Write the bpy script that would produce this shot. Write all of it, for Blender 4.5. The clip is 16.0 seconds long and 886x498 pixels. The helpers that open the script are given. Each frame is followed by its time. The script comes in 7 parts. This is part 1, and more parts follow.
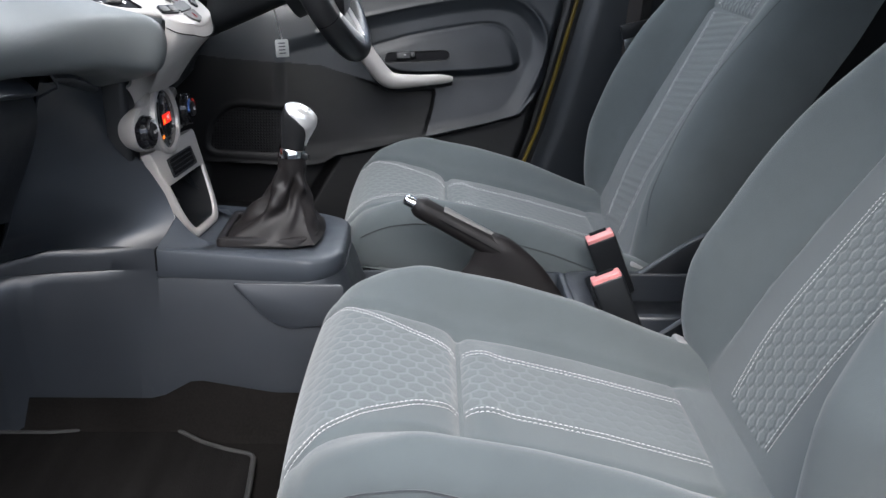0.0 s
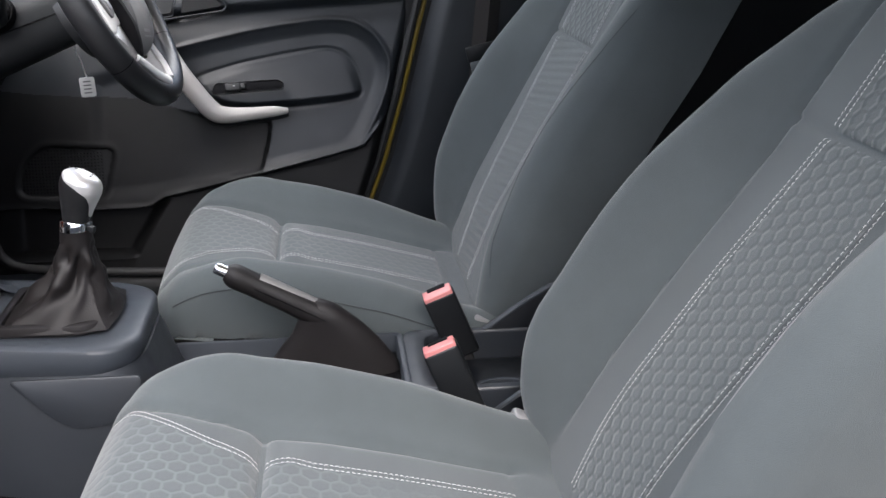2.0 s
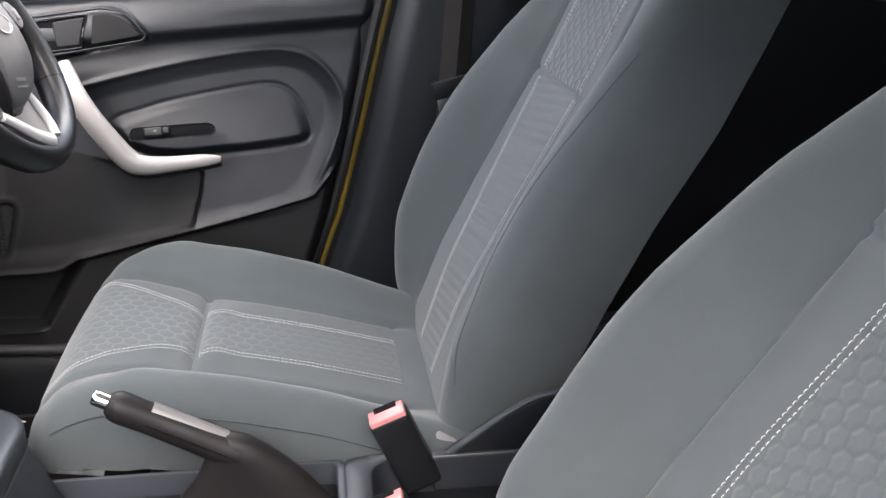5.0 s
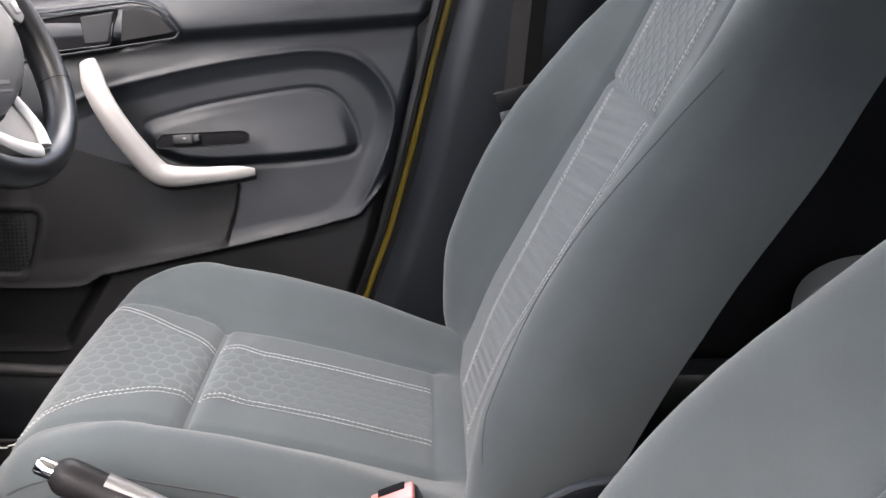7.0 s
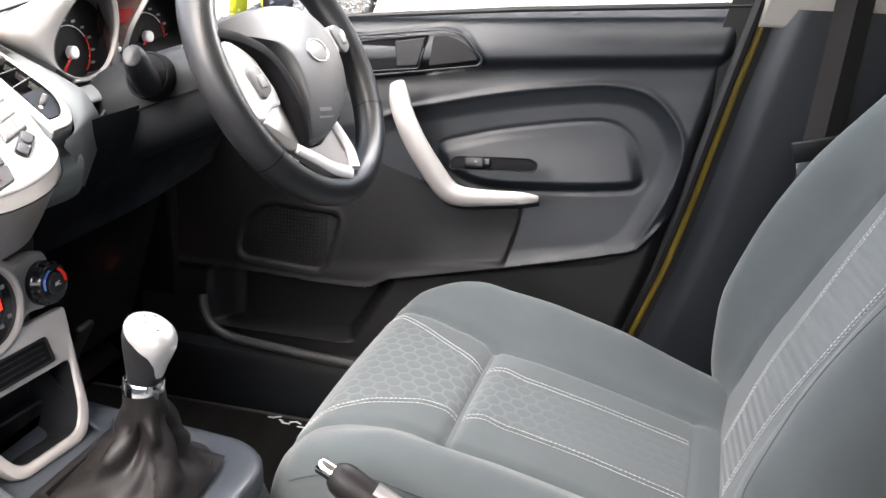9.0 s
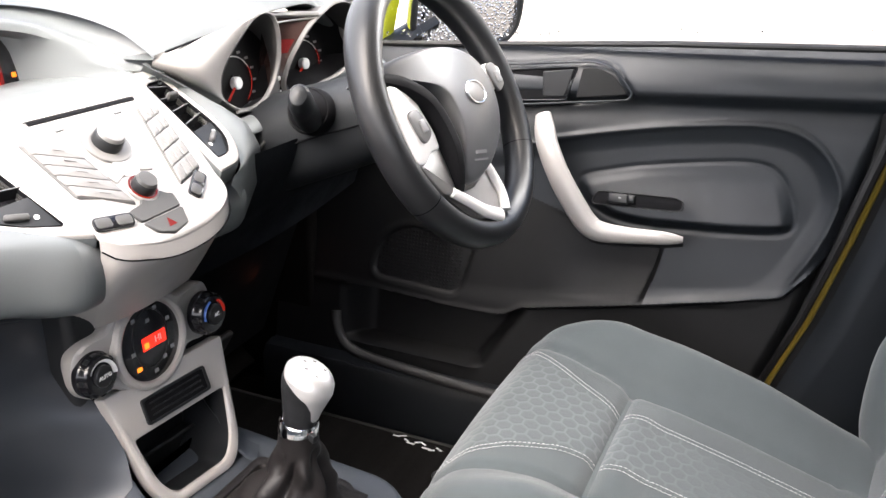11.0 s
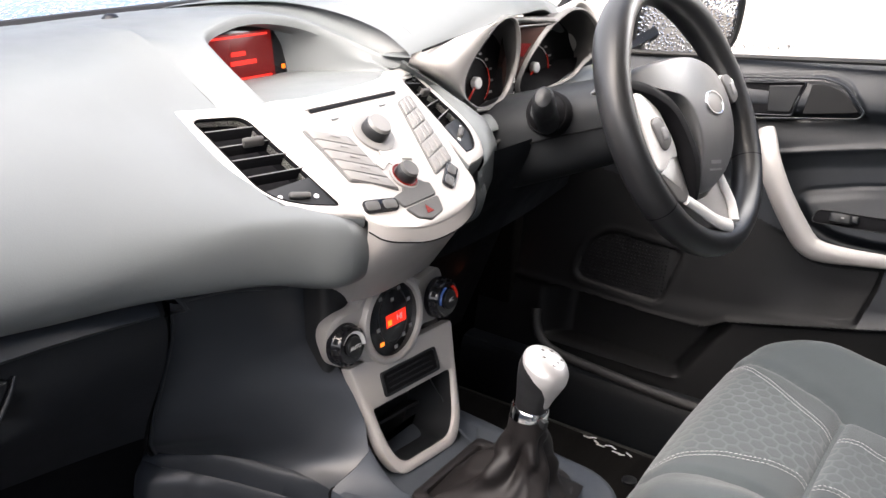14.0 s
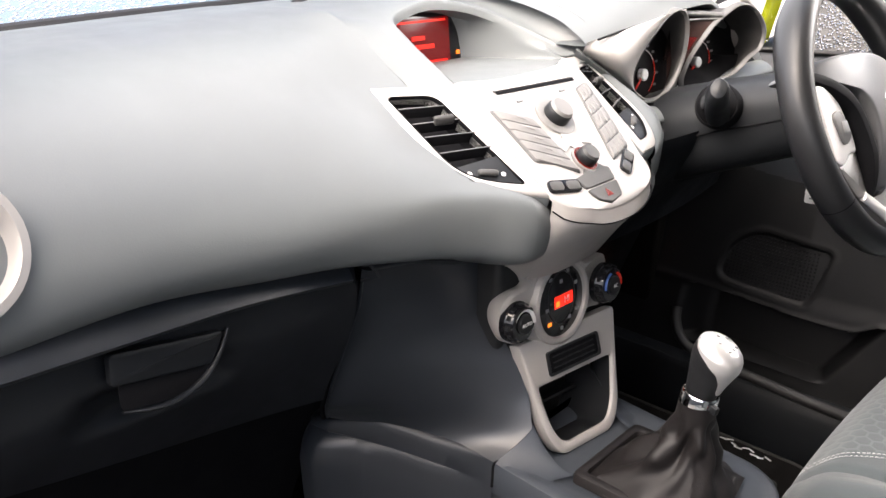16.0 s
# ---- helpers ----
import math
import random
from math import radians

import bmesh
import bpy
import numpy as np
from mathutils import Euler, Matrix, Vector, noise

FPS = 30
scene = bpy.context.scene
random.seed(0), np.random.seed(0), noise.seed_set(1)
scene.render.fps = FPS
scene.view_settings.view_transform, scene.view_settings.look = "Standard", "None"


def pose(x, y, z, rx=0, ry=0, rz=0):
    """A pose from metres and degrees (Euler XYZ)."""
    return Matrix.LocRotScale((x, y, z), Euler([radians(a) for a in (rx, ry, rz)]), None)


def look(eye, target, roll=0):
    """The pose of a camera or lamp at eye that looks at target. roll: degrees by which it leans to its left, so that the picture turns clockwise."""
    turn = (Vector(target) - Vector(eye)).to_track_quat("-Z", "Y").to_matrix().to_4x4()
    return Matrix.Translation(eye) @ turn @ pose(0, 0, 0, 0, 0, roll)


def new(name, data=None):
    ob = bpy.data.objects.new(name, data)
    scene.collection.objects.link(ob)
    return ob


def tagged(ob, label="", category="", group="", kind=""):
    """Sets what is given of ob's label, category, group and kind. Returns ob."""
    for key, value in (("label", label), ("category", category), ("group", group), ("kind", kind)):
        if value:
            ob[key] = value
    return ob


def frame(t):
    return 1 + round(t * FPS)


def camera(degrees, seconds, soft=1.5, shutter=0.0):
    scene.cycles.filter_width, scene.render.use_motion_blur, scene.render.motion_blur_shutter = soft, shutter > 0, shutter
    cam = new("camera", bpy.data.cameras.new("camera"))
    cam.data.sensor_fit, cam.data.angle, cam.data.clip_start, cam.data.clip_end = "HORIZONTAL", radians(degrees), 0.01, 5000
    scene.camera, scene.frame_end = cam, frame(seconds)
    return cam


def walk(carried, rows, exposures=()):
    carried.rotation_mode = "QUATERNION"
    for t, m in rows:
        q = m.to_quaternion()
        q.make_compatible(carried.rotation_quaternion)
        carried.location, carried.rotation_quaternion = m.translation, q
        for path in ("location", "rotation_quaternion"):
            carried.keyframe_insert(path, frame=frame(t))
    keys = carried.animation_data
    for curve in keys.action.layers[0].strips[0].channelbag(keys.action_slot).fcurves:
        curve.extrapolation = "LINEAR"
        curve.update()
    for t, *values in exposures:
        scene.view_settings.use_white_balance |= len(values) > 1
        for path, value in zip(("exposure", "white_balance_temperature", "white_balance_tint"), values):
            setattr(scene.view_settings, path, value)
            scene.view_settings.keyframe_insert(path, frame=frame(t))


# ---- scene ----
cam = camera(50.1, 16.0)
PATH = [
    (0, (0.024, -1.273, 0.732), (0.056, 0.61, 0.061), 1.0),
    (0.5, (0.059, -1.239, 0.75), (0.122, 0.641, 0.071), 0.7),
    (1, (0.082, -1.208, 0.747), (0.189, 0.669, 0.066), 0.6),
    (1.5, (0.123, -1.17, 0.762), (0.296, 0.7, 0.074), 0.6),
    (2, (0.133, -1.122, 0.786), (0.375, 0.738, 0.092), 0.5),
    (2.5, (0.13, -1.062, 0.82), (0.406, 0.791, 0.12), 0.5),
    (3, (0.138, -1.018, 0.82), (0.425, 0.834, 0.12), 0.4),
    (3.5, (0.155, -0.971, 0.817), (0.453, 0.879, 0.116), 0.4),
    (4, (0.175, -0.924, 0.817), (0.482, 0.923, 0.116), 0.4),
    (4.2, (0.184, -0.903, 0.819), (0.494, 0.943, 0.116), 0.5),
    (6.3, (0.284, -0.716, 0.789), (0.428, 1.147, 0.075), 0.2),
    (6.5, (0.3, -0.695, 0.791), (0.436, 1.168, 0.075), 0.2),
    (7, (0.31, -0.647, 0.791), (0.346, 1.22, 0.075), 0.4),
    (7.5, (0.313, -0.634, 0.794), (0.17, 1.229, 0.08), 0.4),
    (8, (0.315, -0.644, 0.808), (0.076, 1.208, 0.091), 0.5),
    (8.5, (0.31, -0.653, 0.826), (-0.07, 1.175, 0.108), 0.6),
    (9, (0.3, -0.653, 0.842), (-0.216, 1.138, 0.118), 0.8),
    (9.5, (0.276, -0.641, 0.868), (-0.331, 1.119, 0.138), 1.0),
    (9.7, (0.271, -0.641, 0.881), (-0.363, 1.107, 0.144), 1.0),
    (11.8, (0.226, -0.654, 0.896), (-0.549, 1.033, 0.153), 1.7),
    (12, (0.221, -0.658, 0.895), (-0.578, 1.018, 0.153), 1.7),
    (12.5, (0.205, -0.673, 0.892), (-0.669, 0.964, 0.147), 1.7),
    (13, (0.211, -0.679, 0.9), (-0.707, 0.933, 0.153), 1.7),
    (13.5, (0.201, -0.696, 0.899), (-0.762, 0.89, 0.152), 1.9),
    (14, (0.194, -0.718, 0.899), (-0.82, 0.836, 0.154), 2.0),
    (14.5, (0.185, -0.739, 0.896), (-0.878, 0.783, 0.151), 2.0),
    (15, (0.182, -0.752, 0.896), (-0.935, 0.73, 0.15), 2.1),
    (15.5, (0.174, -0.767, 0.893), (-0.986, 0.681, 0.147), 2.2),
    (16, (0.151, -0.789, 0.883), (-1.029, 0.644, 0.138), 2.3),
]
EXPOSURES = [(0.0, 1.12, 6120, 9), (2.0, 1.10, 6300, 12), (4.0, 1.52, 6550, 14), (6.5, 1.72, 6690, 15), (7.5, 1.92, 6730, 15), (9.5, 2.06, 6760, 12), (12.5, 1.48, 6760, 13), (16.0, 1.42, 7000, 14)]
walk(cam, [(t, look(eye, target, roll)) for t, eye, target, roll in PATH], EXPOSURES)

# ---- world and light: overcast day ----
world = bpy.data.worlds.new("overcast_sky")
scene.world = world
world.use_nodes = True
wn = world.node_tree.nodes
sky = wn.new("ShaderNodeTexSky")
sky.sky_type = "NISHITA"
sky.sun_disc = False
sky.sun_elevation = radians(54)
sky.sun_rotation = radians(178)
sky.dust_density = 4.0
sky.air_density = 1.0
wn["Background"].inputs["Strength"].default_value = 0.15
world.node_tree.links.new(sky.outputs[0], wn["Background"].inputs["Color"])
sun_data = bpy.data.lights.new("sun", "SUN")
sun_data.energy, sun_data.angle, sun_data.color = 2.4, radians(56), (1.0, 0.97, 0.93)
sun = new("sun", sun_data)
sun.matrix_world = look((0.1, -2.5, 3.8), (0, 0, 0.4))




def skylight(name, m, width, height, watts):
    """The sky's light in a window opening."""
    d = bpy.data.lights.new(name, "AREA")
    d.shape, d.size, d.size_y, d.energy, d.color = "RECTANGLE", width, height, watts, (1.0, 1.0, 1.0)
    ob = new(name, d)
    ob.matrix_world = m
    return ob


skylight("windscreen_skylight", look((-0.44, 0.0, 0.935), (0.25, 0.0, 0.25)), 1.05, 0.40, 1.5)
skylight("window_skylight", look((0.05, 0.645, 0.965), (0.05, 0.0, 0.45)), 0.52, 0.14, 1.5)


# ---- materials ----
class Nodes:
    """Short hand for building a node tree."""
    def __init__(self, name):
        self.mat = bpy.data.materials.new(name)
        self.mat.use_nodes = True
        self.tree = self.mat.node_tree
        self.bsdf = self.tree.nodes["Principled BSDF"]

    def add(self, kind, **props):
        n = self.tree.nodes.new("ShaderNode" + kind)
        for k, v in props.items():
            setattr(n, k, v)
        return n

    def link(self, a, b):
        self.tree.links.new(a, b)

    def put(self, socket, value):
        if hasattr(value, "is_linked"):
            self.link(value, socket)
        else:
            socket.default_value = value

    def math(self, op, a, b=0.0, c=0.0):
        n = self.add("Math", operation=op)
        for s, v in zip(n.inputs, (a, b, c)):
            self.put(s, v)
        return n.outputs[0]

    def vec(self, op, a, b=(0, 0, 0)):
        n = self.add("VectorMath", operation=op)
        self.put(n.inputs[0], a)
        self.put(n.inputs[1], b)
        return n.outputs["Value" if op == "DOT_PRODUCT" else "Vector"]

    def noise(self, scale, detail=3.0, rough=0.6, coord="Object"):
        tc = self.add("TexCoord")
        n = self.add("TexNoise")
        n.inputs["Scale"].default_value = scale
        n.inputs["Detail"].default_value = detail
        n.inputs["Roughness"].default_value = rough
        self.link(tc.outputs[coord], n.inputs["Vector"])
        return n.outputs["Fac"]

    def ramp(self, fac, lo, hi):
        n = self.add("MapRange")
        self.put(n.inputs["Value"], fac)
        n.inputs["From Min"].default_value, n.inputs["From Max"].default_value = 0.3, 0.7
        n.inputs["To Min"].default_value, n.inputs["To Max"].default_value = lo, hi
        return n.outputs["Result"]

    def mix(self, fac, a, b):
        n = self.add("Mix", data_type="RGBA")
        self.put(n.inputs["Factor"], fac)
        self.put(n.inputs[6], a)
        self.put(n.inputs[7], b)
        return n.outputs[2]

    def bump(self, height, strength, distance):
        n = self.add("Bump")
        n.inputs["Strength"].default_value = strength
        n.inputs["Distance"].default_value = distance
        self.link(height, n.inputs["Height"])
        self.link(n.outputs[0], self.bsdf.inputs["Normal"])
        return n


def rgba(c, f=1.0):
    return (c[0] * f, c[1] * f, c[2] * f, 1)


def surface(name, colour, rough=0.5, metal=0.0, vary=0.12, grain=900, grain_depth=0.0002, grain_strength=0.4, stain=6.0, spread=0.08, spec=0.5, coat=0.0, sheen=0.0):
    """A solid material with large blotches, fine grain and uneven gloss."""
    m = Nodes(name)
    b = m.bsdf.inputs
    big = m.noise(stain, 4)
    m.link(m.mix(m.ramp(big, 0, 1), rgba(colour, 1 - vary), rgba(colour, 1 + vary)), b["Base Color"])
    b["Metallic"].default_value = metal
    b["Specular IOR Level"].default_value = spec
    b["Coat Weight"].default_value = coat
    b["Sheen Weight"].default_value = sheen
    m.link(m.ramp(m.noise(stain * 3.3, 5), max(rough - spread, 0.02), min(rough + spread, 1)), b["Roughness"])
    if grain_strength > 0:
        m.bump(m.noise(grain, 2), grain_strength, grain_depth)
    return m.mat


def pile(name, colour):
    """Cut pile carpet with long brushed streaks and a coarse tuft."""
    m = Nodes(name)
    b = m.bsdf.inputs
    tc = m.add("TexCoord")
    streak = m.add("TexNoise")
    streak.inputs["Scale"].default_value = 1.0
    streak.inputs["Detail"].default_value = 3.0
    m.link(m.vec("MULTIPLY", tc.outputs["Object"], (34.0, 3.0, 1.0)), streak.inputs["Vector"])
    tuft = m.noise(420, 2)
    tone = m.math("ADD", m.math("MULTIPLY", m.ramp(streak.outputs["Fac"], 0, 1), 0.65), m.math("MULTIPLY", m.ramp(tuft, 0, 1), 0.35))
    m.link(m.mix(tone, rgba(colour, 0.55), rgba(colour, 1.75)), b["Base Color"])
    b["Roughness"].default_value = 0.95
    b["Specular IOR Level"].default_value = 0.05
    m.bump(m.noise(500, 2), 0.6, 0.0012)
    return m.mat


def cloth(name, colour, scale=2200, vary=0.1, sheen=0.25, spec=0.2):
    """Woven car upholstery: fine weave, soft sheen, faint blotches."""
    m = Nodes(name)
    b = m.bsdf.inputs
    fine = m.noise(scale, 2)
    big = m.noise(9, 4)
    tone = m.math("ADD", m.math("MULTIPLY", m.ramp(fine, 0, 1), 0.5), m.math("MULTIPLY", m.ramp(big, 0, 1), 0.5))
    m.link(m.mix(tone, rgba(colour, 1 - vary * 1.6), rgba(colour, 1 + vary * 1.6)), b["Base Color"])
    b["Roughness"].default_value = 0.95
    b["Specular IOR Level"].default_value = spec
    b["Sheen Weight"].default_value = sheen
    b["Sheen Roughness"].default_value = 0.5
    m.bump(m.noise(scale * 0.6, 2), 0.5, 0.0006)
    return m.mat


def hexcloth(name, colour, line, cell, line_amount, depth, fade=None):
    """Cloth with embossed six-sided cells, laid out in metres by the UV map. fade: (from, to) along v where the pale outline wears off."""
    m = Nodes(name)
    b = m.bsdf.inputs
    uv = m.add("UVMap").outputs[0]
    p = m.vec("ADD", m.vec("MULTIPLY", uv, (1 / cell, 1 / cell, 0)), (100, 173.2, 0))
    r, h = (1, 1.732, 1), (0.5, 0.866, 0.5)
    a = m.vec("SUBTRACT", m.vec("MODULO", p, r), h)
    c = m.vec("SUBTRACT", m.vec("MODULO", m.vec("SUBTRACT", p, h), r), h)
    flat = (1, 1, 0)
    a, c = m.vec("MULTIPLY", a, flat), m.vec("MULTIPLY", c, flat)
    near = m.math("LESS_THAN", m.vec("DOT_PRODUCT", a, a), m.vec("DOT_PRODUCT", c, c))
    mixv = m.add("Mix", data_type="VECTOR")
    m.link(near, mixv.inputs["Factor"])
    m.link(c, mixv.inputs[4])
    m.link(a, mixv.inputs[5])
    g = m.vec("ABSOLUTE", mixv.outputs[1])
    sep = m.add("SeparateXYZ")
    m.link(g, sep.inputs[0])
    d = m.math("MAXIMUM", m.vec("DOT_PRODUCT", g, (0.5, 0.866, 0)), sep.outputs[0])
    edge = m.add("MapRange", interpolation_type="SMOOTHSTEP")
    m.link(d, edge.inputs["Value"])
    edge.inputs["From Min"].default_value, edge.inputs["From Max"].default_value = 0.37, 0.49
    e = edge.outputs["Result"]
    amount = line_amount
    if fade:
        su = m.add("SeparateXYZ")
        m.link(uv, su.inputs[0])
        f = m.add("MapRange", interpolation_type="SMOOTHSTEP")
        m.link(su.outputs[0], f.inputs["Value"])
        f.inputs["From Min"].default_value, f.inputs["From Max"].default_value = fade
        f.inputs["To Min"].default_value, f.inputs["To Max"].default_value = 1, 0.06
        worn = m.math("MULTIPLY", f.outputs["Result"], m.ramp(m.noise(14, 4), 0.55, 1.0))
        front = m.add("MapRange", interpolation_type="SMOOTHSTEP")
        m.link(su.outputs[0], front.inputs["Value"])
        front.inputs["From Min"].default_value, front.inputs["From Max"].default_value = -0.115, -0.065
        front.inputs["To Min"].default_value, front.inputs["To Max"].default_value = 0.15, 1
        amount = m.math("MULTIPLY", m.math("MULTIPLY", worn, front.outputs["Result"]), line_amount)
    fine = m.noise(2200, 2)
    base = m.mix(m.ramp(fine, 0, 1), rgba(colour, 0.82), rgba(colour, 1.18))
    m.link(m.mix(m.math("MULTIPLY", e, amount), base, rgba(line)), b["Base Color"])
    b["Roughness"].default_value = 0.95
    b["Specular IOR Level"].default_value = 0.2
    b["Sheen Weight"].default_value = 0.25
    low = m.add("MapRange", interpolation_type="SMOOTHSTEP")
    m.link(d, low.inputs["Value"])
    low.inputs["From Min"].default_value, low.inputs["From Max"].default_value = 0.25, 0.5
    low.inputs["To Min"].default_value, low.inputs["To Max"].default_value = 1, 0
    m.bump(m.math("ADD", low.outputs["Result"], m.math("MULTIPLY", fine, 0.15)), 0.7, depth)
    return m.mat


def ribcloth(name, colour):
    """Cloth with raised cross ribs."""
    m = Nodes(name)
    b = m.bsdf.inputs
    su = m.add("SeparateXYZ")
    m.link(m.add("UVMap").outputs[0], su.inputs[0])
    along = m.math("ADD", su.outputs[0], m.math("MULTIPLY", su.outputs[1], 0.174))
    wave = m.math("SINE", m.math("MULTIPLY", along, 2 * math.pi / 0.0135))
    fine = m.noise(2200, 2)
    m.link(m.mix(m.ramp(fine, 0, 1), rgba(colour, 0.82), rgba(colour, 1.18)), b["Base Color"])
    b["Roughness"].default_value = 0.95
    b["Specular IOR Level"].default_value = 0.2
    b["Sheen Weight"].default_value = 0.25
    m.bump(m.math("ADD", wave, m.math("MULTIPLY", fine, 0.2)), 0.7, 0.0010)
    return m.mat


def glow(name, colour, strength):
    m = Nodes(name)
    m.bsdf.inputs["Base Color"].default_value = rgba(colour, 0.06)
    m.bsdf.inputs["Emission Color"].default_value = rgba(colour)
    m.bsdf.inputs["Emission Strength"].default_value = strength
    m.bsdf.inputs["Roughness"].default_value = 0.25
    return m.mat


def wet_mirror(name):
    """Mirror glass covered with rain drops."""
    m = Nodes(name)
    b = m.bsdf.inputs
    b["Base Color"].default_value = (0.85, 0.86, 0.87, 1)
    b["Metallic"].default_value = 1.0
    b["Roughness"].default_value = 0.03
    tc = m.add("TexCoord")
    v = m.add("TexVoronoi")
    v.inputs["Scale"].default_value = 190
    m.link(tc.outputs["Object"], v.inputs["Vector"])
    drop = m.add("MapRange", interpolation_type="SMOOTHSTEP")
    m.link(v.outputs["Distance"], drop.inputs["Value"])
    drop.inputs["From Min"].default_value, drop.inputs["From Max"].default_value = 0.1, 0.55
    drop.inputs["To Min"].default_value, drop.inputs["To Max"].default_value = 1, 0
    m.bump(drop.outputs["Result"], 0.8, 0.0016)
    return m.mat


def wet_glass(name, strength=1.0):
    """Clear glass with rain drops."""
    m = Nodes(name)
    b = m.bsdf.inputs
    b["Base Color"].default_value = (1, 1, 1, 1)
    b["Transmission Weight"].default_value = 1
    b["IOR"].default_value = 1.2
    b["Roughness"].default_value = 0.0
    tc = m.add("TexCoord")
    v = m.add("TexVoronoi")
    v.inputs["Scale"].default_value = 160
    m.link(tc.outputs["Object"], v.inputs["Vector"])
    drop = m.add("MapRange", interpolation_type="SMOOTHSTEP")
    m.link(v.outputs["Distance"], drop.inputs["Value"])
    drop.inputs["From Min"].default_value, drop.inputs["From Max"].default_value = 0.1, 0.5
    drop.inputs["To Min"].default_value, drop.inputs["To Max"].default_value = 1, 0
    m.bump(drop.outputs["Result"], strength, 0.004)
    return m.mat


FABRIC = cloth("seat_cloth", (0.072, 0.0845, 0.0885))
FABRIC_DARK = cloth("seat_cloth_dark", (0.030, 0.034, 0.038))
HEX_SEAT = hexcloth("seat_cloth_cells", (0.084, 0.0965, 0.1005), (0.142, 0.158, 0.160), 0.0190, 0.70, 0.0004, (0.07, 0.22))
HEX_BACK = hexcloth("seat_cloth_embossed", (0.081, 0.094, 0.097), (0.062, 0.071, 0.074), 0.019, 0.4, 0.0018)
RIBS = ribcloth("seat_cloth_ribbed", (0.081, 0.094, 0.097))
THREAD = cloth("white_thread", (0.58, 0.58, 0.57), 3000, 0.05)
DASH = surface("dash_soft_plastic", (0.111, 0.121, 0.124), 0.45, vary=0.06, grain=700, grain_strength=0.35, stain=3)
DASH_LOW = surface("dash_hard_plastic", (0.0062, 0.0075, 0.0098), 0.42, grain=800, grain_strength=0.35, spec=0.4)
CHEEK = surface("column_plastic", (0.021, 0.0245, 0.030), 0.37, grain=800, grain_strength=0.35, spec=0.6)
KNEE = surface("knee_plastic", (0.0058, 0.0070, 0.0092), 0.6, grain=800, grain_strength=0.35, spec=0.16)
SHROUD = surface("shroud_plastic", (0.0095, 0.0108, 0.0125), 0.5, grain=800, grain_strength=0.35, spec=0.3)
# black lower panel; its deeper tone also carries the shade low on the door
LOWER_DOOR = surface("lower_door_darkened", (0.0056, 0.0058, 0.0064), 0.5, grain=800, grain_strength=0.35, spec=0.28)
DOOR = surface("door_plastic", (0.0125, 0.0152, 0.0190), 0.40, grain=800, grain_strength=0.35, spec=0.5)
CONSOLE = surface("console_plastic", (0.034, 0.040, 0.049), 0.45, grain=800, grain_strength=0.4)
SILVER = surface("silver_paint", (0.40, 0.385, 0.37), 0.36, metal=0.3, vary=0.03, grain_strength=0.0)
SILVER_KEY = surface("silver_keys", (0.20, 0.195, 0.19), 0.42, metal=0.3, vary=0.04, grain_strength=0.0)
KEYCAP = surface("key_caps", (0.19, 0.185, 0.18), 0.42, metal=0.15, vary=0.05, grain_strength=0.0)
KEY_DARK = surface("dark_grey_keys", (0.06, 0.059, 0.058), 0.42, vary=0.05, grain_strength=0.0)
BLACK = surface("black_plastic", (0.010, 0.011, 0.0125), 0.38, grain=900, grain_strength=0.2, spec=0.38)
GLOSS = surface("black_gloss", (0.008, 0.008, 0.01), 0.12, vary=0.05, grain_strength=0.0, spread=0.04)
# matte black for joints, openings and sheets that stand in for deep shade
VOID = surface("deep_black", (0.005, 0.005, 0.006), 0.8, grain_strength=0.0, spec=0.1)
LEATHER = surface("black_leather", (0.012, 0.0125, 0.0138), 0.36, vary=0.05, grain=700, grain_depth=0.0002, grain_strength=0.3, spread=0.03)
LEATHERETTE = surface("boot_leatherette", (0.0105, 0.0092, 0.0095), 0.52, grain=500, grain_depth=0.0004, grain_strength=0.5, spec=0.28)
CHROME = surface("chrome", (0.85, 0.85, 0.86), 0.08, metal=1.0, vary=0.02, grain_strength=0.0, spread=0.03)
SATIN = surface("satin_chrome", (0.74, 0.73, 0.72), 0.36, metal=0.75, vary=0.03, grain_strength=0.0)
CARPET = cloth("carpet", (0.0062, 0.0056, 0.0053), 320, 0.35, 0.0, 0.05)
MAT = pile("mat_carpet", (0.0058, 0.0054, 0.0053))
PIPING = surface("mat_edging", (0.018, 0.018, 0.018), 0.7)
RED = surface("red_button", (0.56, 0.20, 0.195), 0.35, vary=0.05, grain_strength=0.0)
LIME = surface("lime_paint", (0.42, 0.45, 0.02), 0.25, vary=0.04, grain_strength=0.0, coat=0.6)
# lime paint darkened and browned, with shade and reflection in the colour
LIME_SHADED = surface("lime_edge_shaded", (0.20, 0.140, 0.018), 0.35, vary=0.10, grain_strength=0.0, coat=0.3)
RUBBER = surface("rubber_seal", (0.012, 0.012, 0.013), 0.6)
WEBBING = cloth("belt_webbing", (0.014, 0.0125, 0.0125), 1200, 0.1)
WHITE = surface("white_card", (0.78, 0.78, 0.76), 0.5, vary=0.05)
PRINT = surface("print_grey", (0.20, 0.20, 0.205), 0.5, vary=0.05, grain_strength=0.0)
PALE = surface("pale_symbols", (0.7, 0.7, 0.7), 0.5, vary=0.05, grain_strength=0.0)
HEAD = surface("pale_headliner", (0.45, 0.42, 0.38), 0.9)
DIAL = surface("dial_face", (0.008, 0.008, 0.009), 0.6, grain_strength=0.0, spec=0.15)
SCREEN = glow("red_screen", (0.75, 0.012, 0.012), 0.075)
SCREEN_TEXT = glow("red_text", (1.0, 0.03, 0.02), 0.6)
DISPLAY = glow("red_display", (1.0, 0.03, 0.015), 0.5)
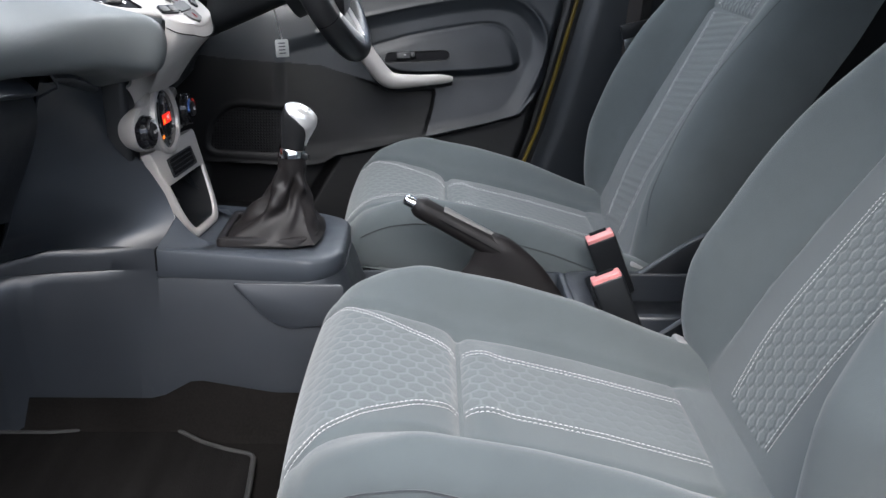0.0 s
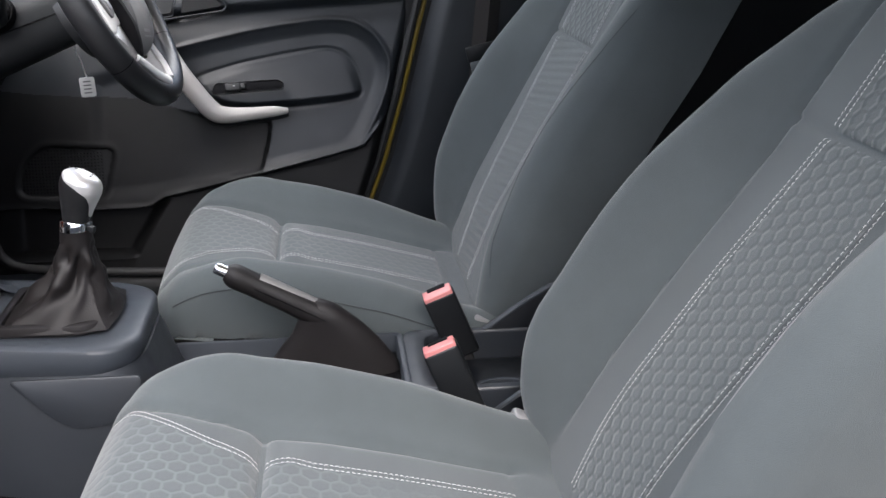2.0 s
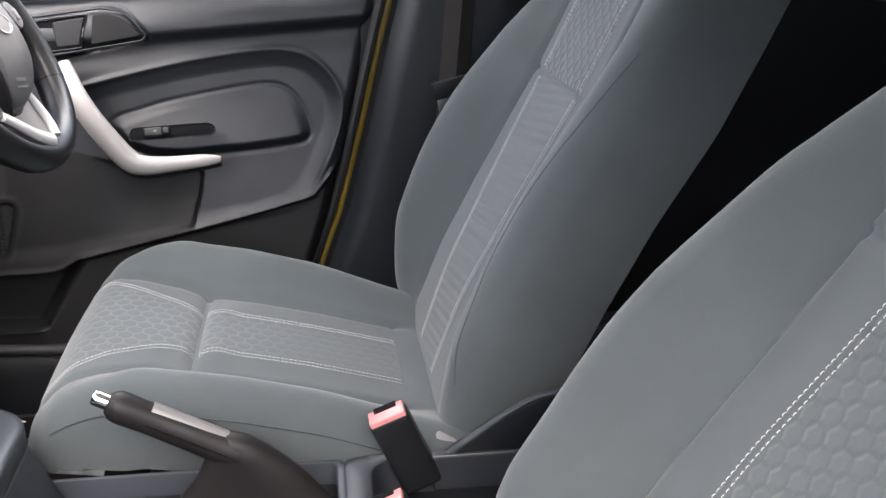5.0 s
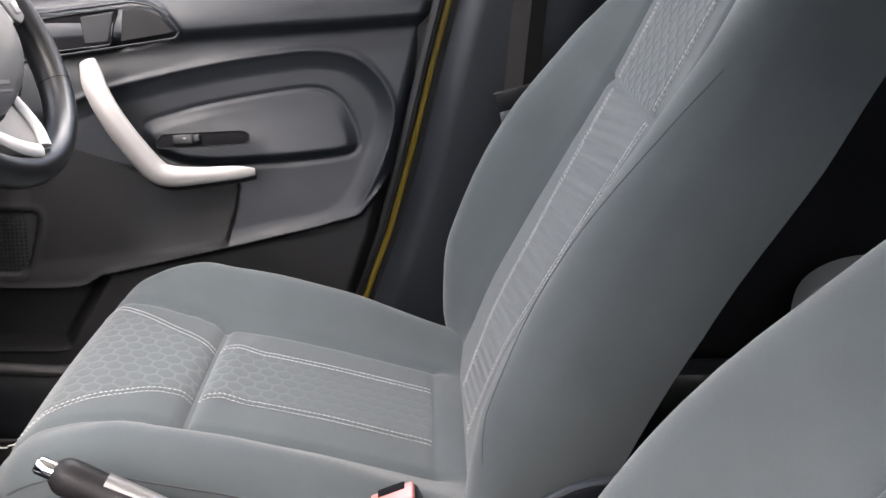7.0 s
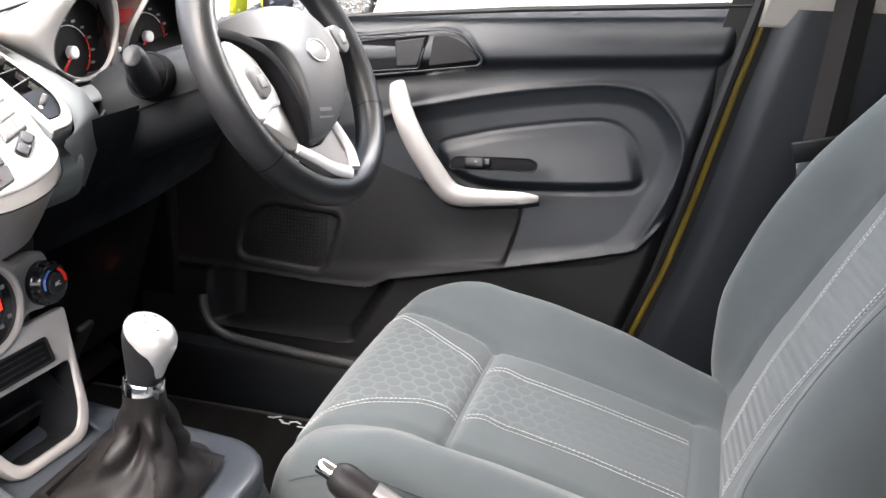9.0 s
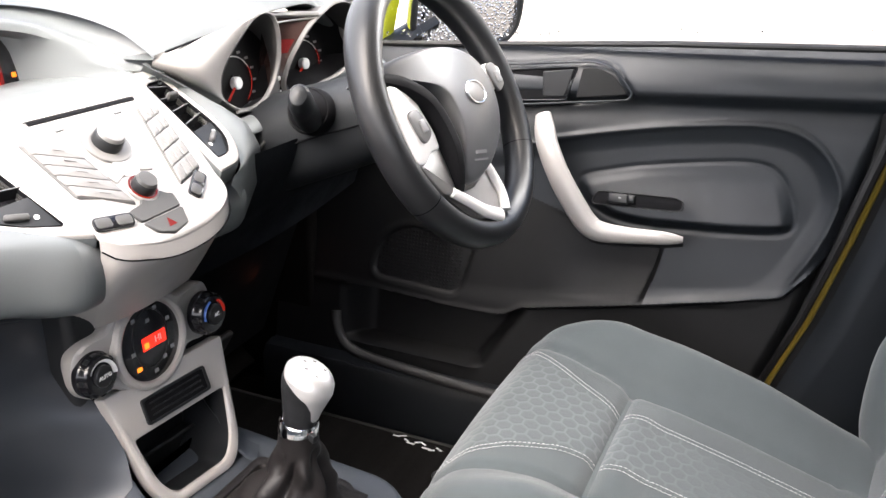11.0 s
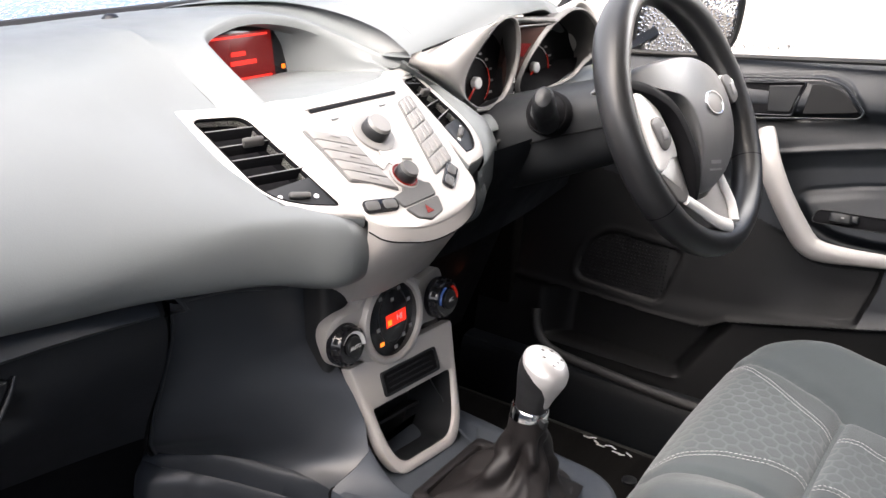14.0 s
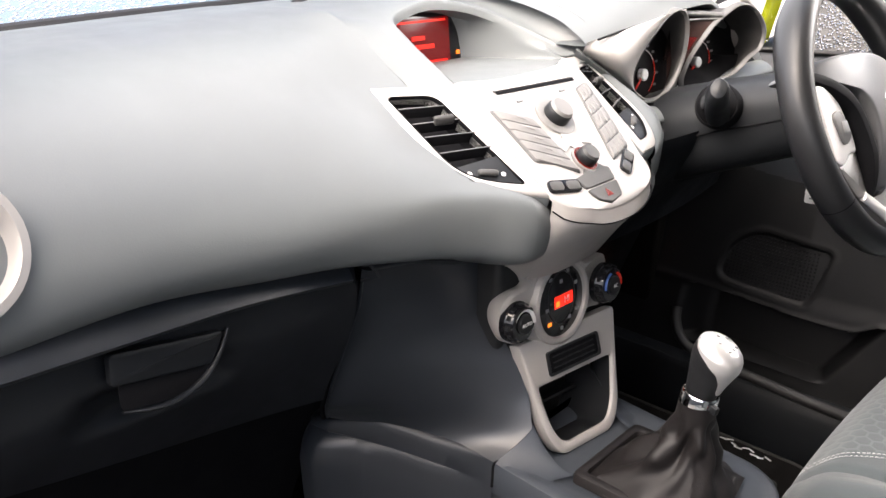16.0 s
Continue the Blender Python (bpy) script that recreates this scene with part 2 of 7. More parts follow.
AMBER = glow("amber_led", (1.0, 0.22, 0.02), 0.7)
REDMARK = glow("red_mark", (1.0, 0.05, 0.03), 0.07)
GLASS = wet_glass("wet_glass")
GLASS_CLEAR = wet_glass("clear_glass", 0.0)
MIRROR_WET = wet_mirror("wet_mirror")
CREAM = surface("cream_wall", (0.78, 0.76, 0.72), 0.85, vary=0.05, grain=60, grain_depth=0.003, stain=0.8)
# darker copy of the wheel silver, carries shade in its colour
SILVER_SHADED = surface("spoke_silver_shaded", (0.36, 0.35, 0.34), 0.40, metal=0.2, vary=0.03, grain_strength=0.0)
WHEEL_SILVER = surface("wheel_silver", (0.76, 0.75, 0.74), 0.32, vary=0.03, grain_strength=0.0)
GAUGE_GREY = surface("gauge_grey", (0.11, 0.108, 0.107), 0.42, metal=0.2, vary=0.03, grain_strength=0.0)
DISPLAY_RED = glow("display_red", (0.55, 0.03, 0.03), 0.05)
CLUSTER_PANEL = surface("display_brown", (0.030, 0.016, 0.014), 0.25, vary=0.1, grain_strength=0.0)
TUBE_IN = surface("gauge_tube_grey", (0.050, 0.049, 0.049), 0.6, vary=0.05, grain_strength=0.0, spec=0.25)
RENDER = surface("wall_render", (0.16, 0.15, 0.135), 0.85, vary=0.15, grain=60, grain_depth=0.003, stain=0.8)
ASPHALT = surface("wet_gravel", (0.13, 0.122, 0.11), 0.7, vary=0.35, grain=60, grain_depth=0.006, grain_strength=0.8, stain=1.2)


# ---- mesh helpers ----
def thing(name, at, label, category, group="", kind=""):
    ob = new(name)
    ob.location = at
    ob.empty_display_size = 0.05
    return tagged(ob, label, category, group, kind)


def base_of(ob):
    at = Vector((0, 0, 0))
    while ob:
        at += ob.location
        ob = ob.parent
    return at


def part(name, bm, material, parent=None, label="", smooth=True):
    """Links a bmesh, whose vertices are in world places, as one mesh object under parent."""
    if parent:
        bmesh.ops.translate(bm, verts=bm.verts, vec=-base_of(parent))
    bmesh.ops.recalc_face_normals(bm, faces=bm.faces)
    me = bpy.data.meshes.new(name)
    bm.to_mesh(me)
    bm.free()
    me.materials.append(material)
    if smooth:
        for p in me.polygons:
            p.use_smooth = True
        me.set_sharp_from_angle(angle=radians(40))
    ob = new(name, me)
    ob.parent = parent
    return tagged(ob, label)


def grid_bm(pts, closed_u=False, closed_v=False, uv=None):
    """A sheet through an array of points [u][v]."""
    pts = np.asarray(pts, float)
    nu, nv = pts.shape[:2]
    bm = bmesh.new()
    vs = [[bm.verts.new(pts[i, j]) for j in range(nv)] for i in range(nu)]
    lay = bm.loops.layers.uv.new("UVMap") if uv is not None else None
    for i in range(nu if closed_u else nu - 1):
        for j in range(nv if closed_v else nv - 1):
            ids = [(i, j), ((i + 1) % nu, j), ((i + 1) % nu, (j + 1) % nv), (i, (j + 1) % nv)]
            f = bm.faces.new([vs[a][b] for a, b in ids])
            if lay:
                for loop, (a, b) in zip(f.loops, ids):
                    loop[lay].uv = uv[a][b]
    return bm


def capped(bm):
    """Closes the open ends of a tube."""
    edges = [e for e in bm.edges if e.is_boundary]
    if edges:
        bmesh.ops.holes_fill(bm, edges=edges)
    return bm


def solid(bm, depth):
    """Gives a sheet thickness, behind its outer side."""
    bmesh.ops.recalc_face_normals(bm, faces=bm.faces)
    bm.normal_update()
    old = list(bm.verts)
    faces = list(bm.faces)
    rims = [e for e in bm.edges if e.is_boundary]
    back = {v: bm.verts.new(v.co - v.normal * depth) for v in old}
    for e in rims:
        a, b = e.verts
        bm.faces.new((a, b, back[b], back[a]))
    for f in faces:
        bm.faces.new([back[v] for v in reversed(f.verts)])
    return bm


def join(*bms):
    out = bms[0]
    for b in bms[1:]:
        me = bpy.data.meshes.new("tmp")
        b.to_mesh(me)
        b.free()
        out.from_mesh(me)
        bpy.data.meshes.remove(me)
    return out


def frame_at(origin, ux, uy):
    """A matrix whose x and y run along ux and uy (made square), and z out of them."""
    x = Vector(ux).normalized()
    z = x.cross(Vector(uy)).normalized()
    y = z.cross(x)
    m = Matrix((x, y, z)).transposed().to_4x4()
    m.translation = Vector(origin)
    return m


def rbox(size, m, bevel=0.004, segs=3):
    bm = bmesh.new()
    bmesh.ops.create_cube(bm, size=1)
    bmesh.ops.scale(bm, vec=size, verts=bm.verts)
    if bevel > 0:
        bmesh.ops.bevel(bm, geom=bm.edges[:], offset=min(bevel, min(size) * 0.45), segments=segs, profile=0.5, affect="EDGES")
    bmesh.ops.transform(bm, matrix=m, verts=bm.verts)
    return bm


def at(x, y, z):
    return Matrix.Translation((x, y, z))


def prism(poly, depth, m, bevel=0.002, segs=2):
    """An outline in the frame's xy, raised by depth along its z, with rounded edges."""
    bm = bmesh.new()
    vs = [bm.verts.new((x, y, 0)) for x, y in poly]
    f = bm.faces.new(vs)
    ext = bmesh.ops.extrude_face_region(bm, geom=[f])
    bmesh.ops.translate(bm, vec=(0, 0, depth), verts=[v for v in ext["geom"] if isinstance(v, bmesh.types.BMVert)])
    bmesh.ops.recalc_face_normals(bm, faces=bm.faces)
    if bevel > 0:
        es = [e for e in bm.edges if all(abs(v.co.z - depth) < 1e-7 for v in e.verts)]
        bmesh.ops.bevel(bm, geom=es, offset=bevel, segments=segs, profile=0.5, affect="EDGES")
    bmesh.ops.transform(bm, matrix=m, verts=bm.verts)
    return bm


def smooth_loop(pts, n=6, closed=True):
    """A rounded line through points (Catmull-Rom), n steps to a piece."""
    p = [np.asarray(q, float) for q in pts]
    out = []
    k = len(p)
    for i in range(k if closed else k - 1):
        a, b, c, d = (p[(i + j) % k] if closed else p[min(max(i + j, 0), k - 1)] for j in (-1, 0, 1, 2))
        for s in range(n):
            t = s / n
            out.append(0.5 * (2 * b + (c - a) * t + (2 * a - 5 * b + 4 * c - d) * t * t + (3 * b - a - 3 * c + d) * t ** 3))
    if not closed:
        out.append(p[-1])
    return out


def round_poly(pts, radius, n=5):
    """A polygon with its corners rounded."""
    out = []
    k = len(pts)
    rad = radius if isinstance(radius, (list, tuple)) else [radius] * k
    for i in range(k):
        p, a, b = np.array(pts[i], float), np.array(pts[i - 1], float), np.array(pts[(i + 1) % k], float)
        r = min(rad[i], np.linalg.norm(a - p) * 0.45, np.linalg.norm(b - p) * 0.45)
        u, v = p + (a - p) / np.linalg.norm(a - p) * r, p + (b - p) / np.linalg.norm(b - p) * r
        for s in range(n + 1):
            t = s / n
            out.append(tuple((1 - t) ** 2 * u + 2 * t * (1 - t) * p + t * t * v))
    return out


def ring_prism(outer, inner, depth, m, bevel=0.002):
    """A frame between two outlines with the same number of points, with a rounded face."""
    o, i = np.array(outer, float), np.array(inner, float)
    def lift(a, z):
        return [m @ Vector((x, y, z)) for x, y in a]
    d = i - o
    ln = np.linalg.norm(d, axis=1)[:, None] + 1e-9
    b = np.minimum(bevel, ln * 0.45)
    s = d / ln
    rows = [lift(o, 0), lift(o, depth - bevel), lift(o + s * b * 0.3, depth - bevel * 0.3), lift(o + s * b, depth), lift(i - s * b, depth), lift(i - s * b * 0.3, depth - bevel * 0.3), lift(i, depth - bevel), lift(i, 0)]
    return grid_bm([[tuple(v) for v in r] for r in rows], closed_u=True, closed_v=True)


def tube(pts, radius, sides=12, flat=1.0, up=(0, 0, 1), ends=True):
    """A round or flattened bar along points; radius may be a list."""
    p = [Vector(q) for q in pts]
    r = radius if isinstance(radius, (list, tuple, np.ndarray)) else [radius] * len(p)
    rows = []
    ref = Vector(up)
    for k, q in enumerate(p):
        d = (p[min(k + 1, len(p) - 1)] - p[max(k - 1, 0)]).normalized()
        side = d.cross(ref)
        if side.length < 1e-4:
            side = d.orthogonal()
        side.normalize()
        top = side.cross(d)
        ref = top
        rows.append([tuple(q + side * math.cos(a) * r[k] + top * math.sin(a) * r[k] * flat) for a in (2 * math.pi * i / sides for i in range(sides))])
    bm = grid_bm(rows, closed_v=True)
    return capped(bm) if ends else bm


def lathe(profile, m, sides=32):
    """A turned shape: (radius, height) along the frame's z."""
    rows = [[tuple(m @ Vector((max(r, 1e-5) * math.cos(2 * math.pi * i / sides), max(r, 1e-5) * math.sin(2 * math.pi * i / sides), z))) for i in range(sides)] for r, z in profile]
    bm = grid_bm(rows, closed_v=True)
    bmesh.ops.remove_doubles(bm, verts=bm.verts, dist=4e-5)
    return bm


def smoothstep(a, b, x):
    t = np.clip((x - a) / (b - a), 0, 1)
    return t * t * (3 - 2 * t)


def poly_dist(px, pz, poly):
    """Signed distance to a closed outline, negative inside."""
    q = np.array(poly, float)
    best = np.full(px.shape, 9.0)
    inside = np.zeros(px.shape, bool)
    for a, b in zip(q, np.roll(q, -1, 0)):
        e = b - a
        t = np.clip(((px - a[0]) * e[0] + (pz - a[1]) * e[1]) / (e @ e + 1e-12), 0, 1)
        best = np.minimum(best, np.hypot(px - a[0] - t * e[0], pz - a[1] - t * e[1]))
        cross = (a[1] > pz) != (b[1] > pz)
        with np.errstate(divide="ignore", invalid="ignore"):
            xi = a[0] + (pz - a[1]) * e[0] / e[1]
        inside ^= cross & (px < xi)
    return np.where(inside, -best, best)


def line_at(x, pts):
    """Height of a broken line at x."""
    a = np.array(pts, float)
    return np.interp(x, a[:, 0], a[:, 1])


def line_dist(px, pz, pts):
    """Distance to an open line."""
    q = np.array(pts, float)
    best = np.full(np.shape(px), 9.0)
    for a, b in zip(q[:-1], q[1:]):
        e = b - a
        t = np.clip(((px - a[0]) * e[0] + (pz - a[1]) * e[1]) / (e @ e + 1e-12), 0, 1)
        best = np.minimum(best, np.hypot(px - a[0] - t * e[0], pz - a[1] - t * e[1]))
    return best


def text(name, words, size, m, material, parent):
    cu = bpy.data.curves.new(name, "FONT")
    cu.body, cu.size, cu.align_x, cu.align_y, cu.extrude = words, size, "CENTER", "CENTER", 0.0002
    tmp = bpy.data.objects.new(name, cu)
    scene.collection.objects.link(tmp)
    me = bpy.data.meshes.new_from_object(tmp.evaluated_get(bpy.context.evaluated_depsgraph_get()))
    bpy.data.objects.remove(tmp)
    bm = bmesh.new()
    bm.from_mesh(me)
    bpy.data.meshes.remove(me)
    bmesh.ops.transform(bm, matrix=m, verts=bm.verts)
    return part(name, bm, material, parent, smooth=False)


# ---- large structure ----
def wall(name, bm, material, label, category, smooth=False):
    ob = part(name, bm, material, None, "", smooth)
    return tagged(ob, label, category, "", "structure")


wall("ground", rbox((120, 120, 0.1), at(0, 0, -0.42), 0), ASPHALT, "pale wet gravel ground under the parked car", "ground")
wall("floor", rbox((2.6, 1.36, 0.04), at(0.3, 0, -0.022), 0.0), CARPET, "dark carpeted car floor", "floor")
wall("wall_front", rbox((0.04, 1.36, 0.74), at(-0.90, 0, 0.32), 0.0), CARPET, "carpeted front bulkhead of the footwells", "wall")
wall("wall_rear", rbox((0.04, 1.36, 0.70), at(1.62, 0, 0.33), 0.0), DASH_LOW, "dark trim closing the rear of the cabin", "wall")
wall("ceiling", rbox((1.75, 1.16, 0.05), at(0.72, 0, 1.085), 0.02), HEAD, "pale fabric headliner under the car roof", "ceiling")
wall("toe_board", rbox((0.30, 1.30, 0.03), pose(-0.80, 0, 0.12, 0, 38, 0), 0.0), CARPET, "sloping carpeted toe board", "floor")


def sill_trim(name, y, label):
    poly = [(y, 0.0), (y, 0.090), (y + 0.010, 0.106), (y + 0.03, 0.110), (y + 0.075, 0.10), (y + 0.075, 0.0)] if y > 0 else [(y, 0.0), (y, 0.062), (y - 0.012, 0.078), (y - 0.05, 0.082), (y - 0.075, 0.07), (y - 0.075, 0.0)]
    xs = np.linspace(-0.62, 1.4, 30)
    bm = capped(grid_bm([[(x, yy, zz) for yy, zz in poly] for x in xs], closed_v=True))
    return wall(name, bm, DASH_LOW, label, "sill trim", True)


wall("floor_passenger", rbox((0.62, 0.50, 0.06), at(-0.41, -0.385, 0.030), 0.01), CARPET, "raised carpeted passenger footwell floor", "floor")
xs_ = np.linspace(-0.70, -0.06, 40)
wall("trim_tunnel_carpet", grid_bm([[(x, line_at(x, [(-0.5, -0.153), (-0.34, -0.150), (-0.29, -0.136), (0, -0.134)]), line_at(x, [(-0.48, 0.118), (-0.328, 0.117), (-0.284, 0.138), (-0.18, 0.119)])), (x, -0.156, 0.075), (x, -0.170, 0.058), (x, -0.20, 0.04)] for x in xs_]), CARPET, "dark carpet at the foot of the tunnel", "floor", True)
sill_trim("trim_sill_right", 0.600, "dark plastic sill trim below the driver's door")
sill_trim("trim_sill_left", -0.630, "dark plastic sill trim below the open passenger door")

seal_path = smooth_loop([(-0.477, 0.612, 0.200), (-0.472, 0.604, 0.178), (-0.458, 0.600, 0.153), (-0.428, 0.600, 0.136), (-0.343, 0.600, 0.127), (-0.21, 0.600, 0.119), (0.0, 0.600, 0.114), (0.3, 0.600, 0.112)], 6, False)
wall("trim_door_seal", tube(seal_path, 0.009, 10), RUBBER, "black rubber seal round the driver's door opening", "trim", True)
wall("wall_far_side", rbox((30, 0.3, 1.9), at(0, 3.6, 0.55), 0.0), CREAM, "pale cream rendered wall beyond the driver's side", "wall")
wall("trim_windscreen_seal", tube([(-0.838, y, 0.716 - 0.05 * y * y) for y in np.linspace(-0.66, 0.66, 30)], 0.010, 8, 0.6), RUBBER, "black rubber strip at the foot of the windscreen", "trim", True)
# unseen wall, added to keep low sky out of the door's reflections
wall("wall_low_sky_block", rbox((40, 0.3, 1.5), at(0, -4.4, 0.35), 0.0), RENDER, "unseen low dull rendered wall, added to block low sky light", "wall")

# side walls behind the front doors and the roof rails
for side, word in ((1, "right"), (-1, "left")):
    wall("wall_rear_" + word, rbox((1.0, 0.05, 0.72), at(1.12, side * 0.715, 0.34), 0.01), DASH_LOW, "dark trim of the closed rear door", "wall")
    bm = tube([(-0.86, side * 0.70, 0.70), (-0.55, side * 0.665, 0.90), (-0.18, side * 0.60, 1.06), (0.4, side * 0.585, 1.085), (1.5, side * 0.58, 1.05)], 0.035, 12, 0.7)
    wall("trim_roof_rail_" + word, bm, HEAD, "pale trim along the windscreen pillar and roof", "trim", True)
    wall("trim_footwell_" + word, rbox((0.36, 0.03, 0.66), at(-0.73, side * 0.67, 0.33), 0.008), CARPET, "carpeted footwell side", "wall")

# unseen panels, added to hold back light from the rear
wall("wall_rear_block", rbox((0.04, 1.18, 0.42), pose(1.60, 0, 0.87, 0, -12, 0), 0.0), DASH_LOW, "unseen dark panel above the rear bench, added to block light", "wall")
for side, word in ((1, "right"), (-1, "left")):
    wall("wall_side_block_" + word, rbox((0.92, 0.03, 0.28), pose(1.14, side * 0.675, 0.815, side * 20, 0, 0), 0.008), DOOR, "unseen dark upper side behind the front seats, added to block light", "wall")

# windows
def pane(name, corners, label, glass=GLASS):
    bm = bmesh.new()
    bm.faces.new([bm.verts.new(c) for c in corners])
    ob = tagged(part(name, bm, glass, None, "", False), label, "window", "", "structure")
    ob.visible_shadow = False
    return ob


pane("window_1", [(-0.87, -0.66, 0.702), (-0.87, 0.66, 0.702), (-0.20, 0.56, 1.07), (-0.20, -0.56, 1.07)], "rain-covered windscreen")
pane("window_2", [(-0.62, 0.742, 0.60), (0.36, 0.742, 0.69), (0.42, 0.60, 1.06), (-0.16, 0.60, 1.06)], "clear driver's door window", GLASS_CLEAR)

random.seed(5)
beads = bmesh.new()
for _ in range(170):
    x = random.uniform(-0.60, 0.33)
    r = random.uniform(0.0012, 0.0032)
    bmesh.ops.create_icosphere(beads, subdivisions=1, radius=r, matrix=at(x, 0.738, 0.60 + 0.0918 * (x + 0.62) + 0.024 + abs(random.gauss(0, 0.004))))
tagged(part("rain_drops", beads, GLASS_CLEAR, None), "clear rain drops along the window foot", "rain drops", "", "stuff")

# ---- driver's door: one relief sheet with its fittings ----
D_LINE = smooth_loop([(-0.207, 0.492), (-0.152, 0.515), (-0.006, 0.549), (0.096, 0.565), (0.155, 0.57), (0.203, 0.563), (0.239, 0.538), (0.261, 0.501), (0.262, 0.461), (0.246, 0.412), (0.214, 0.35), (0.186, 0.322), (0.154, 0.309), (0.021, 0.284), (-0.168, 0.247)], 5, closed=False)
D_SHAPE = D_LINE + [np.array((-0.30, 0.235)), np.array((-0.30, 0.47))]
ARM = smooth_loop([(-0.100, 0.460), (-0.05, 0.478), (0.003, 0.491), (0.10, 0.508), (0.150, 0.512), (0.180, 0.500), (0.198, 0.473), (0.208, 0.444), (0.206, 0.430), (0.190, 0.421), (0.13, 0.413), (0.061, 0.408), (0.0, 0.405), (-0.05, 0.410), (-0.09, 0.43)], 5)
DEEP = round_poly([(-0.247, 0.255), (-0.203, 0.427), (-0.06, 0.385), (0.036, 0.383), (0.032, 0.347), (0.015, 0.289)], 0.012)
GRILLE = round_poly([(-0.443, 0.25), (-0.429, 0.314), (-0.387, 0.347), (-0.257, 0.338), (-0.282, 0.243)], [0.03, 0.03, 0.03, 0.02, 0.02])
LATCH = smooth_loop([(-0.29, 0.550), (-0.29, 0.612), (-0.214, 0.623), (-0.133, 0.634), (-0.097, 0.639), (-0.066, 0.632), (-0.05, 0.615), (-0.035, 0.594), (-0.042, 0.587), (-0.11, 0.574), (-0.20, 0.560)], 4)


DOOR_RIM = [(-0.6, 0.232), (-0.43, 0.230), (-0.30, 0.225), (-0.213, 0.226), (-0.195, 0.231), (-0.170, 0.246), (0.016, 0.287), (0.15, 0.318), (0.212, 0.336), (0.24, 0.37), (0.4, 0.60)]
LOWER = [(-0.64, 0.47), (-0.40, 0.44), (-0.203, 0.427), (-0.06, 0.385), (0.036, 0.383), (0.032, 0.347), (0.016, 0.2825)] + [(x, z - 0.0045) for x, z in DOOR_RIM[7:]] + [(0.4, 0.0), (-0.64, 0.0)]


def door_rear_edge(z):
    return line_at(z, [(0.0, 0.13), (0.10, 0.165), (0.214, 0.205), (0.30, 0.236), (0.418, 0.268), (0.56, 0.302), (0.70, 0.338)])


def door_skin(x, z):
    y = 0.665 + 0.17 * (z - 0.23)
    d = poly_dist(x, z, D_SHAPE)
    dl = line_dist(x, z, D_LINE)
    y = y + (0.004 + 0.007 * smoothstep(0.27, 0.45, z)) * (1 - smoothstep(-0.030, 0.003, d)) - (0.001 + 0.0022 * smoothstep(0.33, 0.40, z)) * np.exp(-(dl / 0.0045) ** 2)
    up = z - (0.592 + 0.07 * x)
    y = y - 0.016 * smoothstep(-0.012, 0.012, up) + 0.003 * np.exp(-((up + 0.02) / 0.02) ** 2)
    y = y + 0.05 * smoothstep(0.605, 0.70, z - 0.06 * x) ** 1.4
    a = poly_dist(x, z, ARM)
    swell = 0.0006 + 0.014 * smoothstep(0.50, 0.40, z)
    y = y - swell * (1 - smoothstep(-0.016, 0.001, a)) + 0.0016 * np.exp(-((a - 0.003) / 0.003) ** 2)
    p = poly_dist(x, z, DEEP)
    y = y + 0.020 * (1 - smoothstep(-0.007, 0.002, p)) * smoothstep(-0.15, -0.02, x) * smoothstep(0.25, 0.34, z)
    g = poly_dist(x, z, GRILLE)
    y = y + 0.004 * (1 - smoothstep(-0.004, 0.0, g)) - 0.0009 * np.exp(-((g - 0.006) / 0.004) ** 2)
    k = poly_dist(x, z, LATCH)
    y = y + 0.003 * np.exp(-(k / 0.003) ** 2) - 0.004 * (1 - smoothstep(-0.006, 0.0, k))
    lip = line_at(x, DOOR_RIM)
    slot = smoothstep(-0.50, -0.44, x) * (1 - smoothstep(-0.020, 0.010, x + 0.178 + 0.62 * (0.223 - z)))
    below = smoothstep(lip + 0.001, lip - 0.0075, z)
    y = y + 0.042 * slot * below * smoothstep(0.130, 0.136, z) + 0.012 * (1 - slot) * below * smoothstep(-0.30, -0.15, x)
    y = y - 0.0025 * np.exp(-((z - lip) / 0.0065) ** 2) - 0.002 * np.exp(-((z - 0.131) / 0.004) ** 2) * slot
    return y


door = thing("door_1", (-0.1, 0.70, 0.04), "closed dark plastic driver's door card with armrest", "door", "", "structure")
zs = np.concatenate([np.linspace(0.03, 0.22, 70), np.linspace(0.222, 0.64, 190), np.linspace(0.642, 0.70, 24)])
ss = np.linspace(0, 1, 330)
Z, S = np.meshgrid(zs, ss, indexing="ij")
X = -0.62 + S * (door_rear_edge(Z) + 0.62)
top = line_at(X, [(-0.62, 0.617), (-0.33, 0.640), (0.0, 0.668), (0.36, 0.691)])
Z = np.minimum(Z, top)
Y = door_skin(X, Z)
edge = np.clip((X - door_rear_edge(Z) + 0.02) / 0.02, 0, 1)
Y = Y + 0.02 * edge ** 2
card = grid_bm(np.stack([X, Y, Z], -1))
lower_card = card.copy()
for bm, keep in ((card, False), (lower_card, True)):
    mids = np.array([f.calc_center_median() for f in bm.faces])
    inside = poly_dist(mids[:, 0], mids[:, 2], LOWER) < 0
    bmesh.ops.delete(bm, geom=[f for f, q in zip(list(bm.faces), inside) if bool(q) != keep], context="FACES")
part("door_card", card, DOOR, door, "dark blue-grey upper door card")
# lower part takes the darker copy, shade included in its colour
part("lower_card", lower_card, LOWER_DOOR, door, "black hard plastic lower door panel and pocket, shade put into its colour")
bx = np.linspace(-0.62, 0.34, 60)
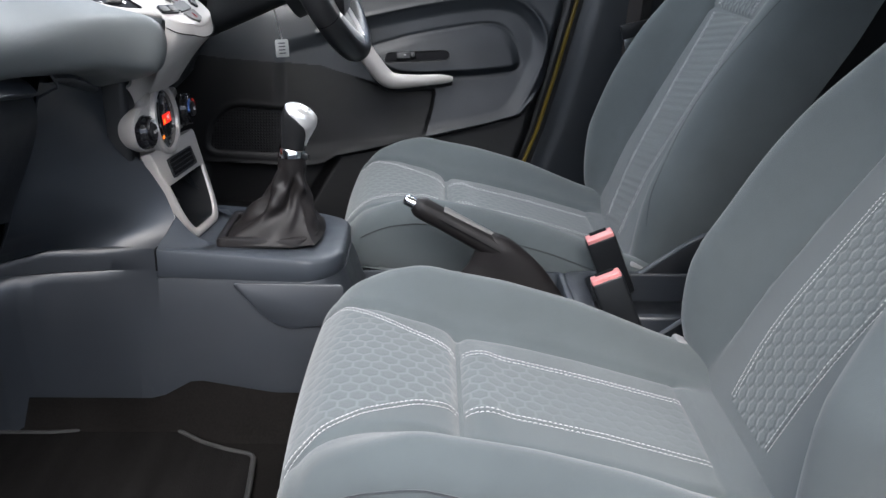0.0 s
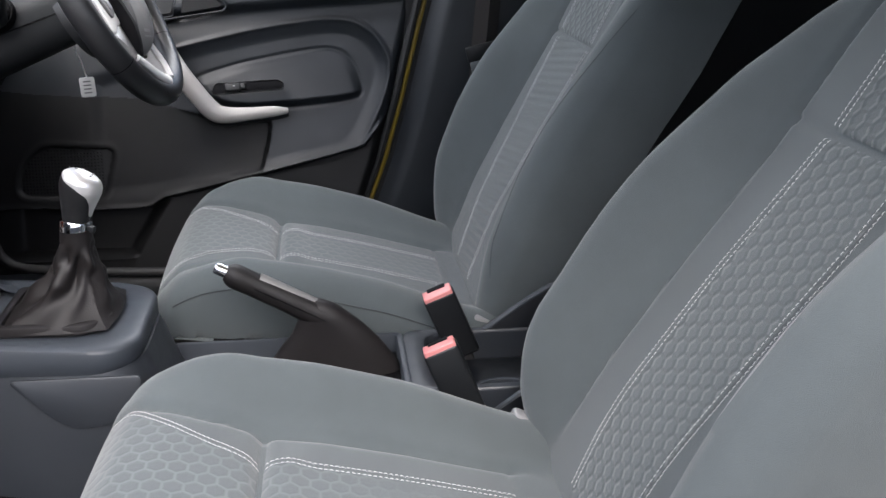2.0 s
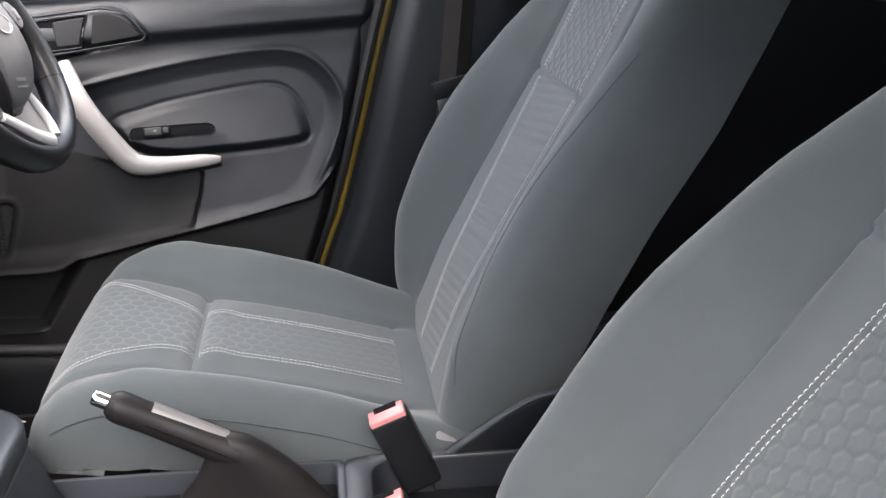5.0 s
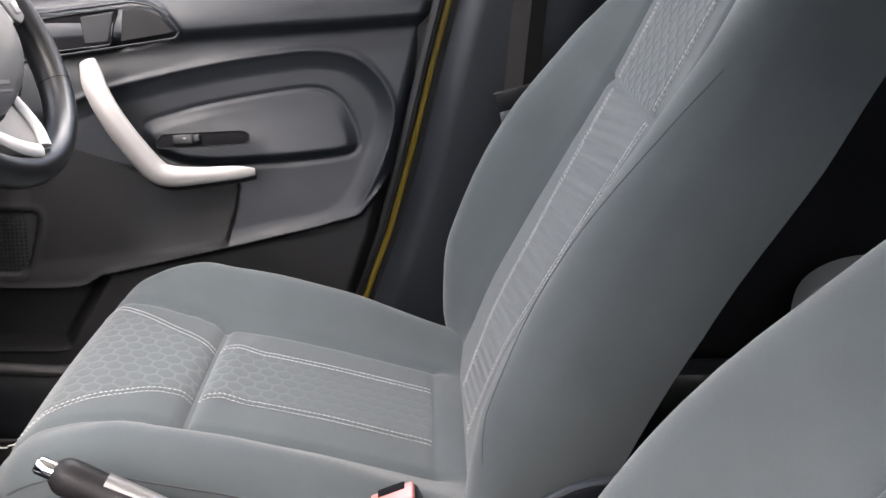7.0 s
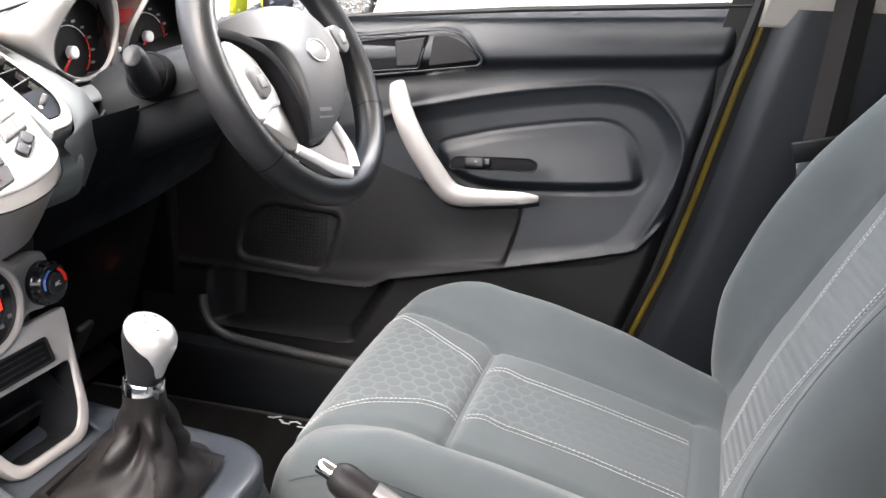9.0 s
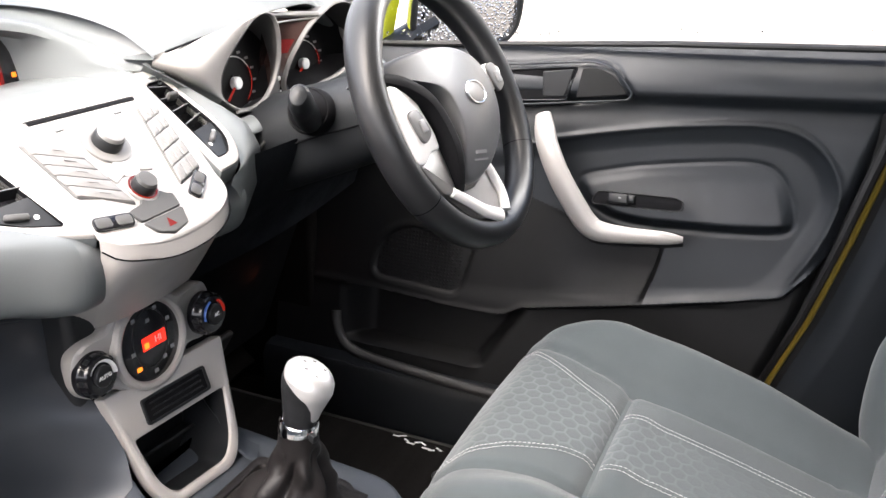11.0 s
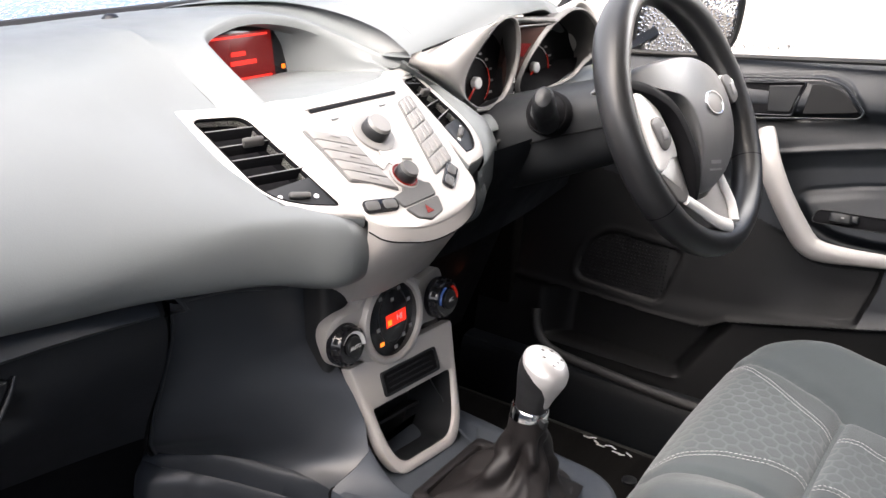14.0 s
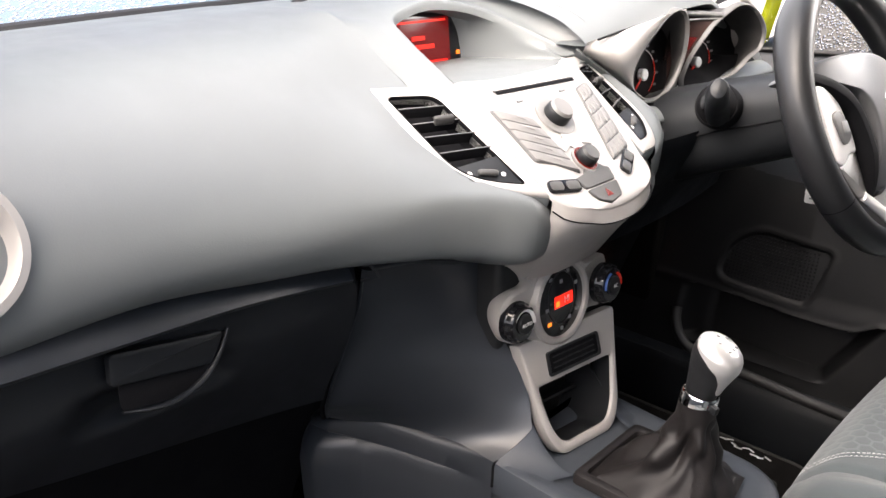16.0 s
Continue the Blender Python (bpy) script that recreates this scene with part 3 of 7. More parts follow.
part("belt_moulding", tube([(x, 0.735, line_at(x, [(-0.62, 0.617), (-0.33, 0.640), (0.0, 0.668), (0.36, 0.691)])) for x in bx], 0.004, 8), RUBBER, door, "black rubber window seal")
# painted edge and seals behind the card
ez = np.linspace(0.02, 1.0, 40)
def edge_x(z, off):
    return (line_at(z, [(0.0, 0.13), (0.10, 0.165), (0.214, 0.205), (0.30, 0.236), (0.418, 0.268), (0.56, 0.302), (0.70, 0.338), (1.0, 0.40)]) + off)
part("door_seal", tube([(edge_x(z, 0.006), 0.715, z) for z in ez], 0.008, 8), RUBBER, door, "black rubber door seal")
part("painted_edge", tube([(edge_x(z, 0.019), 0.722, z) for z in ez], 0.0055, 8), LIME_SHADED, door, "lime green painted door edge, shade and reflection put into its tone")
jamb = [[(edge_x(z, o), 0.742 + 0.004 * (o > 0.05), z) for o in (-0.03, 0.0, 0.03, 0.06, 0.09)] for z in ez]
part("door_jamb", solid(grid_bm(jamb), 0.01), RUBBER, door, "dark door jamb")
frame_pts = [(-0.60, 0.735, 0.60), (-0.36, 0.69, 0.86), (-0.12, 0.625, 1.035), (0.2, 0.60, 1.06), (0.42, 0.60, 1.055)]
part("window_frame", tube(smooth_loop(frame_pts, 6, False), 0.016, 8), RUBBER, door, "black window frame")

# grab handle: a silver bent bar
hp = smooth_loop([(-0.158, 0.678, 0.560), (-0.143, 0.654, 0.527), (-0.119, 0.640, 0.486), (-0.090, 0.633, 0.446), (-0.066, 0.631, 0.418), (-0.044, 0.630, 0.410), (-0.004, 0.631, 0.411), (0.040, 0.634, 0.414), (0.070, 0.640, 0.414)], 6, False)
hr = np.interp(np.linspace(0, 1, len(hp)), [0, 0.08, 0.3, 0.5, 0.62, 0.75, 0.9, 1], [0.012, 0.0165, 0.0175, 0.0175, 0.0155, 0.0120, 0.0095, 0.0045])
part("grab_handle", tube(hp, list(hr), 16, 0.62, (0, 1, 0)), SILVER, door, "satin silver grab handle")
hb = [Vector(q) + Vector((0.0, 0.012, -0.010)) for q in hp[20:]]
part("handle_underside", tube(hb, list(hr[20:] * 0.92), 12, 0.6, (0, 1, 0)), BLACK, door, "black underside of the handle")

# window switch in its tray
tray = round_poly([(-0.064, -0.010), (-0.058, 0.0085), (0.056, 0.0085), (0.066, 0.004), (0.066, -0.006), (0.060, -0.0095)], 0.007)
sm = frame_at((-0.004, 0.655, 0.4565), (1, -0.02, 0.060), (0, 0.42, 1))
part("switch_tray", prism(tray, 0.003, sm, 0.001), VOID, door, "gloss black switch tray")
tray_rim = part("switch_rim", ring_prism([(x * 1.03, y * 1.12) for x, y in tray], tray, 0.0045, sm, 0.001), BLACK, door)
part("window_switch", join(rbox((0.030, 0.015, 0.008), sm @ at(-0.025, 0.0, 0.006), 0.003), rbox((0.012, 0.012, 0.008), sm @ at(-0.006, 0.001, 0.006), 0.003)), BLACK, door, "black window switch")
part("switch_mark", rbox((0.004, 0.002, 0.001), sm @ at(-0.022, 0.001, 0.0100), 0), PRINT, door)

# latch bezel: recess with pull lever and round-ended panel
lm = frame_at((-0.15, 0.7125, 0.605), (1, 0.0, 0.055), (0, 0.17, 1))
pull_hole = round_poly([(-0.105, 0.009), (0.030, 0.0205), (0.016, -0.0265), (-0.105, -0.034)], 0.005)
# flat black plate stands in for the shaded hollow
part("latch_recess_shade", prism(pull_hole, 0.003, lm, 0.001), VOID, door, "", False)
part("latch_rim", ring_prism([(x * 1.03, y * 1.09) for x, y in pull_hole], pull_hole, 0.0055, lm, 0.002), DOOR, door)
part("latch_lever", prism(round_poly([(-0.022, 0.0125), (0.0265, 0.0175), (0.0135, -0.0235), (-0.020, -0.025)], 0.003), 0.0048, lm, 0.0015), BLACK, door, "dark door latch lever", False)
tweeter = round_poly([(0.0385, 0.020), (0.059, 0.0215), (0.085, 0.0120), (0.108, -0.0145), (0.100, -0.0165), (0.031, -0.0245)], [0.004, 0.008, 0.016, 0.004, 0.004, 0.004])
part("tweeter_cover", prism(tweeter, 0.0045, lm, 0.0015), LOWER_DOOR, door, "fine mesh tweeter cover", False)
surround = round_poly([(-0.115, 0.019), (0.053, 0.0315), (0.084, 0.023), (0.101, 0.004), (0.116, -0.015), (0.110, -0.024), (-0.115, -0.046)], [0.004, 0.01, 0.02, 0.02, 0.006, 0.006, 0.004])
part("latch_outline", ring_prism(surround, [(x * 0.965 + 0.001, y * 0.90 - 0.0005) for x, y in surround], 0.0060, lm, 0.0015), DOOR, door, "raised outline round the latch")
# speaker grille: rows of short slots behind the recess
gm = [(x, z) for x in np.arange(-0.44, -0.28, 0.006) for z in np.arange(0.246, 0.336, 0.006)]
gx, gz = np.array([g[0] for g in gm]), np.array([g[1] for g in gm])
gd = poly_dist(gx, gz, GRILLE)
gbm = bmesh.new()
for (x, z), d in zip(gm, gd):
    if d < -0.007:
        y = float(door_skin(np.array(x), np.array(z)))
        vs = [gbm.verts.new((x + dx, y - 0.0012 + e, z + dz)) for dx, dz, e in ((-0.0017, -0.0017, 0.001), (0.0017, -0.0017, 0.001), (0.0017, 0.0017, 0.001), (-0.0017, 0.0017, 0.001), (0, 0, -0.0004))]
        for i in range(4):
            gbm.faces.new((vs[i], vs[(i + 1) % 4], vs[4]))
tagged(part("speaker_mesh", gbm, VOID, door, "perforated black speaker mesh"), kind="stuff")

# pillar behind the door, with the belt
px0 = np.linspace(0, 1, 24)
pz = np.linspace(0.0, 0.69, 50)
PZ, PS = np.meshgrid(pz, px0, indexing="ij")
PX = edge_x(PZ, 0.034) + PS * 0.30
PY = 0.715 - 0.022 * smoothstep(0.0, 0.10, PS) + 0.03 * smoothstep(0.55, 1.0, PS) + 0.014 * PZ
bm = grid_bm(np.stack([PX, PY, PZ], -1))
wall("trim_pillar_right", bm, DOOR, "dark plastic lower centre pillar trim", "pillar trim", True)
bm = prism([(0.34, 0.70), (0.62, 0.70), (0.60, 1.06), (0.42, 1.06)], 0.03, frame_at((0, 0.735, 0), (1, 0, 0), (0, -0.30, 1)), 0.006)
bmesh.ops.translate(bm, verts=bm.verts, vec=(0, 0.21, 0))
wall("trim_pillar_upper_right", bm, HEAD, "pale upper centre pillar trim", "pillar trim")
bm = prism(round_poly([(0.55, 0.0), (0.80, 0.0), (0.80, 1.05), (0.60, 1.05), (0.58, 0.6)], 0.02), 0.04, frame_at((0, -0.70, 0), (1, 0, 0), (0, 0.12, 1)), 0.008)
wall("trim_pillar_left", bm, DOOR, "dark plastic centre pillar trim of the open side", "pillar trim")

belt = thing("seat_belt", (0.45, 0.685, 0.3), "dark brown-black seat belt webbing hanging on the pillar", "seat belt")
bp = [(0.478, 0.690, 1.0), (0.462, 0.684, 0.75), (0.447, 0.676, 0.55), (0.432, 0.668, 0.38), (0.40, 0.655, 0.16)]
rows = [[tuple(Vector(q) + Vector((w, 0.02 * abs(w) / 0.023, 0))) for w in np.linspace(-0.023, 0.023, 7)] for q in smooth_loop(bp, 6, False)]
part("webbing", solid(grid_bm(rows), 0.0015), WEBBING, belt)
part("tongue", rbox((0.062, 0.008, 0.030), pose(0.437, 0.662, 0.515, 0, -14, 0), 0.003), BLACK, belt, "black belt tongue grip")
part("tongue_plate", rbox((0.026, 0.003, 0.030), pose(0.428, 0.660, 0.486, 0, -14, 0), 0.001), CHROME, belt, "bright metal tongue plate")

# door mirror outside
mirror = thing("door_mirror", (-0.42, 0.90, 0.60), "lime green door mirror wet with rain", "mirror")
mm = frame_at((-0.40, 0.930, 0.660), (0.45, 1, 0), (0, 0, 1))
house = smooth_loop([(-0.122, -0.09), (-0.128, 0.03), (-0.100, 0.090), (0.03, 0.092), (0.105, 0.060), (0.120, -0.03), (0.09, -0.095), (-0.04, -0.110)], 5)
rows = []
for k, (s, z) in enumerate([(0.02, 0.080), (0.25, 0.075), (0.6, 0.06), (0.85, 0.035), (1.0, 0.0), (1.0, -0.008)]):
    rows.append([tuple(mm @ Vector((x * s, y * s, -z))) for x, y in house])
part("housing", grid_bm(rows, closed_v=True), LIME, mirror, "lime green mirror housing")
part("mirror_frame", ring_prism(house, [(x * 0.92, y * 0.92) for x, y in house], 0.006, mm @ at(0, 0, 0.006), 0.002), BLACK, mirror, "black mirror frame")
part("mirror_base", rbox((0.012, 0.040, 0.17), pose(-0.468, 0.782, 0.700, 0, 8, 0), 0.005), LIME, mirror, "lime green mirror base")
part("mirror_glass", prism([(x * 0.935, y * 0.935) for x, y in house], 0.003, mm @ at(0, 0, 0.004), 0.001), MIRROR_WET, mirror, "wet mirror glass")
part("mirror_arm", tube([(-0.44, 0.86, 0.63), (-0.47, 0.79, 0.61), (-0.50, 0.74, 0.61)], 0.025, 10, 0.6), BLACK, mirror)


# ---- seats ----
def soften(f, w=0.012):
    return lambda x: (f(x - w) + f(x + w) + 2 * f(x)) / 4


def seat(name, y0, dx, lean, inner, label, back_at=(0.372, 0.0), hs_seam=0.445, low_cloth=None, dz=0.0, slim=1.0):
    """A cloth seat: cushion, cloth panels, stitching, backrest. inner: side of the tunnel, as the sign of y."""
    root = thing(name, (0.15 + dx, y0, 0.0), label, "car seat", "front seats")
    zc = soften(lambda x: line_at(x, [(-0.12, 0.274), (-0.08, 0.288), (-0.04, 0.290), (0.02, 0.279), (0.055, 0.264), (0.12, 0.254), (0.20, 0.235), (0.318, 0.202), (0.43, 0.178)]) + dz)
    rise = soften(lambda x: line_at(x, [(-0.12, 0.004), (-0.08, 0.016), (0.0, 0.042), (0.06, 0.052), (0.22, 0.046), (0.35, 0.030), (0.43, 0.026)]))
    seam_v = lambda x: line_at(x, [(-0.13, 0.178), (-0.06, 0.150), (0.0, 0.132), (0.055, 0.124), (0.43, 0.120)])
    panel_v = soften(lambda x: line_at(x, [(-0.13, 0.168), (-0.09, 0.150), (-0.04, 0.112), (0.01, 0.080), (0.05, 0.066), (0.20, 0.064), (0.43, 0.066)]) * slim, 0.006)

    def top(x, v):
        a = np.abs(v)
        sv = seam_v(x)
        z = zc(x) + rise(x) * smoothstep(sv - 0.01, sv + 0.085, a)
        z = z - 0.0070 * np.exp(-((a - sv) / 0.007) ** 2) * smoothstep(0.36, 0.30, x)
        z = z - 0.010 * np.exp(-((x - 0.055) / 0.0075) ** 2) * smoothstep(0.130, 0.118, a)
        z = z - 0.003 * np.exp(-((x - 0.32) / 0.004) ** 2) * smoothstep(0.128, 0.120, a)
        z = z + 0.006 * smoothstep(0.055, 0.09, x) * smoothstep(0.055, 0.02, x - 0.06) * smoothstep(0.12, 0.06, a)
        return z - 0.006 * (v / 0.24) ** 2

    def width(x):
        return line_at(x, [(-0.12, 0.222), (-0.09, 0.232), (-0.02, 0.238), (0.10, 0.240), (0.43, 0.232)])

    xf, rf, rs = -0.118, 0.050, 0.045
    # stations from the foot of the front face over the roll to the back
    stations = [(xf + 0.085 * (1 - k / 7) ** 1.8, rf + (0.125 * (1 - k / 7))) for k in range(8)]
    stations += [(xf + rf * (1 - math.cos(a)), rf * (1 - math.sin(a))) for a in np.linspace(0.15, math.pi / 2, 12)]
    stations += [(x, 0.0) for x in np.linspace(xf + rf + 0.004, 0.42, 96)]
    arcs = np.linspace(0.12, math.pi / 2, 9)
    def lateral(w):
        out = [(-w + 0.018 * (1 - k / 5) ** 2, rs + 0.085 * (1 - k / 5)) for k in range(6)]
        out += [(-w + rs * (1 - math.cos(a)), rs * (1 - math.sin(a))) for a in arcs]
        inner_w = w - rs
        out += [(v, 0.0) for v in np.linspace(-inner_w + 0.003, inner_w - 0.003, 84)]
        return out + [(-v, d) for v, d in reversed(out[:15])]
    rows = []
    for x, dxn in stations:
        row = []
        for v, dv in lateral(float(width(x))):
            bow = 0.12 * v * v * max(0.0, 1 - (x - xf) / 0.25)
            xx = x + bow
            z = float(top(np.array(max(x, xf + 0.02)), np.array(v))) - dxn - dv
            floor_z = float(line_at(x, [(-0.12, 0.215), (0.0, 0.204), (0.08, 0.190), (0.30, 0.176)]))
            row.append((xx + dx, y0 + v, max(z, floor_z)))
        rows.append(row)
    cushion = part("cushion", grid_bm(rows), FABRIC, root)
    base = rbox((0.40, 0.36, 0.09), at(0.20 + dx, y0, 0.115), 0.02)
    part("seat_base", base, BLACK, root, "black seat frame under the cushion")
    for sgn in (-1, 1):
        part("seat_rail", rbox((0.46, 0.035, 0.04), at(0.18 + dx, y0 + sgn * 0.17, 0.035), 0.005), BLACK, root, "dark steel seat rail")

    def on_top(x, v, up=0.0):
        bow = 0.12 * v * v * max(0.0, 1 - (x - xf) / 0.25)
        k = max(0.0, (xf + rf - x) / rf)
        drop = rf * (1 - math.sqrt(max(0.0, 1 - k * k)))
        return (x + bow + dx, y0 + v, float(top(np.array(max(x, xf + 0.02)), np.array(v))) - drop + up)

    # patterned cloth in the middle, front and rear of the cross seam
    for x0, x1 in ((xf + 0.002, 0.052), (0.058, 0.318)):
        xs = np.linspace(x0, x1, 60)
        pts, uv = [], []
        for x in xs:
            w = float(panel_v(np.array(x)))
            vs = np.linspace(-w, w, 40)
            pts.append([on_top(x, v, 0.0010) for v in vs])
            uv.append([(x, v) for v in vs])
        part("patterned_panel", grid_bm(pts, uv=uv), HEX_SEAT, root, "grey cloth with pale six-sided cells")
    # twin rows of stitches
    def stitches(path, up_of, label="white twin stitching"):
        """Short thread beads along a path of points with their outward normals."""
        bm = bmesh.new()
        step, length = 0.0056, 0.0046
        p = [Vector(q) for q in path]
        seglen = [0.0]
        for a, b in zip(p[:-1], p[1:]):
            seglen.append(seglen[-1] + (b - a).length)
        total = seglen[-1]
        def where(s):
            i = min(max(int(np.searchsorted(seglen, s)) - 1, 0), len(p) - 2)
            f = (s - seglen[i]) / max(seglen[i + 1] - seglen[i], 1e-9)
            return p[i].lerp(p[i + 1], f)
        s = 0.004
        while s + length < total:
            a, b = where(s), where(s + length)
            d = (b - a).normalized()
            n = Vector(up_of).normalized()
            w = d.cross(n).normalized() * 0.0005
            rows_ = []
            for f, hgt, ws in ((0, -0.0008, 0.5), (0.25, 0.0005, 1), (0.75, 0.0005, 1), (1, -0.0008, 0.5)):
                c = a.lerp(b, f) + n * hgt
                rows_.append([bm.verts.new(c - w * ws), bm.verts.new(c + n * 0.0005 * ws), bm.verts.new(c + w * ws)])
            for r0, r1 in zip(rows_[:-1], rows_[1:]):
                for i in range(2):
                    bm.faces.new((r0[i], r0[i + 1], r1[i + 1], r1[i]))
            s += step
        return bm
    for sgn in (-1, 1):
        for off in (-0.0040, 0.0040):
            for x0, x1 in ((xf + 0.004, 0.0535), (0.0565, 0.318)):
                path = [on_top(x, sgn * (float(panel_v(np.array(x))) + off), 0.0012) for x in np.linspace(x0, x1, 50)]
                part("stitching", stitches(path, (0, 0, 1)), THREAD, root, "white stitching")

    # backrest, in its own leaning frame
    r = radians(lean)
    U, N = Vector((math.sin(r), 0, math.cos(r))), Vector((-math.cos(r), 0, math.sin(r)))
    P0 = Vector((back_at[0] + dx, y0 + back_at[1], 0.170))
    H = 0.70
    wide = soften(lambda h: line_at(h, [(0.0, 0.205), (0.05, 0.230), (0.15, 0.247), (0.30, 0.249), (0.48, 0.233), (0.58, 0.206), (0.66, 0.170), (0.72, 0.12)]))
    puff = soften(lambda h: line_at(h, [(-0.05, 0.02), (0.03, 0.040), (0.12, 0.062), (0.25, 0.076), (0.36, 0.074), (0.46, 0.056), (0.56, 0.032), (0.66, 0.012), (0.75, 0.0)]), 0.03)
    core = soften(lambda h: line_at(h, [(-0.05, 0.0), (0.05, 0.012), (0.15, 0.020), (0.30, 0.012), (0.45, 0.0), (0.60, -0.004), (0.75, -0.02)]), 0.03)
    crease_v = lambda h: line_at(h, [(-0.05, 0.165), (0.05, 0.150), (0.15, 0.142), (0.42, 0.132), (0.56, 0.132), (0.75, 0.12)])

    # the two edges of the cloth strip, from the tunnel's far side to the near one
    if inner > 0:
        edge_hi = lambda h: float(line_at(h, [(0.0, 0.060), (0.1, 0.070), (0.31, 0.066), (0.474, 0.055), (0.75, 0.062)]))
        edge_lo = lambda h: -float(line_at(h, [(0.0, 0.052), (0.10, 0.058), (0.22, 0.066), (0.385, 0.075), (0.75, 0.080)]))
    else:
        edge_hi = lambda h: float(line_at(h, [(0.0, 0.045), (0.15, 0.052), (0.26, 0.062), (0.445, 0.088), (0.75, 0.095)]))
        edge_lo = lambda h: -float(line_at(h, [(0.0, 0.060), (0.15, 0.068), (0.36, 0.084), (0.445, 0.088), (0.75, 0.095)]))

    def face(h, v):
        a = np.abs(v)
        cv = crease_v(h)
        n = core(h) + puff(h) * np.where(v * inner > 0, 1.0 if inner > 0 else 0.55, 1.0 if inner < 0 else 1.30) * smoothstep(cv - 0.008, cv + 0.075, a)
        n = n - 0.0065 * np.exp(-((a - cv) / 0.005) ** 2) * smoothstep(0.03, 0.10, h)
        if inner > 0:
            n = n + 0.013 * np.exp(-((h - 0.09) / 0.09) ** 2) * smoothstep(cv, cv + 0.075, v)
        n = n - 0.005 * np.exp(-((h - hs_seam) / 0.005) ** 2) * smoothstep(cv + 0.004, cv - 0.004, a)
        return n

    def back(h, v, n):
        return tuple(P0 + U * h + Vector((0, v, 0)) + N * n)
    rb, depth = 0.050, 0.145
    hst = [(h, 0.0) for h in np.linspace(0.0, H - 0.06, 110)] + [(H - 0.06 + 0.06 * math.sin(a), 0.06 * (1 - math.cos(a))) for a in np.linspace(0.1, math.pi / 2, 10)] + [(H, 0.06 + 0.08 * k / 4) for k in range(1, 5)]
    rows = []
    for h, dh in hst:
        w = float(wide(h))
        lat = [(-w + 0.012 * (1 - k / 7) ** 2, rb + (depth - rb) * (1 - k / 7)) for k in range(8)]
        lat += [(-w + rb * (1 - math.cos(a)), rb * (1 - math.sin(a))) for a in arcs]
        iw = w - rb
        lat += [(v, 0.0) for v in np.linspace(-iw + 0.002, iw - 0.002, 84)]
        lat += [(-v, d) for v, d in reversed(lat[:17])]
        rows.append([back(h, v, float(face(np.array(h), np.array(v))) - dv - dh) for v, dv in lat])
    part("backrest", grid_bm(rows), FABRIC, root)
    rows = []
    for h, dh in hst:
        w = float(wide(h)) - 0.012
        edge_n = float(face(np.array(h), np.array(w))) - depth - dh
        rows.append([back(h, v, edge_n - 0.02 * (1 - (v / w) ** 2)) for v in np.linspace(-w, w, 12)])
    part("back_shell", grid_bm(rows), FABRIC_DARK, root, "dark cloth seat back cover")
    for h0, h1 in ((0.03, hs_seam - 0.004), (hs_seam + 0.004, 0.62)):
        pts, uv = [], []
        for h in np.linspace(h0, h1, 90):
            vs = np.linspace(edge_lo(h), edge_hi(h), 40)
            pts.append([back(h, v, float(face(np.array(h), np.array(v))) + 0.0010) for v in vs])
            uv.append([(h, v) for v in vs])
        part("embossed_panel", grid_bm(pts, uv=uv), low_cloth if low_cloth and h0 < 0.1 else HEX_BACK, root, "grey cloth embossed with round cells" if not low_cloth else "grey cloth with raised cross ribs")
        for sgn in (-1, 1):
            for off in (-0.0040, 0.0040):
                side_v = [(edge_hi(h) if sgn > 0 else edge_lo(h)) + sgn * off for h in np.linspace(h0, h1, 90)]
                path = [back(h, v, float(face(np.array(h), np.array(v))) + 0.0012) for h, v in zip(np.linspace(h0, h1, 90), side_v)]
                part("stitching", stitches(path, N), THREAD, root, "white stitching")
    # seam along the side bolster of cushion and backrest
    for sgn in (-1, 1):
        path = []
        for x in np.linspace(-0.085, 0.38, 50):
            w = float(width(x))
            bow = 0.12 * w * w * max(0.0, 1 - (x - xf) / 0.25)
            path.append((x + bow + dx, y0 + sgn * (w - 0.0010), float(top(np.array(x), np.array(w - 0.006))) - 0.034))
        part("side_seam", tube(path, 0.0012, 5), FABRIC_DARK, root, "dark seam")
        path = [back(h, sgn * (float(wide(h)) - 0.012), float(face(np.array(h), np.array(float(wide(h)) - 0.05))) - rb * 0.42) for h in np.linspace(0.10, 0.62, 50)]
        part("side_seam", tube(path, 0.0005, 5), FABRIC_DARK, root, "dark seam")
    # hinge cover at the foot of the backrest, on the tunnel side
    cov = round_poly([(0.25, 0.10), (0.27, 0.165), (0.33, 0.200), (0.375, 0.232), (0.42, 0.262), (0.46, 0.280), (0.53, 0.285), (0.53, 0.10)], 0.02)
    m = frame_at((dx, y0 + inner * 0.240, 0), (1, 0, 0), (0, 0, 1))
    part("hinge_cover", prism(cov, 0.012 if inner < 0 else -0.012, m, 0.003), DASH_LOW, root, "dark plastic hinge cover")
    lip = [(x + dx, y0 + inner * 0.249, z) for x, z in smooth_loop([(0.33, 0.196), (0.375, 0.230), (0.42, 0.262), (0.46, 0.281), (0.52, 0.287)], 6, False)]
    part("cover_lip", tube(lip, 0.004, 8), CONSOLE, root)
    for sgn in (-1, 1):
        part("hinge_tab", rbox((0.03, 0.025, 0.018), pose(0.352 + dx, y0 + sgn * 0.205, 0.205, 0, 25, 0), 0.005), PRINT, root, "pale plastic hinge tab")
    return root


driver_seat = seat("driver_seat", 0.332, 0.0, 23.5, -1, "grey cloth driver's seat with white twin stitching", (0.354, 0.022), 0.445, RIBS, 0.0, 0.90)
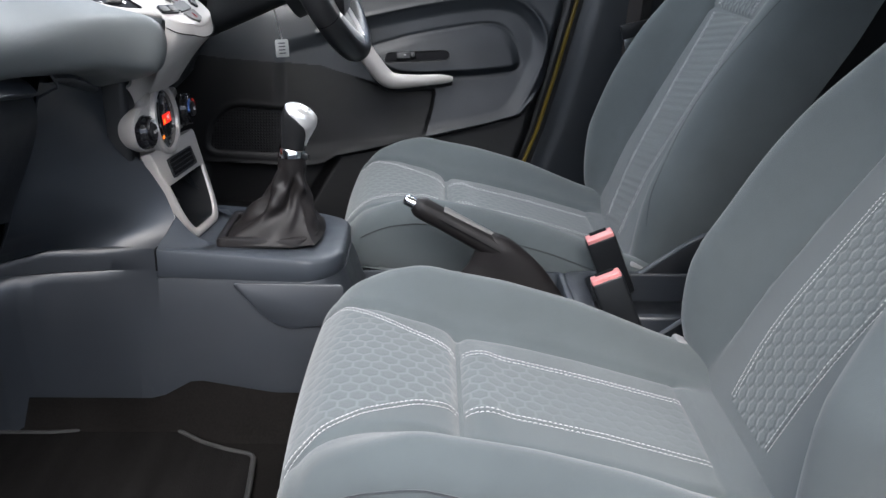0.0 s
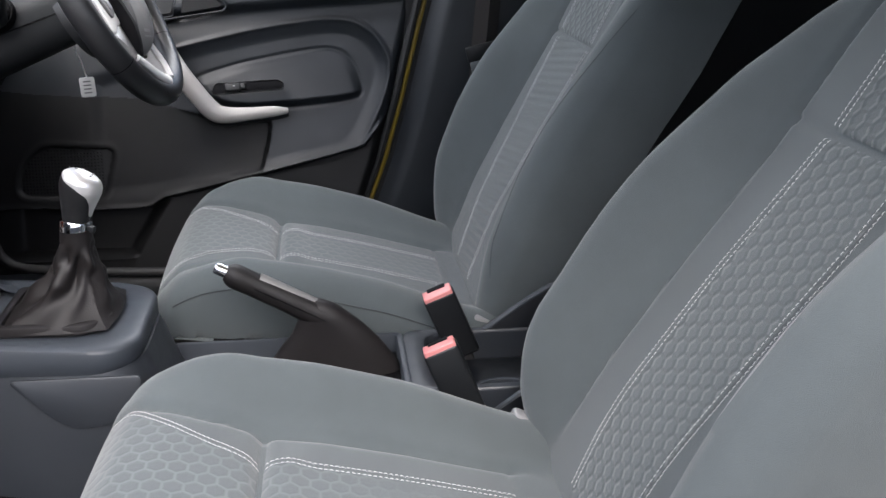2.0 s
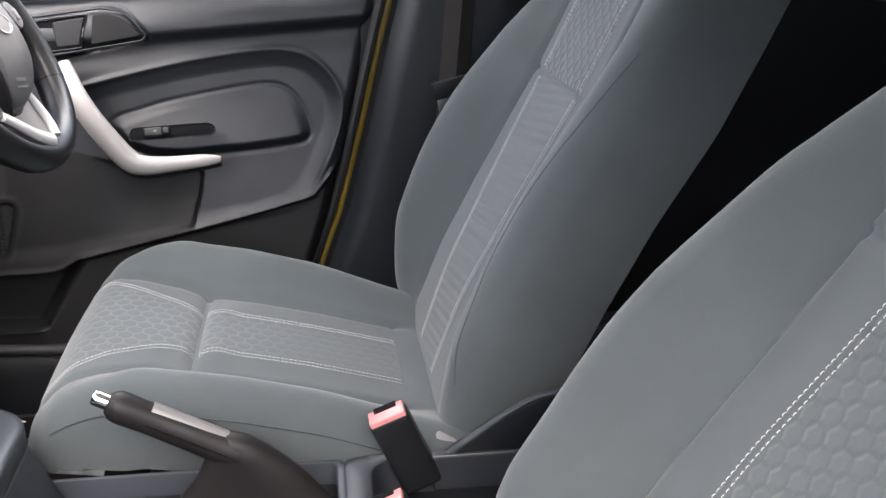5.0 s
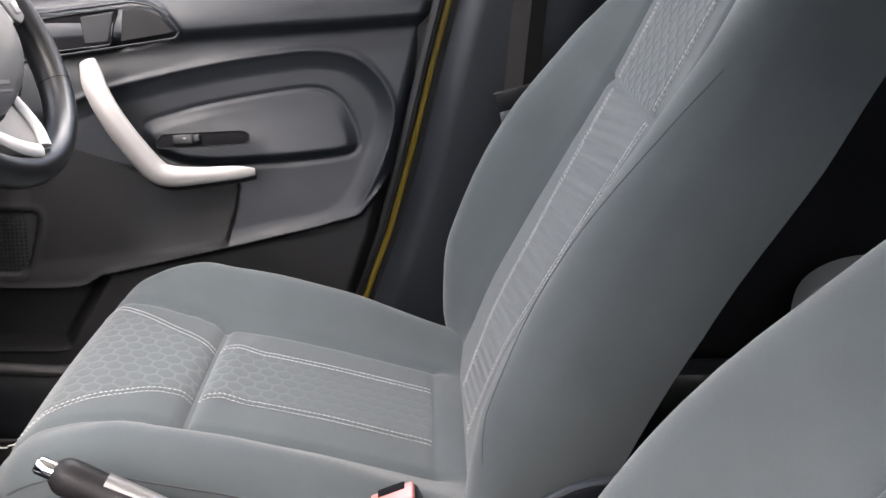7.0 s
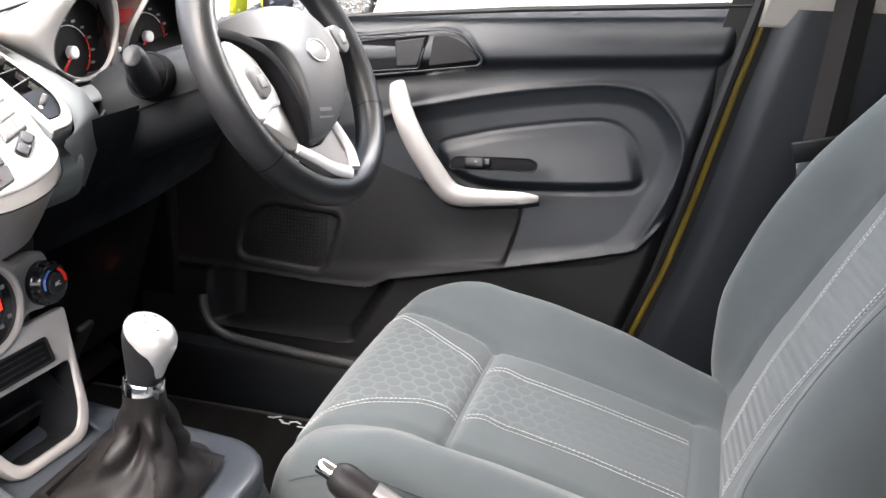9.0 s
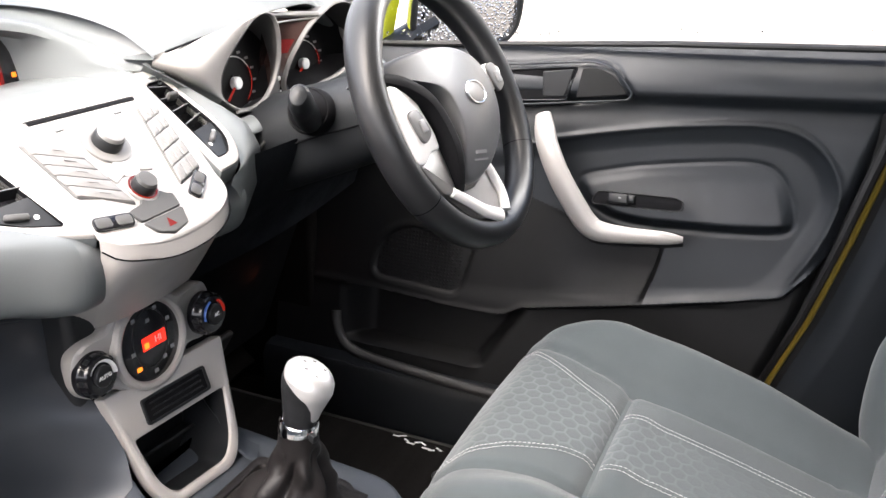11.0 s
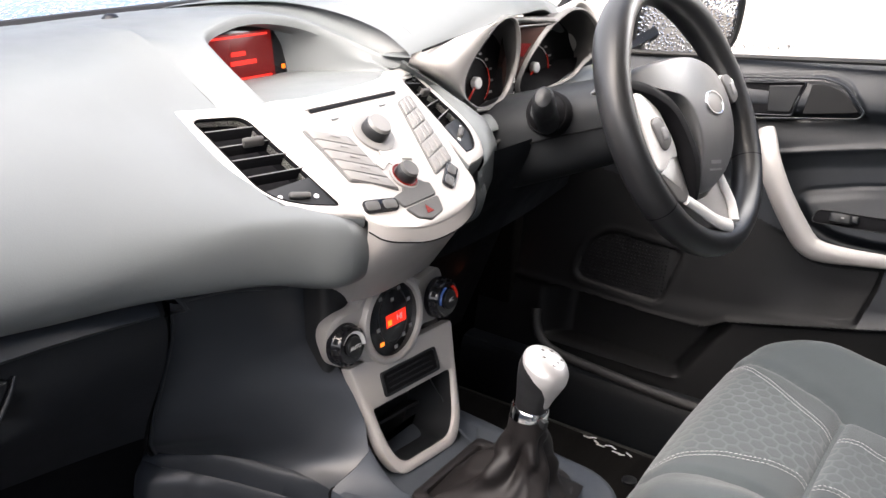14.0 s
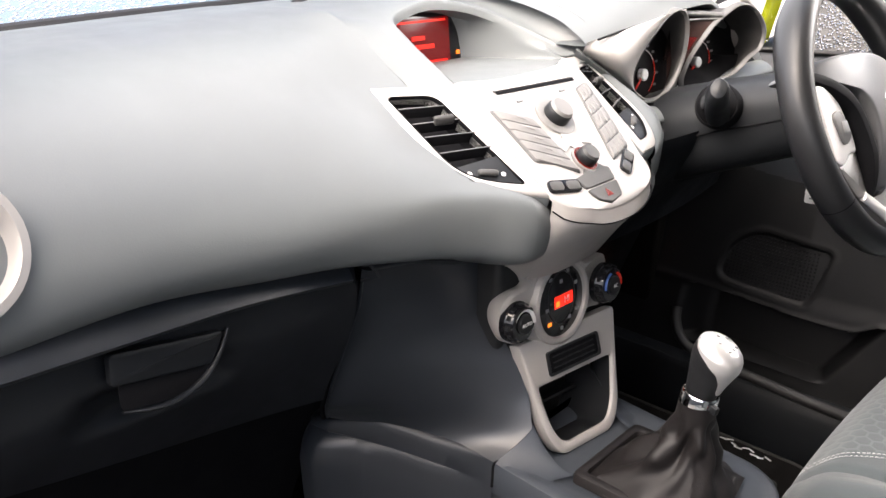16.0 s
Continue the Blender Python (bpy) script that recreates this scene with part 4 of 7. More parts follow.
passenger_seat = seat("passenger_seat", -0.362, 0.004, 29.5, 1, "grey cloth passenger seat with embossed hexagon panel", (0.370, 0.004), 0.473, None, -0.006)


# ---- dashboard ----
dash = thing("dashboard", (-0.6, 0.0, 0.4), "dark grey-blue moulded dashboard with silver centre console", "dashboard")
PAD = {
    -0.68: [(-0.88, 0.690), (-0.75, 0.712), (-0.62, 0.722), (-0.54, 0.716), (-0.48, 0.696), (-0.44, 0.668), (-0.415, 0.635), (-0.408, 0.605), (-0.414, 0.580), (-0.432, 0.562), (-0.47, 0.552)],
    -0.45: [(-0.88, 0.698), (-0.75, 0.720), (-0.62, 0.728), (-0.54, 0.720), (-0.475, 0.699), (-0.430, 0.668), (-0.402, 0.635), (-0.394, 0.609), (-0.400, 0.590), (-0.420, 0.577), (-0.46, 0.570)],
    -0.30: [(-0.88, 0.702), (-0.75, 0.724), (-0.62, 0.731), (-0.54, 0.722), (-0.475, 0.696), (-0.426, 0.664), (-0.389, 0.629), (-0.376, 0.602), (-0.381, 0.581), (-0.397, 0.566), (-0.45, 0.560)],
    -0.20: [(-0.88, 0.704), (-0.75, 0.727), (-0.62, 0.734), (-0.54, 0.724), (-0.475, 0.691), (-0.416, 0.660), (-0.364, 0.628), (-0.3495, 0.609), (-0.352, 0.571), (-0.368, 0.557), (-0.41, 0.552)],
    -0.145: [(-0.88, 0.705), (-0.75, 0.728), (-0.62, 0.736), (-0.54, 0.722), (-0.475, 0.679), (-0.415, 0.648), (-0.352, 0.622), (-0.3305, 0.606), (-0.331, 0.562), (-0.348, 0.548), (-0.40, 0.540)],
    -0.105: [(-0.88, 0.705), (-0.75, 0.729), (-0.62, 0.740), (-0.56, 0.736), (-0.47, 0.686), (-0.406, 0.650), (-0.330, 0.6165), (-0.2995, 0.600), (-0.2985, 0.555), (-0.317, 0.536), (-0.38, 0.520)],
    -0.093: [(-0.88, 0.705), (-0.75, 0.729), (-0.62, 0.740), (-0.56, 0.738), (-0.47, 0.690), (-0.408, 0.650), (-0.332, 0.614), (-0.3005, 0.598), (-0.2995, 0.555), (-0.318, 0.536), (-0.38, 0.520)],
    -0.076: [(-0.88, 0.705), (-0.75, 0.729), (-0.62, 0.742), (-0.56, 0.742), (-0.46, 0.694), (-0.412, 0.648), (-0.342, 0.606), (-0.306, 0.582), (-0.306, 0.556), (-0.322, 0.534), (-0.38, 0.520)],
    0.04: [(-0.88, 0.706), (-0.75, 0.730), (-0.62, 0.746), (-0.56, 0.748), (-0.46, 0.696), (-0.420, 0.655), (-0.356, 0.600), (-0.336, 0.576), (-0.335, 0.555), (-0.345, 0.532), (-0.385, 0.520)],
    0.14: [(-0.88, 0.705), (-0.75, 0.730), (-0.62, 0.744), (-0.56, 0.740), (-0.46, 0.692), (-0.410, 0.648), (-0.345, 0.602), (-0.316, 0.575), (-0.316, 0.552), (-0.330, 0.530), (-0.38, 0.510)],
    0.19: [(-0.88, 0.705), (-0.75, 0.732), (-0.62, 0.748), (-0.53, 0.750), (-0.455, 0.735), (-0.440, 0.690), (-0.405, 0.640), (-0.370, 0.600), (-0.355, 0.565), (-0.365, 0.530), (-0.42, 0.46)],
    0.30: [(-0.88, 0.703), (-0.75, 0.735), (-0.62, 0.757), (-0.50, 0.765), (-0.425, 0.757), (-0.450, 0.720), (-0.452, 0.650), (-0.400, 0.622), (-0.375, 0.575), (-0.380, 0.530), (-0.43, 0.45)],
    0.46: [(-0.88, 0.698), (-0.75, 0.733), (-0.62, 0.757), (-0.50, 0.765), (-0.420, 0.758), (-0.450, 0.720), (-0.452, 0.650), (-0.400, 0.622), (-0.375, 0.575), (-0.380, 0.530), (-0.43, 0.45)],
    0.54: [(-0.88, 0.694), (-0.75, 0.725), (-0.62, 0.742), (-0.52, 0.738), (-0.470, 0.715), (-0.440, 0.685), (-0.410, 0.650), (-0.395, 0.610), (-0.390, 0.570), (-0.400, 0.530), (-0.44, 0.46)],
    0.67: [(-0.88, 0.688), (-0.75, 0.712), (-0.62, 0.720), (-0.54, 0.712), (-0.490, 0.690), (-0.450, 0.660), (-0.425, 0.630), (-0.415, 0.600), (-0.410, 0.560), (-0.420, 0.530), (-0.46, 0.46)],
}
# cowl over the instruments: its top, rounded nose and underside
COWL = {
    0.165: [(-0.88, 0.705), (-0.75, 0.732), (-0.62, 0.748), (-0.53, 0.748), (-0.465, 0.737), (-0.432, 0.724), (-0.415, 0.713), (-0.418, 0.7085), (-0.46, 0.706)],
    0.140: [(-0.88, 0.703), (-0.75, 0.729), (-0.62, 0.744), (-0.53, 0.742), (-0.465, 0.730), (-0.434, 0.716), (-0.419, 0.706), (-0.421, 0.7025), (-0.46, 0.700)],
    0.23: [(-0.88, 0.704), (-0.75, 0.733), (-0.62, 0.752), (-0.52, 0.757), (-0.455, 0.750), (-0.425, 0.738), (-0.408, 0.724), (-0.411, 0.7185), (-0.46, 0.716)],
    0.33: [(-0.88, 0.703), (-0.75, 0.735), (-0.62, 0.757), (-0.51, 0.765), (-0.447, 0.761), (-0.418, 0.750), (-0.403, 0.735), (-0.407, 0.7285), (-0.46, 0.726)],
    0.44: [(-0.88, 0.698), (-0.75, 0.733), (-0.62, 0.755), (-0.52, 0.760), (-0.460, 0.755), (-0.430, 0.745), (-0.415, 0.732), (-0.419, 0.7265), (-0.46, 0.724)],
    0.54: [(-0.88, 0.694), (-0.75, 0.722), (-0.62, 0.736), (-0.53, 0.735), (-0.480, 0.726), (-0.450, 0.712), (-0.432, 0.694), (-0.430, 0.680), (-0.46, 0.67)],
    0.67: [(-0.88, 0.688), (-0.75, 0.712), (-0.62, 0.720), (-0.54, 0.712), (-0.490, 0.690), (-0.450, 0.660), (-0.425, 0.630), (-0.415, 0.600), (-0.42, 0.56)],
}


def pad_sheet(y0, y1, ny, table=PAD):
    keys = sorted(table)
    prof = {k: np.array(smooth_loop(table[k], 6, False)) for k in keys}
    rows = []
    for y in np.linspace(y0, y1, ny):
        i = max(j for j, k in enumerate(keys) if k <= y + 1e-9)
        i = min(i, len(keys) - 2)
        f = smoothstep(0, 1, (y - keys[i]) / (keys[i + 1] - keys[i]))
        p = prof[keys[i]] * (1 - f) + prof[keys[i + 1]] * f
        rows.append([(x, y, z) for x, z in p])
    return np.array(rows)


def pad_smooth(g, passes=40):
    """Evens the pad out along its length."""
    for _ in range(passes):
        g[1:-1, :, 0::2] = 0.25 * g[:-2, :, 0::2] + 0.5 * g[1:-1, :, 0::2] + 0.25 * g[2:, :, 0::2]
    return g


VENT = [(-0.147, 0.1165), (-0.1145, 0.092), (-0.1035, -0.031), (-0.127, -0.0155), (-0.144, 0.002), (-0.150, 0.022)]


def sink(g, inset=0.002):
    """Lowers the pad inside the air vent openings."""
    u, w = g[..., 1] - 0.005, -0.8 * (g[..., 0] + 0.34) + 0.6 * (g[..., 2] - 0.6435)
    n = 0.6 * (g[..., 0] + 0.34) + 0.8 * (g[..., 2] - 0.6435)
    low = (poly_dist(-np.abs(u), w, VENT) < inset) & (n > -0.12)
    g[..., 0] -= np.where(low, 0.6 * 0.045, 0)
    g[..., 2] -= np.where(low, 0.8 * 0.045, 0)
    return g


wide = pad_smooth(pad_sheet(-0.68, -0.68 + 192 * 0.575 / 149, 193), 150)
g = pad_smooth(pad_sheet(-0.68, -0.105, 150), 150)
crisp = pad_smooth(pad_sheet(-0.68, -0.68 + 192 * 0.575 / 149, 193), 30)
near_end = smoothstep(-0.26, -0.12, crisp[:, :1, 1:2])
wide = wide * (1 - near_end) + crisp * near_end
mix_ = smoothstep(24, 32, np.arange(g.shape[1], dtype=float))[None, :, None]
g = sink(g * (1 - mix_) + wide[:150] * mix_)
part("upper_pad", grid_bm(g), DASH, dash, "soft grained upper pad")
part("centre_pad", grid_bm(sink(wide[149:, 32:])), DASH, dash, "lower centre of the pad under the console")
g = sink(pad_sheet(0.05, 0.15, 36))
part("centre_pad", grid_bm(g[:, 30:]), DASH, dash, "lower centre of the pad under the console")
# hood over the screen: a domed sheet that folds down into a tray
RIM = smooth_loop([(-0.418, -0.076, 0.682), (-0.46, -0.067, 0.698), (-0.51, -0.055, 0.718), (-0.545, -0.041, 0.733), (-0.556, 0.0, 0.742), (-0.558, 0.04, 0.744), (-0.552, 0.085, 0.738), (-0.535, 0.117, 0.727), (-0.49, 0.137, 0.709), (-0.45, 0.147, 0.695), (-0.418, 0.153, 0.684)], 8, False)
def profile_at(y, x):
    q = np.array(smooth_loop(PAD[y] if y < 0.1 else COWL[y], 12, False))[:60]
    return float(np.interp(x, q[:, 0], q[:, 1]))
side_l = [(x, -0.105, profile_at(-0.105, x)) for x in (-0.412, -0.45, -0.50, -0.56, -0.66, -0.78, -0.88)]
side_r = [(x, 0.165, profile_at(0.165, x)) for x in (-0.88, -0.78, -0.66, -0.58, -0.52, -0.48, -0.458, -0.448, -0.4405)] + [(-0.416, 0.160, 0.711)]
across = [(-0.88, y, 0.7055) for y in (-0.04, 0.04, 0.12)]
OUT = [np.array(q) for q in side_l + across + side_r]
k_out = np.interp(np.linspace(0, 1, len(RIM)), [0, 0.10, 0.22, 0.33, 0.42, 0.5, 0.58, 0.67, 0.78, 0.90, 1], [0, 0.8, 2.2, 4.0, 6.4, 8.0, 9.6, 12.0, 14.2, 17.0, 19])
def out_at(k):
    i = min(int(k), len(OUT) - 2)
    return OUT[i] * (1 - k + i) + OUT[i + 1] * (k - i)
rows = []
n_rim = len(RIM)
outer_pts = [out_at(k) for k in k_out]
def floor_pt(i, s):
    q = RIM[i]
    w = math.sin(math.pi * i / (n_rim - 1)) ** 2
    x, y = q[0] - 0.040 * w ** 2, 0.040 + (q[1] - 0.040) * 0.93
    c = np.array((-0.405, 0.042))
    x, y = c[0] + (x - c[0]) * s, c[1] + (y - c[1]) * s
    return np.array((x, y, 0.673 + 0.09 * max(x + 0.56, -0.02)))
for f in np.linspace(0, 0.93, 14):
    row = []
    for i in range(n_rim):
        o, q = outer_pts[i], RIM[i]
        p = o * (1 - f) + q * f
        flat = q[2] + 0.001
        p[2] = o[2] + (flat - o[2]) * (1 - (1 - f) ** 1.7)
        row.append(tuple(p))
    rows.append(row)
for grow, dz in ((1.020, 0.0012), (1.005, 0.0002), (0.995, -0.003), (0.985, -0.009)):
    rows.append([tuple(np.array((-0.46 + (q[0] + 0.46) * grow, 0.042 + (q[1] - 0.042) * grow, q[2] + dz))) for q in RIM])
last = [np.array(q) for q in rows[-1]]
for f, g_ in ((0.85, 0.12), (1.0, 0.4), (1.0, 0.75)):
    rows.append([(last[i][0] * (1 - f) + floor_pt(i, 1.0)[0] * f, last[i][1] * (1 - f * 0.7) + floor_pt(i, 1.0)[1] * f * 0.7, last[i][2] * (1 - g_) + floor_pt(i, 1.0)[2] * g_) for i in range(n_rim)])
for s_ in (1.0, 0.96, 0.85, 0.6, 0.3, 0.02):
    rows.append([tuple(floor_pt(i, s_)) for i in range(n_rim)])
part("screen_hood", grid_bm(rows), DASH, dash, "screen hood and tray")
g = pad_smooth(pad_sheet(0.140, 0.67, 84, COWL), 12)
part("driver_pad", grid_bm(g), DASH, dash, "instrument cowl")
# black sheet set back behind the column, in place of the shade there
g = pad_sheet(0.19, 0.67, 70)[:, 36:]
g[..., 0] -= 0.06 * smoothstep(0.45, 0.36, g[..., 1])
part("column_shade_sheet", grid_bm(g), VOID, dash, "black sheet painting the shade behind the steering column")
low = [[(x, y, z + 0.020 * smoothstep(0.42, 0.54, y)) for x, z in smooth_loop([(-0.412, 0.606), (-0.405, 0.614), (-0.396, 0.6165), (-0.384, 0.613), (-0.376, 0.606), (-0.378, 0.601), (-0.40, 0.597)], 4, False)] for y in np.linspace(0.215, 0.60, 40)]
part("lower_panel", grid_bm(low), DASH, dash, "narrow grey panel below the instruments")
for k in range(4):
    cable = smooth_loop([(-0.40, 0.262 + 0.014 * k, 0.560 - 0.004 * k), (-0.375 - 0.006 * k, 0.264 + 0.012 * k, 0.585), (-0.372 - 0.008 * k, 0.290 + 0.014 * k, 0.604), (-0.39, 0.325 + 0.012 * k, 0.612)], 5, False)
    part("cable", tube(cable, 0.0022, 6), PIPING, dash, "thin grey cable behind the panel")
# black bead drawn in place of the shadow under the cowl's edge
part("cowl_shadow", tube([(-0.4085, y, line_at(y, [(0.14, 0.7095), (0.23, 0.7185), (0.33, 0.7285), (0.36, 0.7285)])) for y in np.linspace(0.150, 0.345, 24)], 0.0013, 6), VOID, dash, "black line painting the shadow under the cowl")
part("light_sensor", lathe([(0.0, 0.010), (0.006, 0.009), (0.010, 0.005), (0.011, 0.0)], at(-0.70, -0.035, 0.729), 20), DASH_LOW, dash, "small round light sensor")

# red information screen at the back of the hood
sm = frame_at((-0.582, 0.044, 0.695), (0.10, 1, 0), (-0.15, 0, 1))
scr_out = round_poly([(-0.078, -0.030), (-0.080, 0.024), (-0.062, 0.040), (0.055, 0.040), (0.074, 0.022), (0.073, -0.030)], 0.008)
screen = part("screen_surround", prism(scr_out, 0.006, sm, 0.002), GLOSS, dash, "gloss black screen surround")
part("screen_glass", prism(round_poly([(-0.048, -0.026), (-0.048, 0.027), (0.040, 0.027), (0.040, -0.026)], 0.003), 0.002, sm @ at(0, 0, 0.006), 0.0005), SCREEN, screen, "lit red screen")
for (cx, cy, w, h) in ((-0.006, 0.0235, 0.080, 0.0022), (-0.006, -0.0225, 0.080, 0.0022), (-0.010, 0.005, 0.020, 0.005), (-0.004, -0.005, 0.036, 0.005)):
    part("screen_line", rbox((w, h, 0.0006), sm @ at(cx, cy, 0.0088), 0), SCREEN_TEXT, screen, "bright red line of writing")
part("amber_lamp", rbox((0.005, 0.005, 0.001), sm @ at(0.054, -0.016, 0.0066), 0), AMBER, screen, "small amber warning lamp")

# lower dash: glove box with handle
def glove_x(y, z):
    front = line_at(y, [(-0.68, -0.428), (-0.50, -0.419), (-0.30, -0.411), (-0.20, -0.405)])
    return front - 0.055 * smoothstep(0.56, 0.36, z) ** 1.5 - 0.012 * smoothstep(0.50, 0.57, z)
ys = np.linspace(-0.66, -0.228, 50)
rows = []
for y in ys:
    z1 = line_at(y, [(-0.68, 0.572), (-0.52, 0.572), (-0.42, 0.570), (-0.31, 0.561), (-0.22, 0.552)])
    z0 = line_at(y, [(-0.68, 0.46), (-0.56, 0.452), (-0.43, 0.425), (-0.27, 0.395), (-0.22, 0.385)])
    row = [(glove_x(y, z1) - 0.02, y, z1 + 0.004), (glove_x(y, z1) - 0.006, y, z1), (glove_x(y, z1 - 0.008), y, z1 - 0.008)]
    for f in np.linspace(0.05, 1, 30):
        z = z1 - 0.008 + (z0 - z1 + 0.008) * f
        dent = 0.016 * np.exp(-(((y + 0.43) / 0.062) ** 4 + ((z - 0.497) / 0.016) ** 4))
        row.append((glove_x(y, z) - dent, y, z))
    row.append((glove_x(y, z0) - 0.05, y, z0 - 0.004))
    rows.append(row)
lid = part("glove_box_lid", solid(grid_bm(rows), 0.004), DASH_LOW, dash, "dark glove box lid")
hm = frame_at((glove_x(-0.425, 0.525) + 0.0035, -0.428, 0.527), (0, 1, -0.16), (-0.12, 0, 1))
part("lid_handle", prism(round_poly([(-0.050, -0.012), (-0.052, 0.014), (0.052, 0.014), (0.040, -0.012)], 0.006), 0.006, hm, 0.003), DASH_LOW, lid, "glove box pull handle")
# flat black patch puts the finger recess's shade into colour
part("recess_shade", prism(round_poly([(-0.038, -0.034), (-0.042, -0.012), (0.040, -0.012), (0.052, 0.012), (0.058, 0.012), (0.036, -0.024), (0.012, -0.034)], 0.006), 0.0012, hm, 0.0004), VOID, lid, "black patch painting the finger recess's shade")
part("recess_lip", tube([hm @ Vector((*q, 0.001)) for q in smooth_loop([(-0.038, -0.034), (-0.01, -0.037), (0.014, -0.034), (0.036, -0.022), (0.050, -0.004), (0.058, 0.014)], 5, False)], list(np.interp(np.linspace(0, 1, 26), [0, 0.3, 0.6, 1], [0.0015, 0.004, 0.0045, 0.002])), 10, 0.7), DASH_LOW, lid, "curved lip of the finger recess")
# black sheets put the shade under the dash into colour
part("footwell_shade_sheet", rbox((0.03, 0.55, 0.45), pose(-0.58, -0.42, 0.27, 0, 20, 0), 0.0), VOID, dash, "black sheet painting the shade under the dashboard")
part("footwell_shade_sheet", rbox((0.03, 0.52, 0.40), pose(-0.60, 0.42, 0.30, 0, 20, 0), 0.0), VOID, dash, "black sheet painting the shade under the dashboard")
part("dash_end", rbox((0.4, 0.02, 0.22), at(-0.66, -0.665, 0.60), 0.005), DASH_LOW, dash)
ring = frame_at((-0.418, -0.574, 0.655), (0, 1, 0), (-0.42, 0, 1))
vent_end = part("side_vent", lathe([(0.046, -0.03), (0.051, 0.002), (0.049, 0.010), (0.043, 0.011), (0.038, 0.004), (0.036, -0.02)], ring, 40), SILVER, dash, "round silver side air vent")
part("vent_core", lathe([(0.0, -0.004), (0.037, -0.005), (0.037, -0.018)], ring, 32), VOID, vent_end)

# ---- side panels of the centre column ----
col = thing("centre_console", (-0.2, 0.0, 0.0), "dark grey plastic tunnel console between the seats", "console")
def bez(a, b, c, t):
    return np.array(a) * (1 - t) ** 2 + 2 * np.array(b) * t * (1 - t) + np.array(c) * t * t


def along(pts, t):
    """A point of a broken line whose first column is the way along it."""
    q = np.array(pts, float)
    return np.array([np.interp(t, q[:, 0], q[:, k]) for k in range(1, q.shape[1])])


NEAR_EDGE = [(0.311, -0.331, -0.1065), (0.316, -0.328, -0.097), (0.326, -0.321, -0.082), (0.342, -0.313, -0.067), (0.37, -0.325, -0.058), (0.41, -0.346, -0.060), (0.45, -0.386, -0.060), (0.53, -0.388, -0.060)]
FAR_EDGE = [(0.306, -0.520, -0.157), (0.33, -0.500, -0.185), (0.36, -0.478, -0.208), (0.40, -0.460, -0.216), (0.44, -0.446, -0.214), (0.50, -0.424, -0.214), (0.553, -0.402, -0.230)]
for sgn in (-1, 1):
    # cheek: sweeps from the silver frame forwards and outwards to the glove box
    rows = []
    for t in np.linspace(0, 1, 44):
        row = []
        zlow = float(line_at(t, [(0, 0.311), (0.2, 0.314), (0.7, 0.320), (1, 0.306)]))
        ztop = 0.536 + 0.017 * t
        for f in np.linspace(0, 1, 30):
            z = zlow + (ztop - zlow) * f
            mid = along([(0.0, -0.430, -0.112), (0.25, -0.400, -0.122), (0.6, -0.392, -0.122), (1.0, -0.398, -0.112)], f)
            p = bez(along(NEAR_EDGE, z), mid, along(FAR_EDGE, z), t)
            row.append((p[0], p[1] * -sgn, z))
        rows.append(row)
    part("column_cheek", grid_bm(rows), CHEEK, col, "curved dark side of the console column")
    # flank: the shelf's rounded edge and band, a joint, and the upright panel below it
    rows = []
    for t in np.linspace(0, 1.25, 60):
        u = min(t, 1.0)
        z = float(line_at(u, [(0, 0.311), (0.2, 0.314), (0.7, 0.320), (1, 0.306)])) - 0.06 * max(t - 1, 0)
        x, y = bez((-0.331, -0.1065), (-0.430, -0.112), (-0.520, -0.157), u)
        if t > 1:
            x, y = along([(1.0, -0.520, -0.157), (1.08, -0.546, -0.158), (1.25, -0.60, -0.10)], t)
        zj = 0.283 + 0.006 * u
        swell = 0.016 * math.exp(-((t - 0.95) / 0.16) ** 2)
        row = []
        for o, zz in ((-0.006, z + 0.001), (0.0, z), (0.003, z - 0.002), (0.0055, z - 0.006), (0.0065, z - 0.012), (0.0065, zj + 0.002), (0.004, zj), (0.0065 + 0.2 * swell, zj - 0.003), (0.008 + 0.8 * swell, zj - 0.015), (0.010 + swell, zj - 0.04), (0.010 + 0.6 * swell, zj - 0.09), (0.008, zj - 0.15), (0.004, zj - 0.22), (0.002, 0.0)):
            body = -0.0015 - float(line_at(zz, [(0.0, 0.132), (0.10, 0.128), (0.20, 0.114), (0.26, 0.105), (0.29, 0.1055)]))
            blend = smoothstep(0.0, 0.45, t)
            row.append((x - 0.5 * o * (t > 0.8), ((y - o) * blend + min(body, y) * (1 - blend)) * -sgn, zz))
        rows.append(row)
    part("footwell_flank", grid_bm(rows), CHEEK, col, "dark rounded flank of the footwell")
# rolled lip under the pad, over the cheek and the glove box
for name_, y0_, y1_, x_, knots in (("cheek_lip", -0.234, -0.100, -0.384, [(-0.235, 0.552), (-0.211, 0.548), (-0.18, 0.543), (-0.143, 0.532), (-0.098, 0.517)]), ("glove_lip", -0.655, -0.241, -0.402, [(-0.66, 0.567), (-0.385, 0.554), (-0.349, 0.551), (-0.307, 0.546), (-0.241, 0.537)])):
    rows = []
    for y in np.linspace(y0_, y1_, 30):
        zb, k = line_at(y, knots), 1 - 0.75 * smoothstep(-0.15, -0.10, y)
        rows.append([(x_ - 0.020, y, zb - 0.004), (x_ - 0.006, y, zb - 0.003), (x_ - 0.0015, y, zb - 0.001), (x_, y, zb + 0.002), (x_ - 0.003 * k, y, zb + 0.007 * k), (x_ - 0.010 * k, y, zb + 0.014 * k), (x_ - 0.030, y, zb + 0.024 * k)])
    part(name_, grid_bm(rows), CHEEK, col if name_ == "cheek_lip" else dash, "dark rolled lip under the pad")
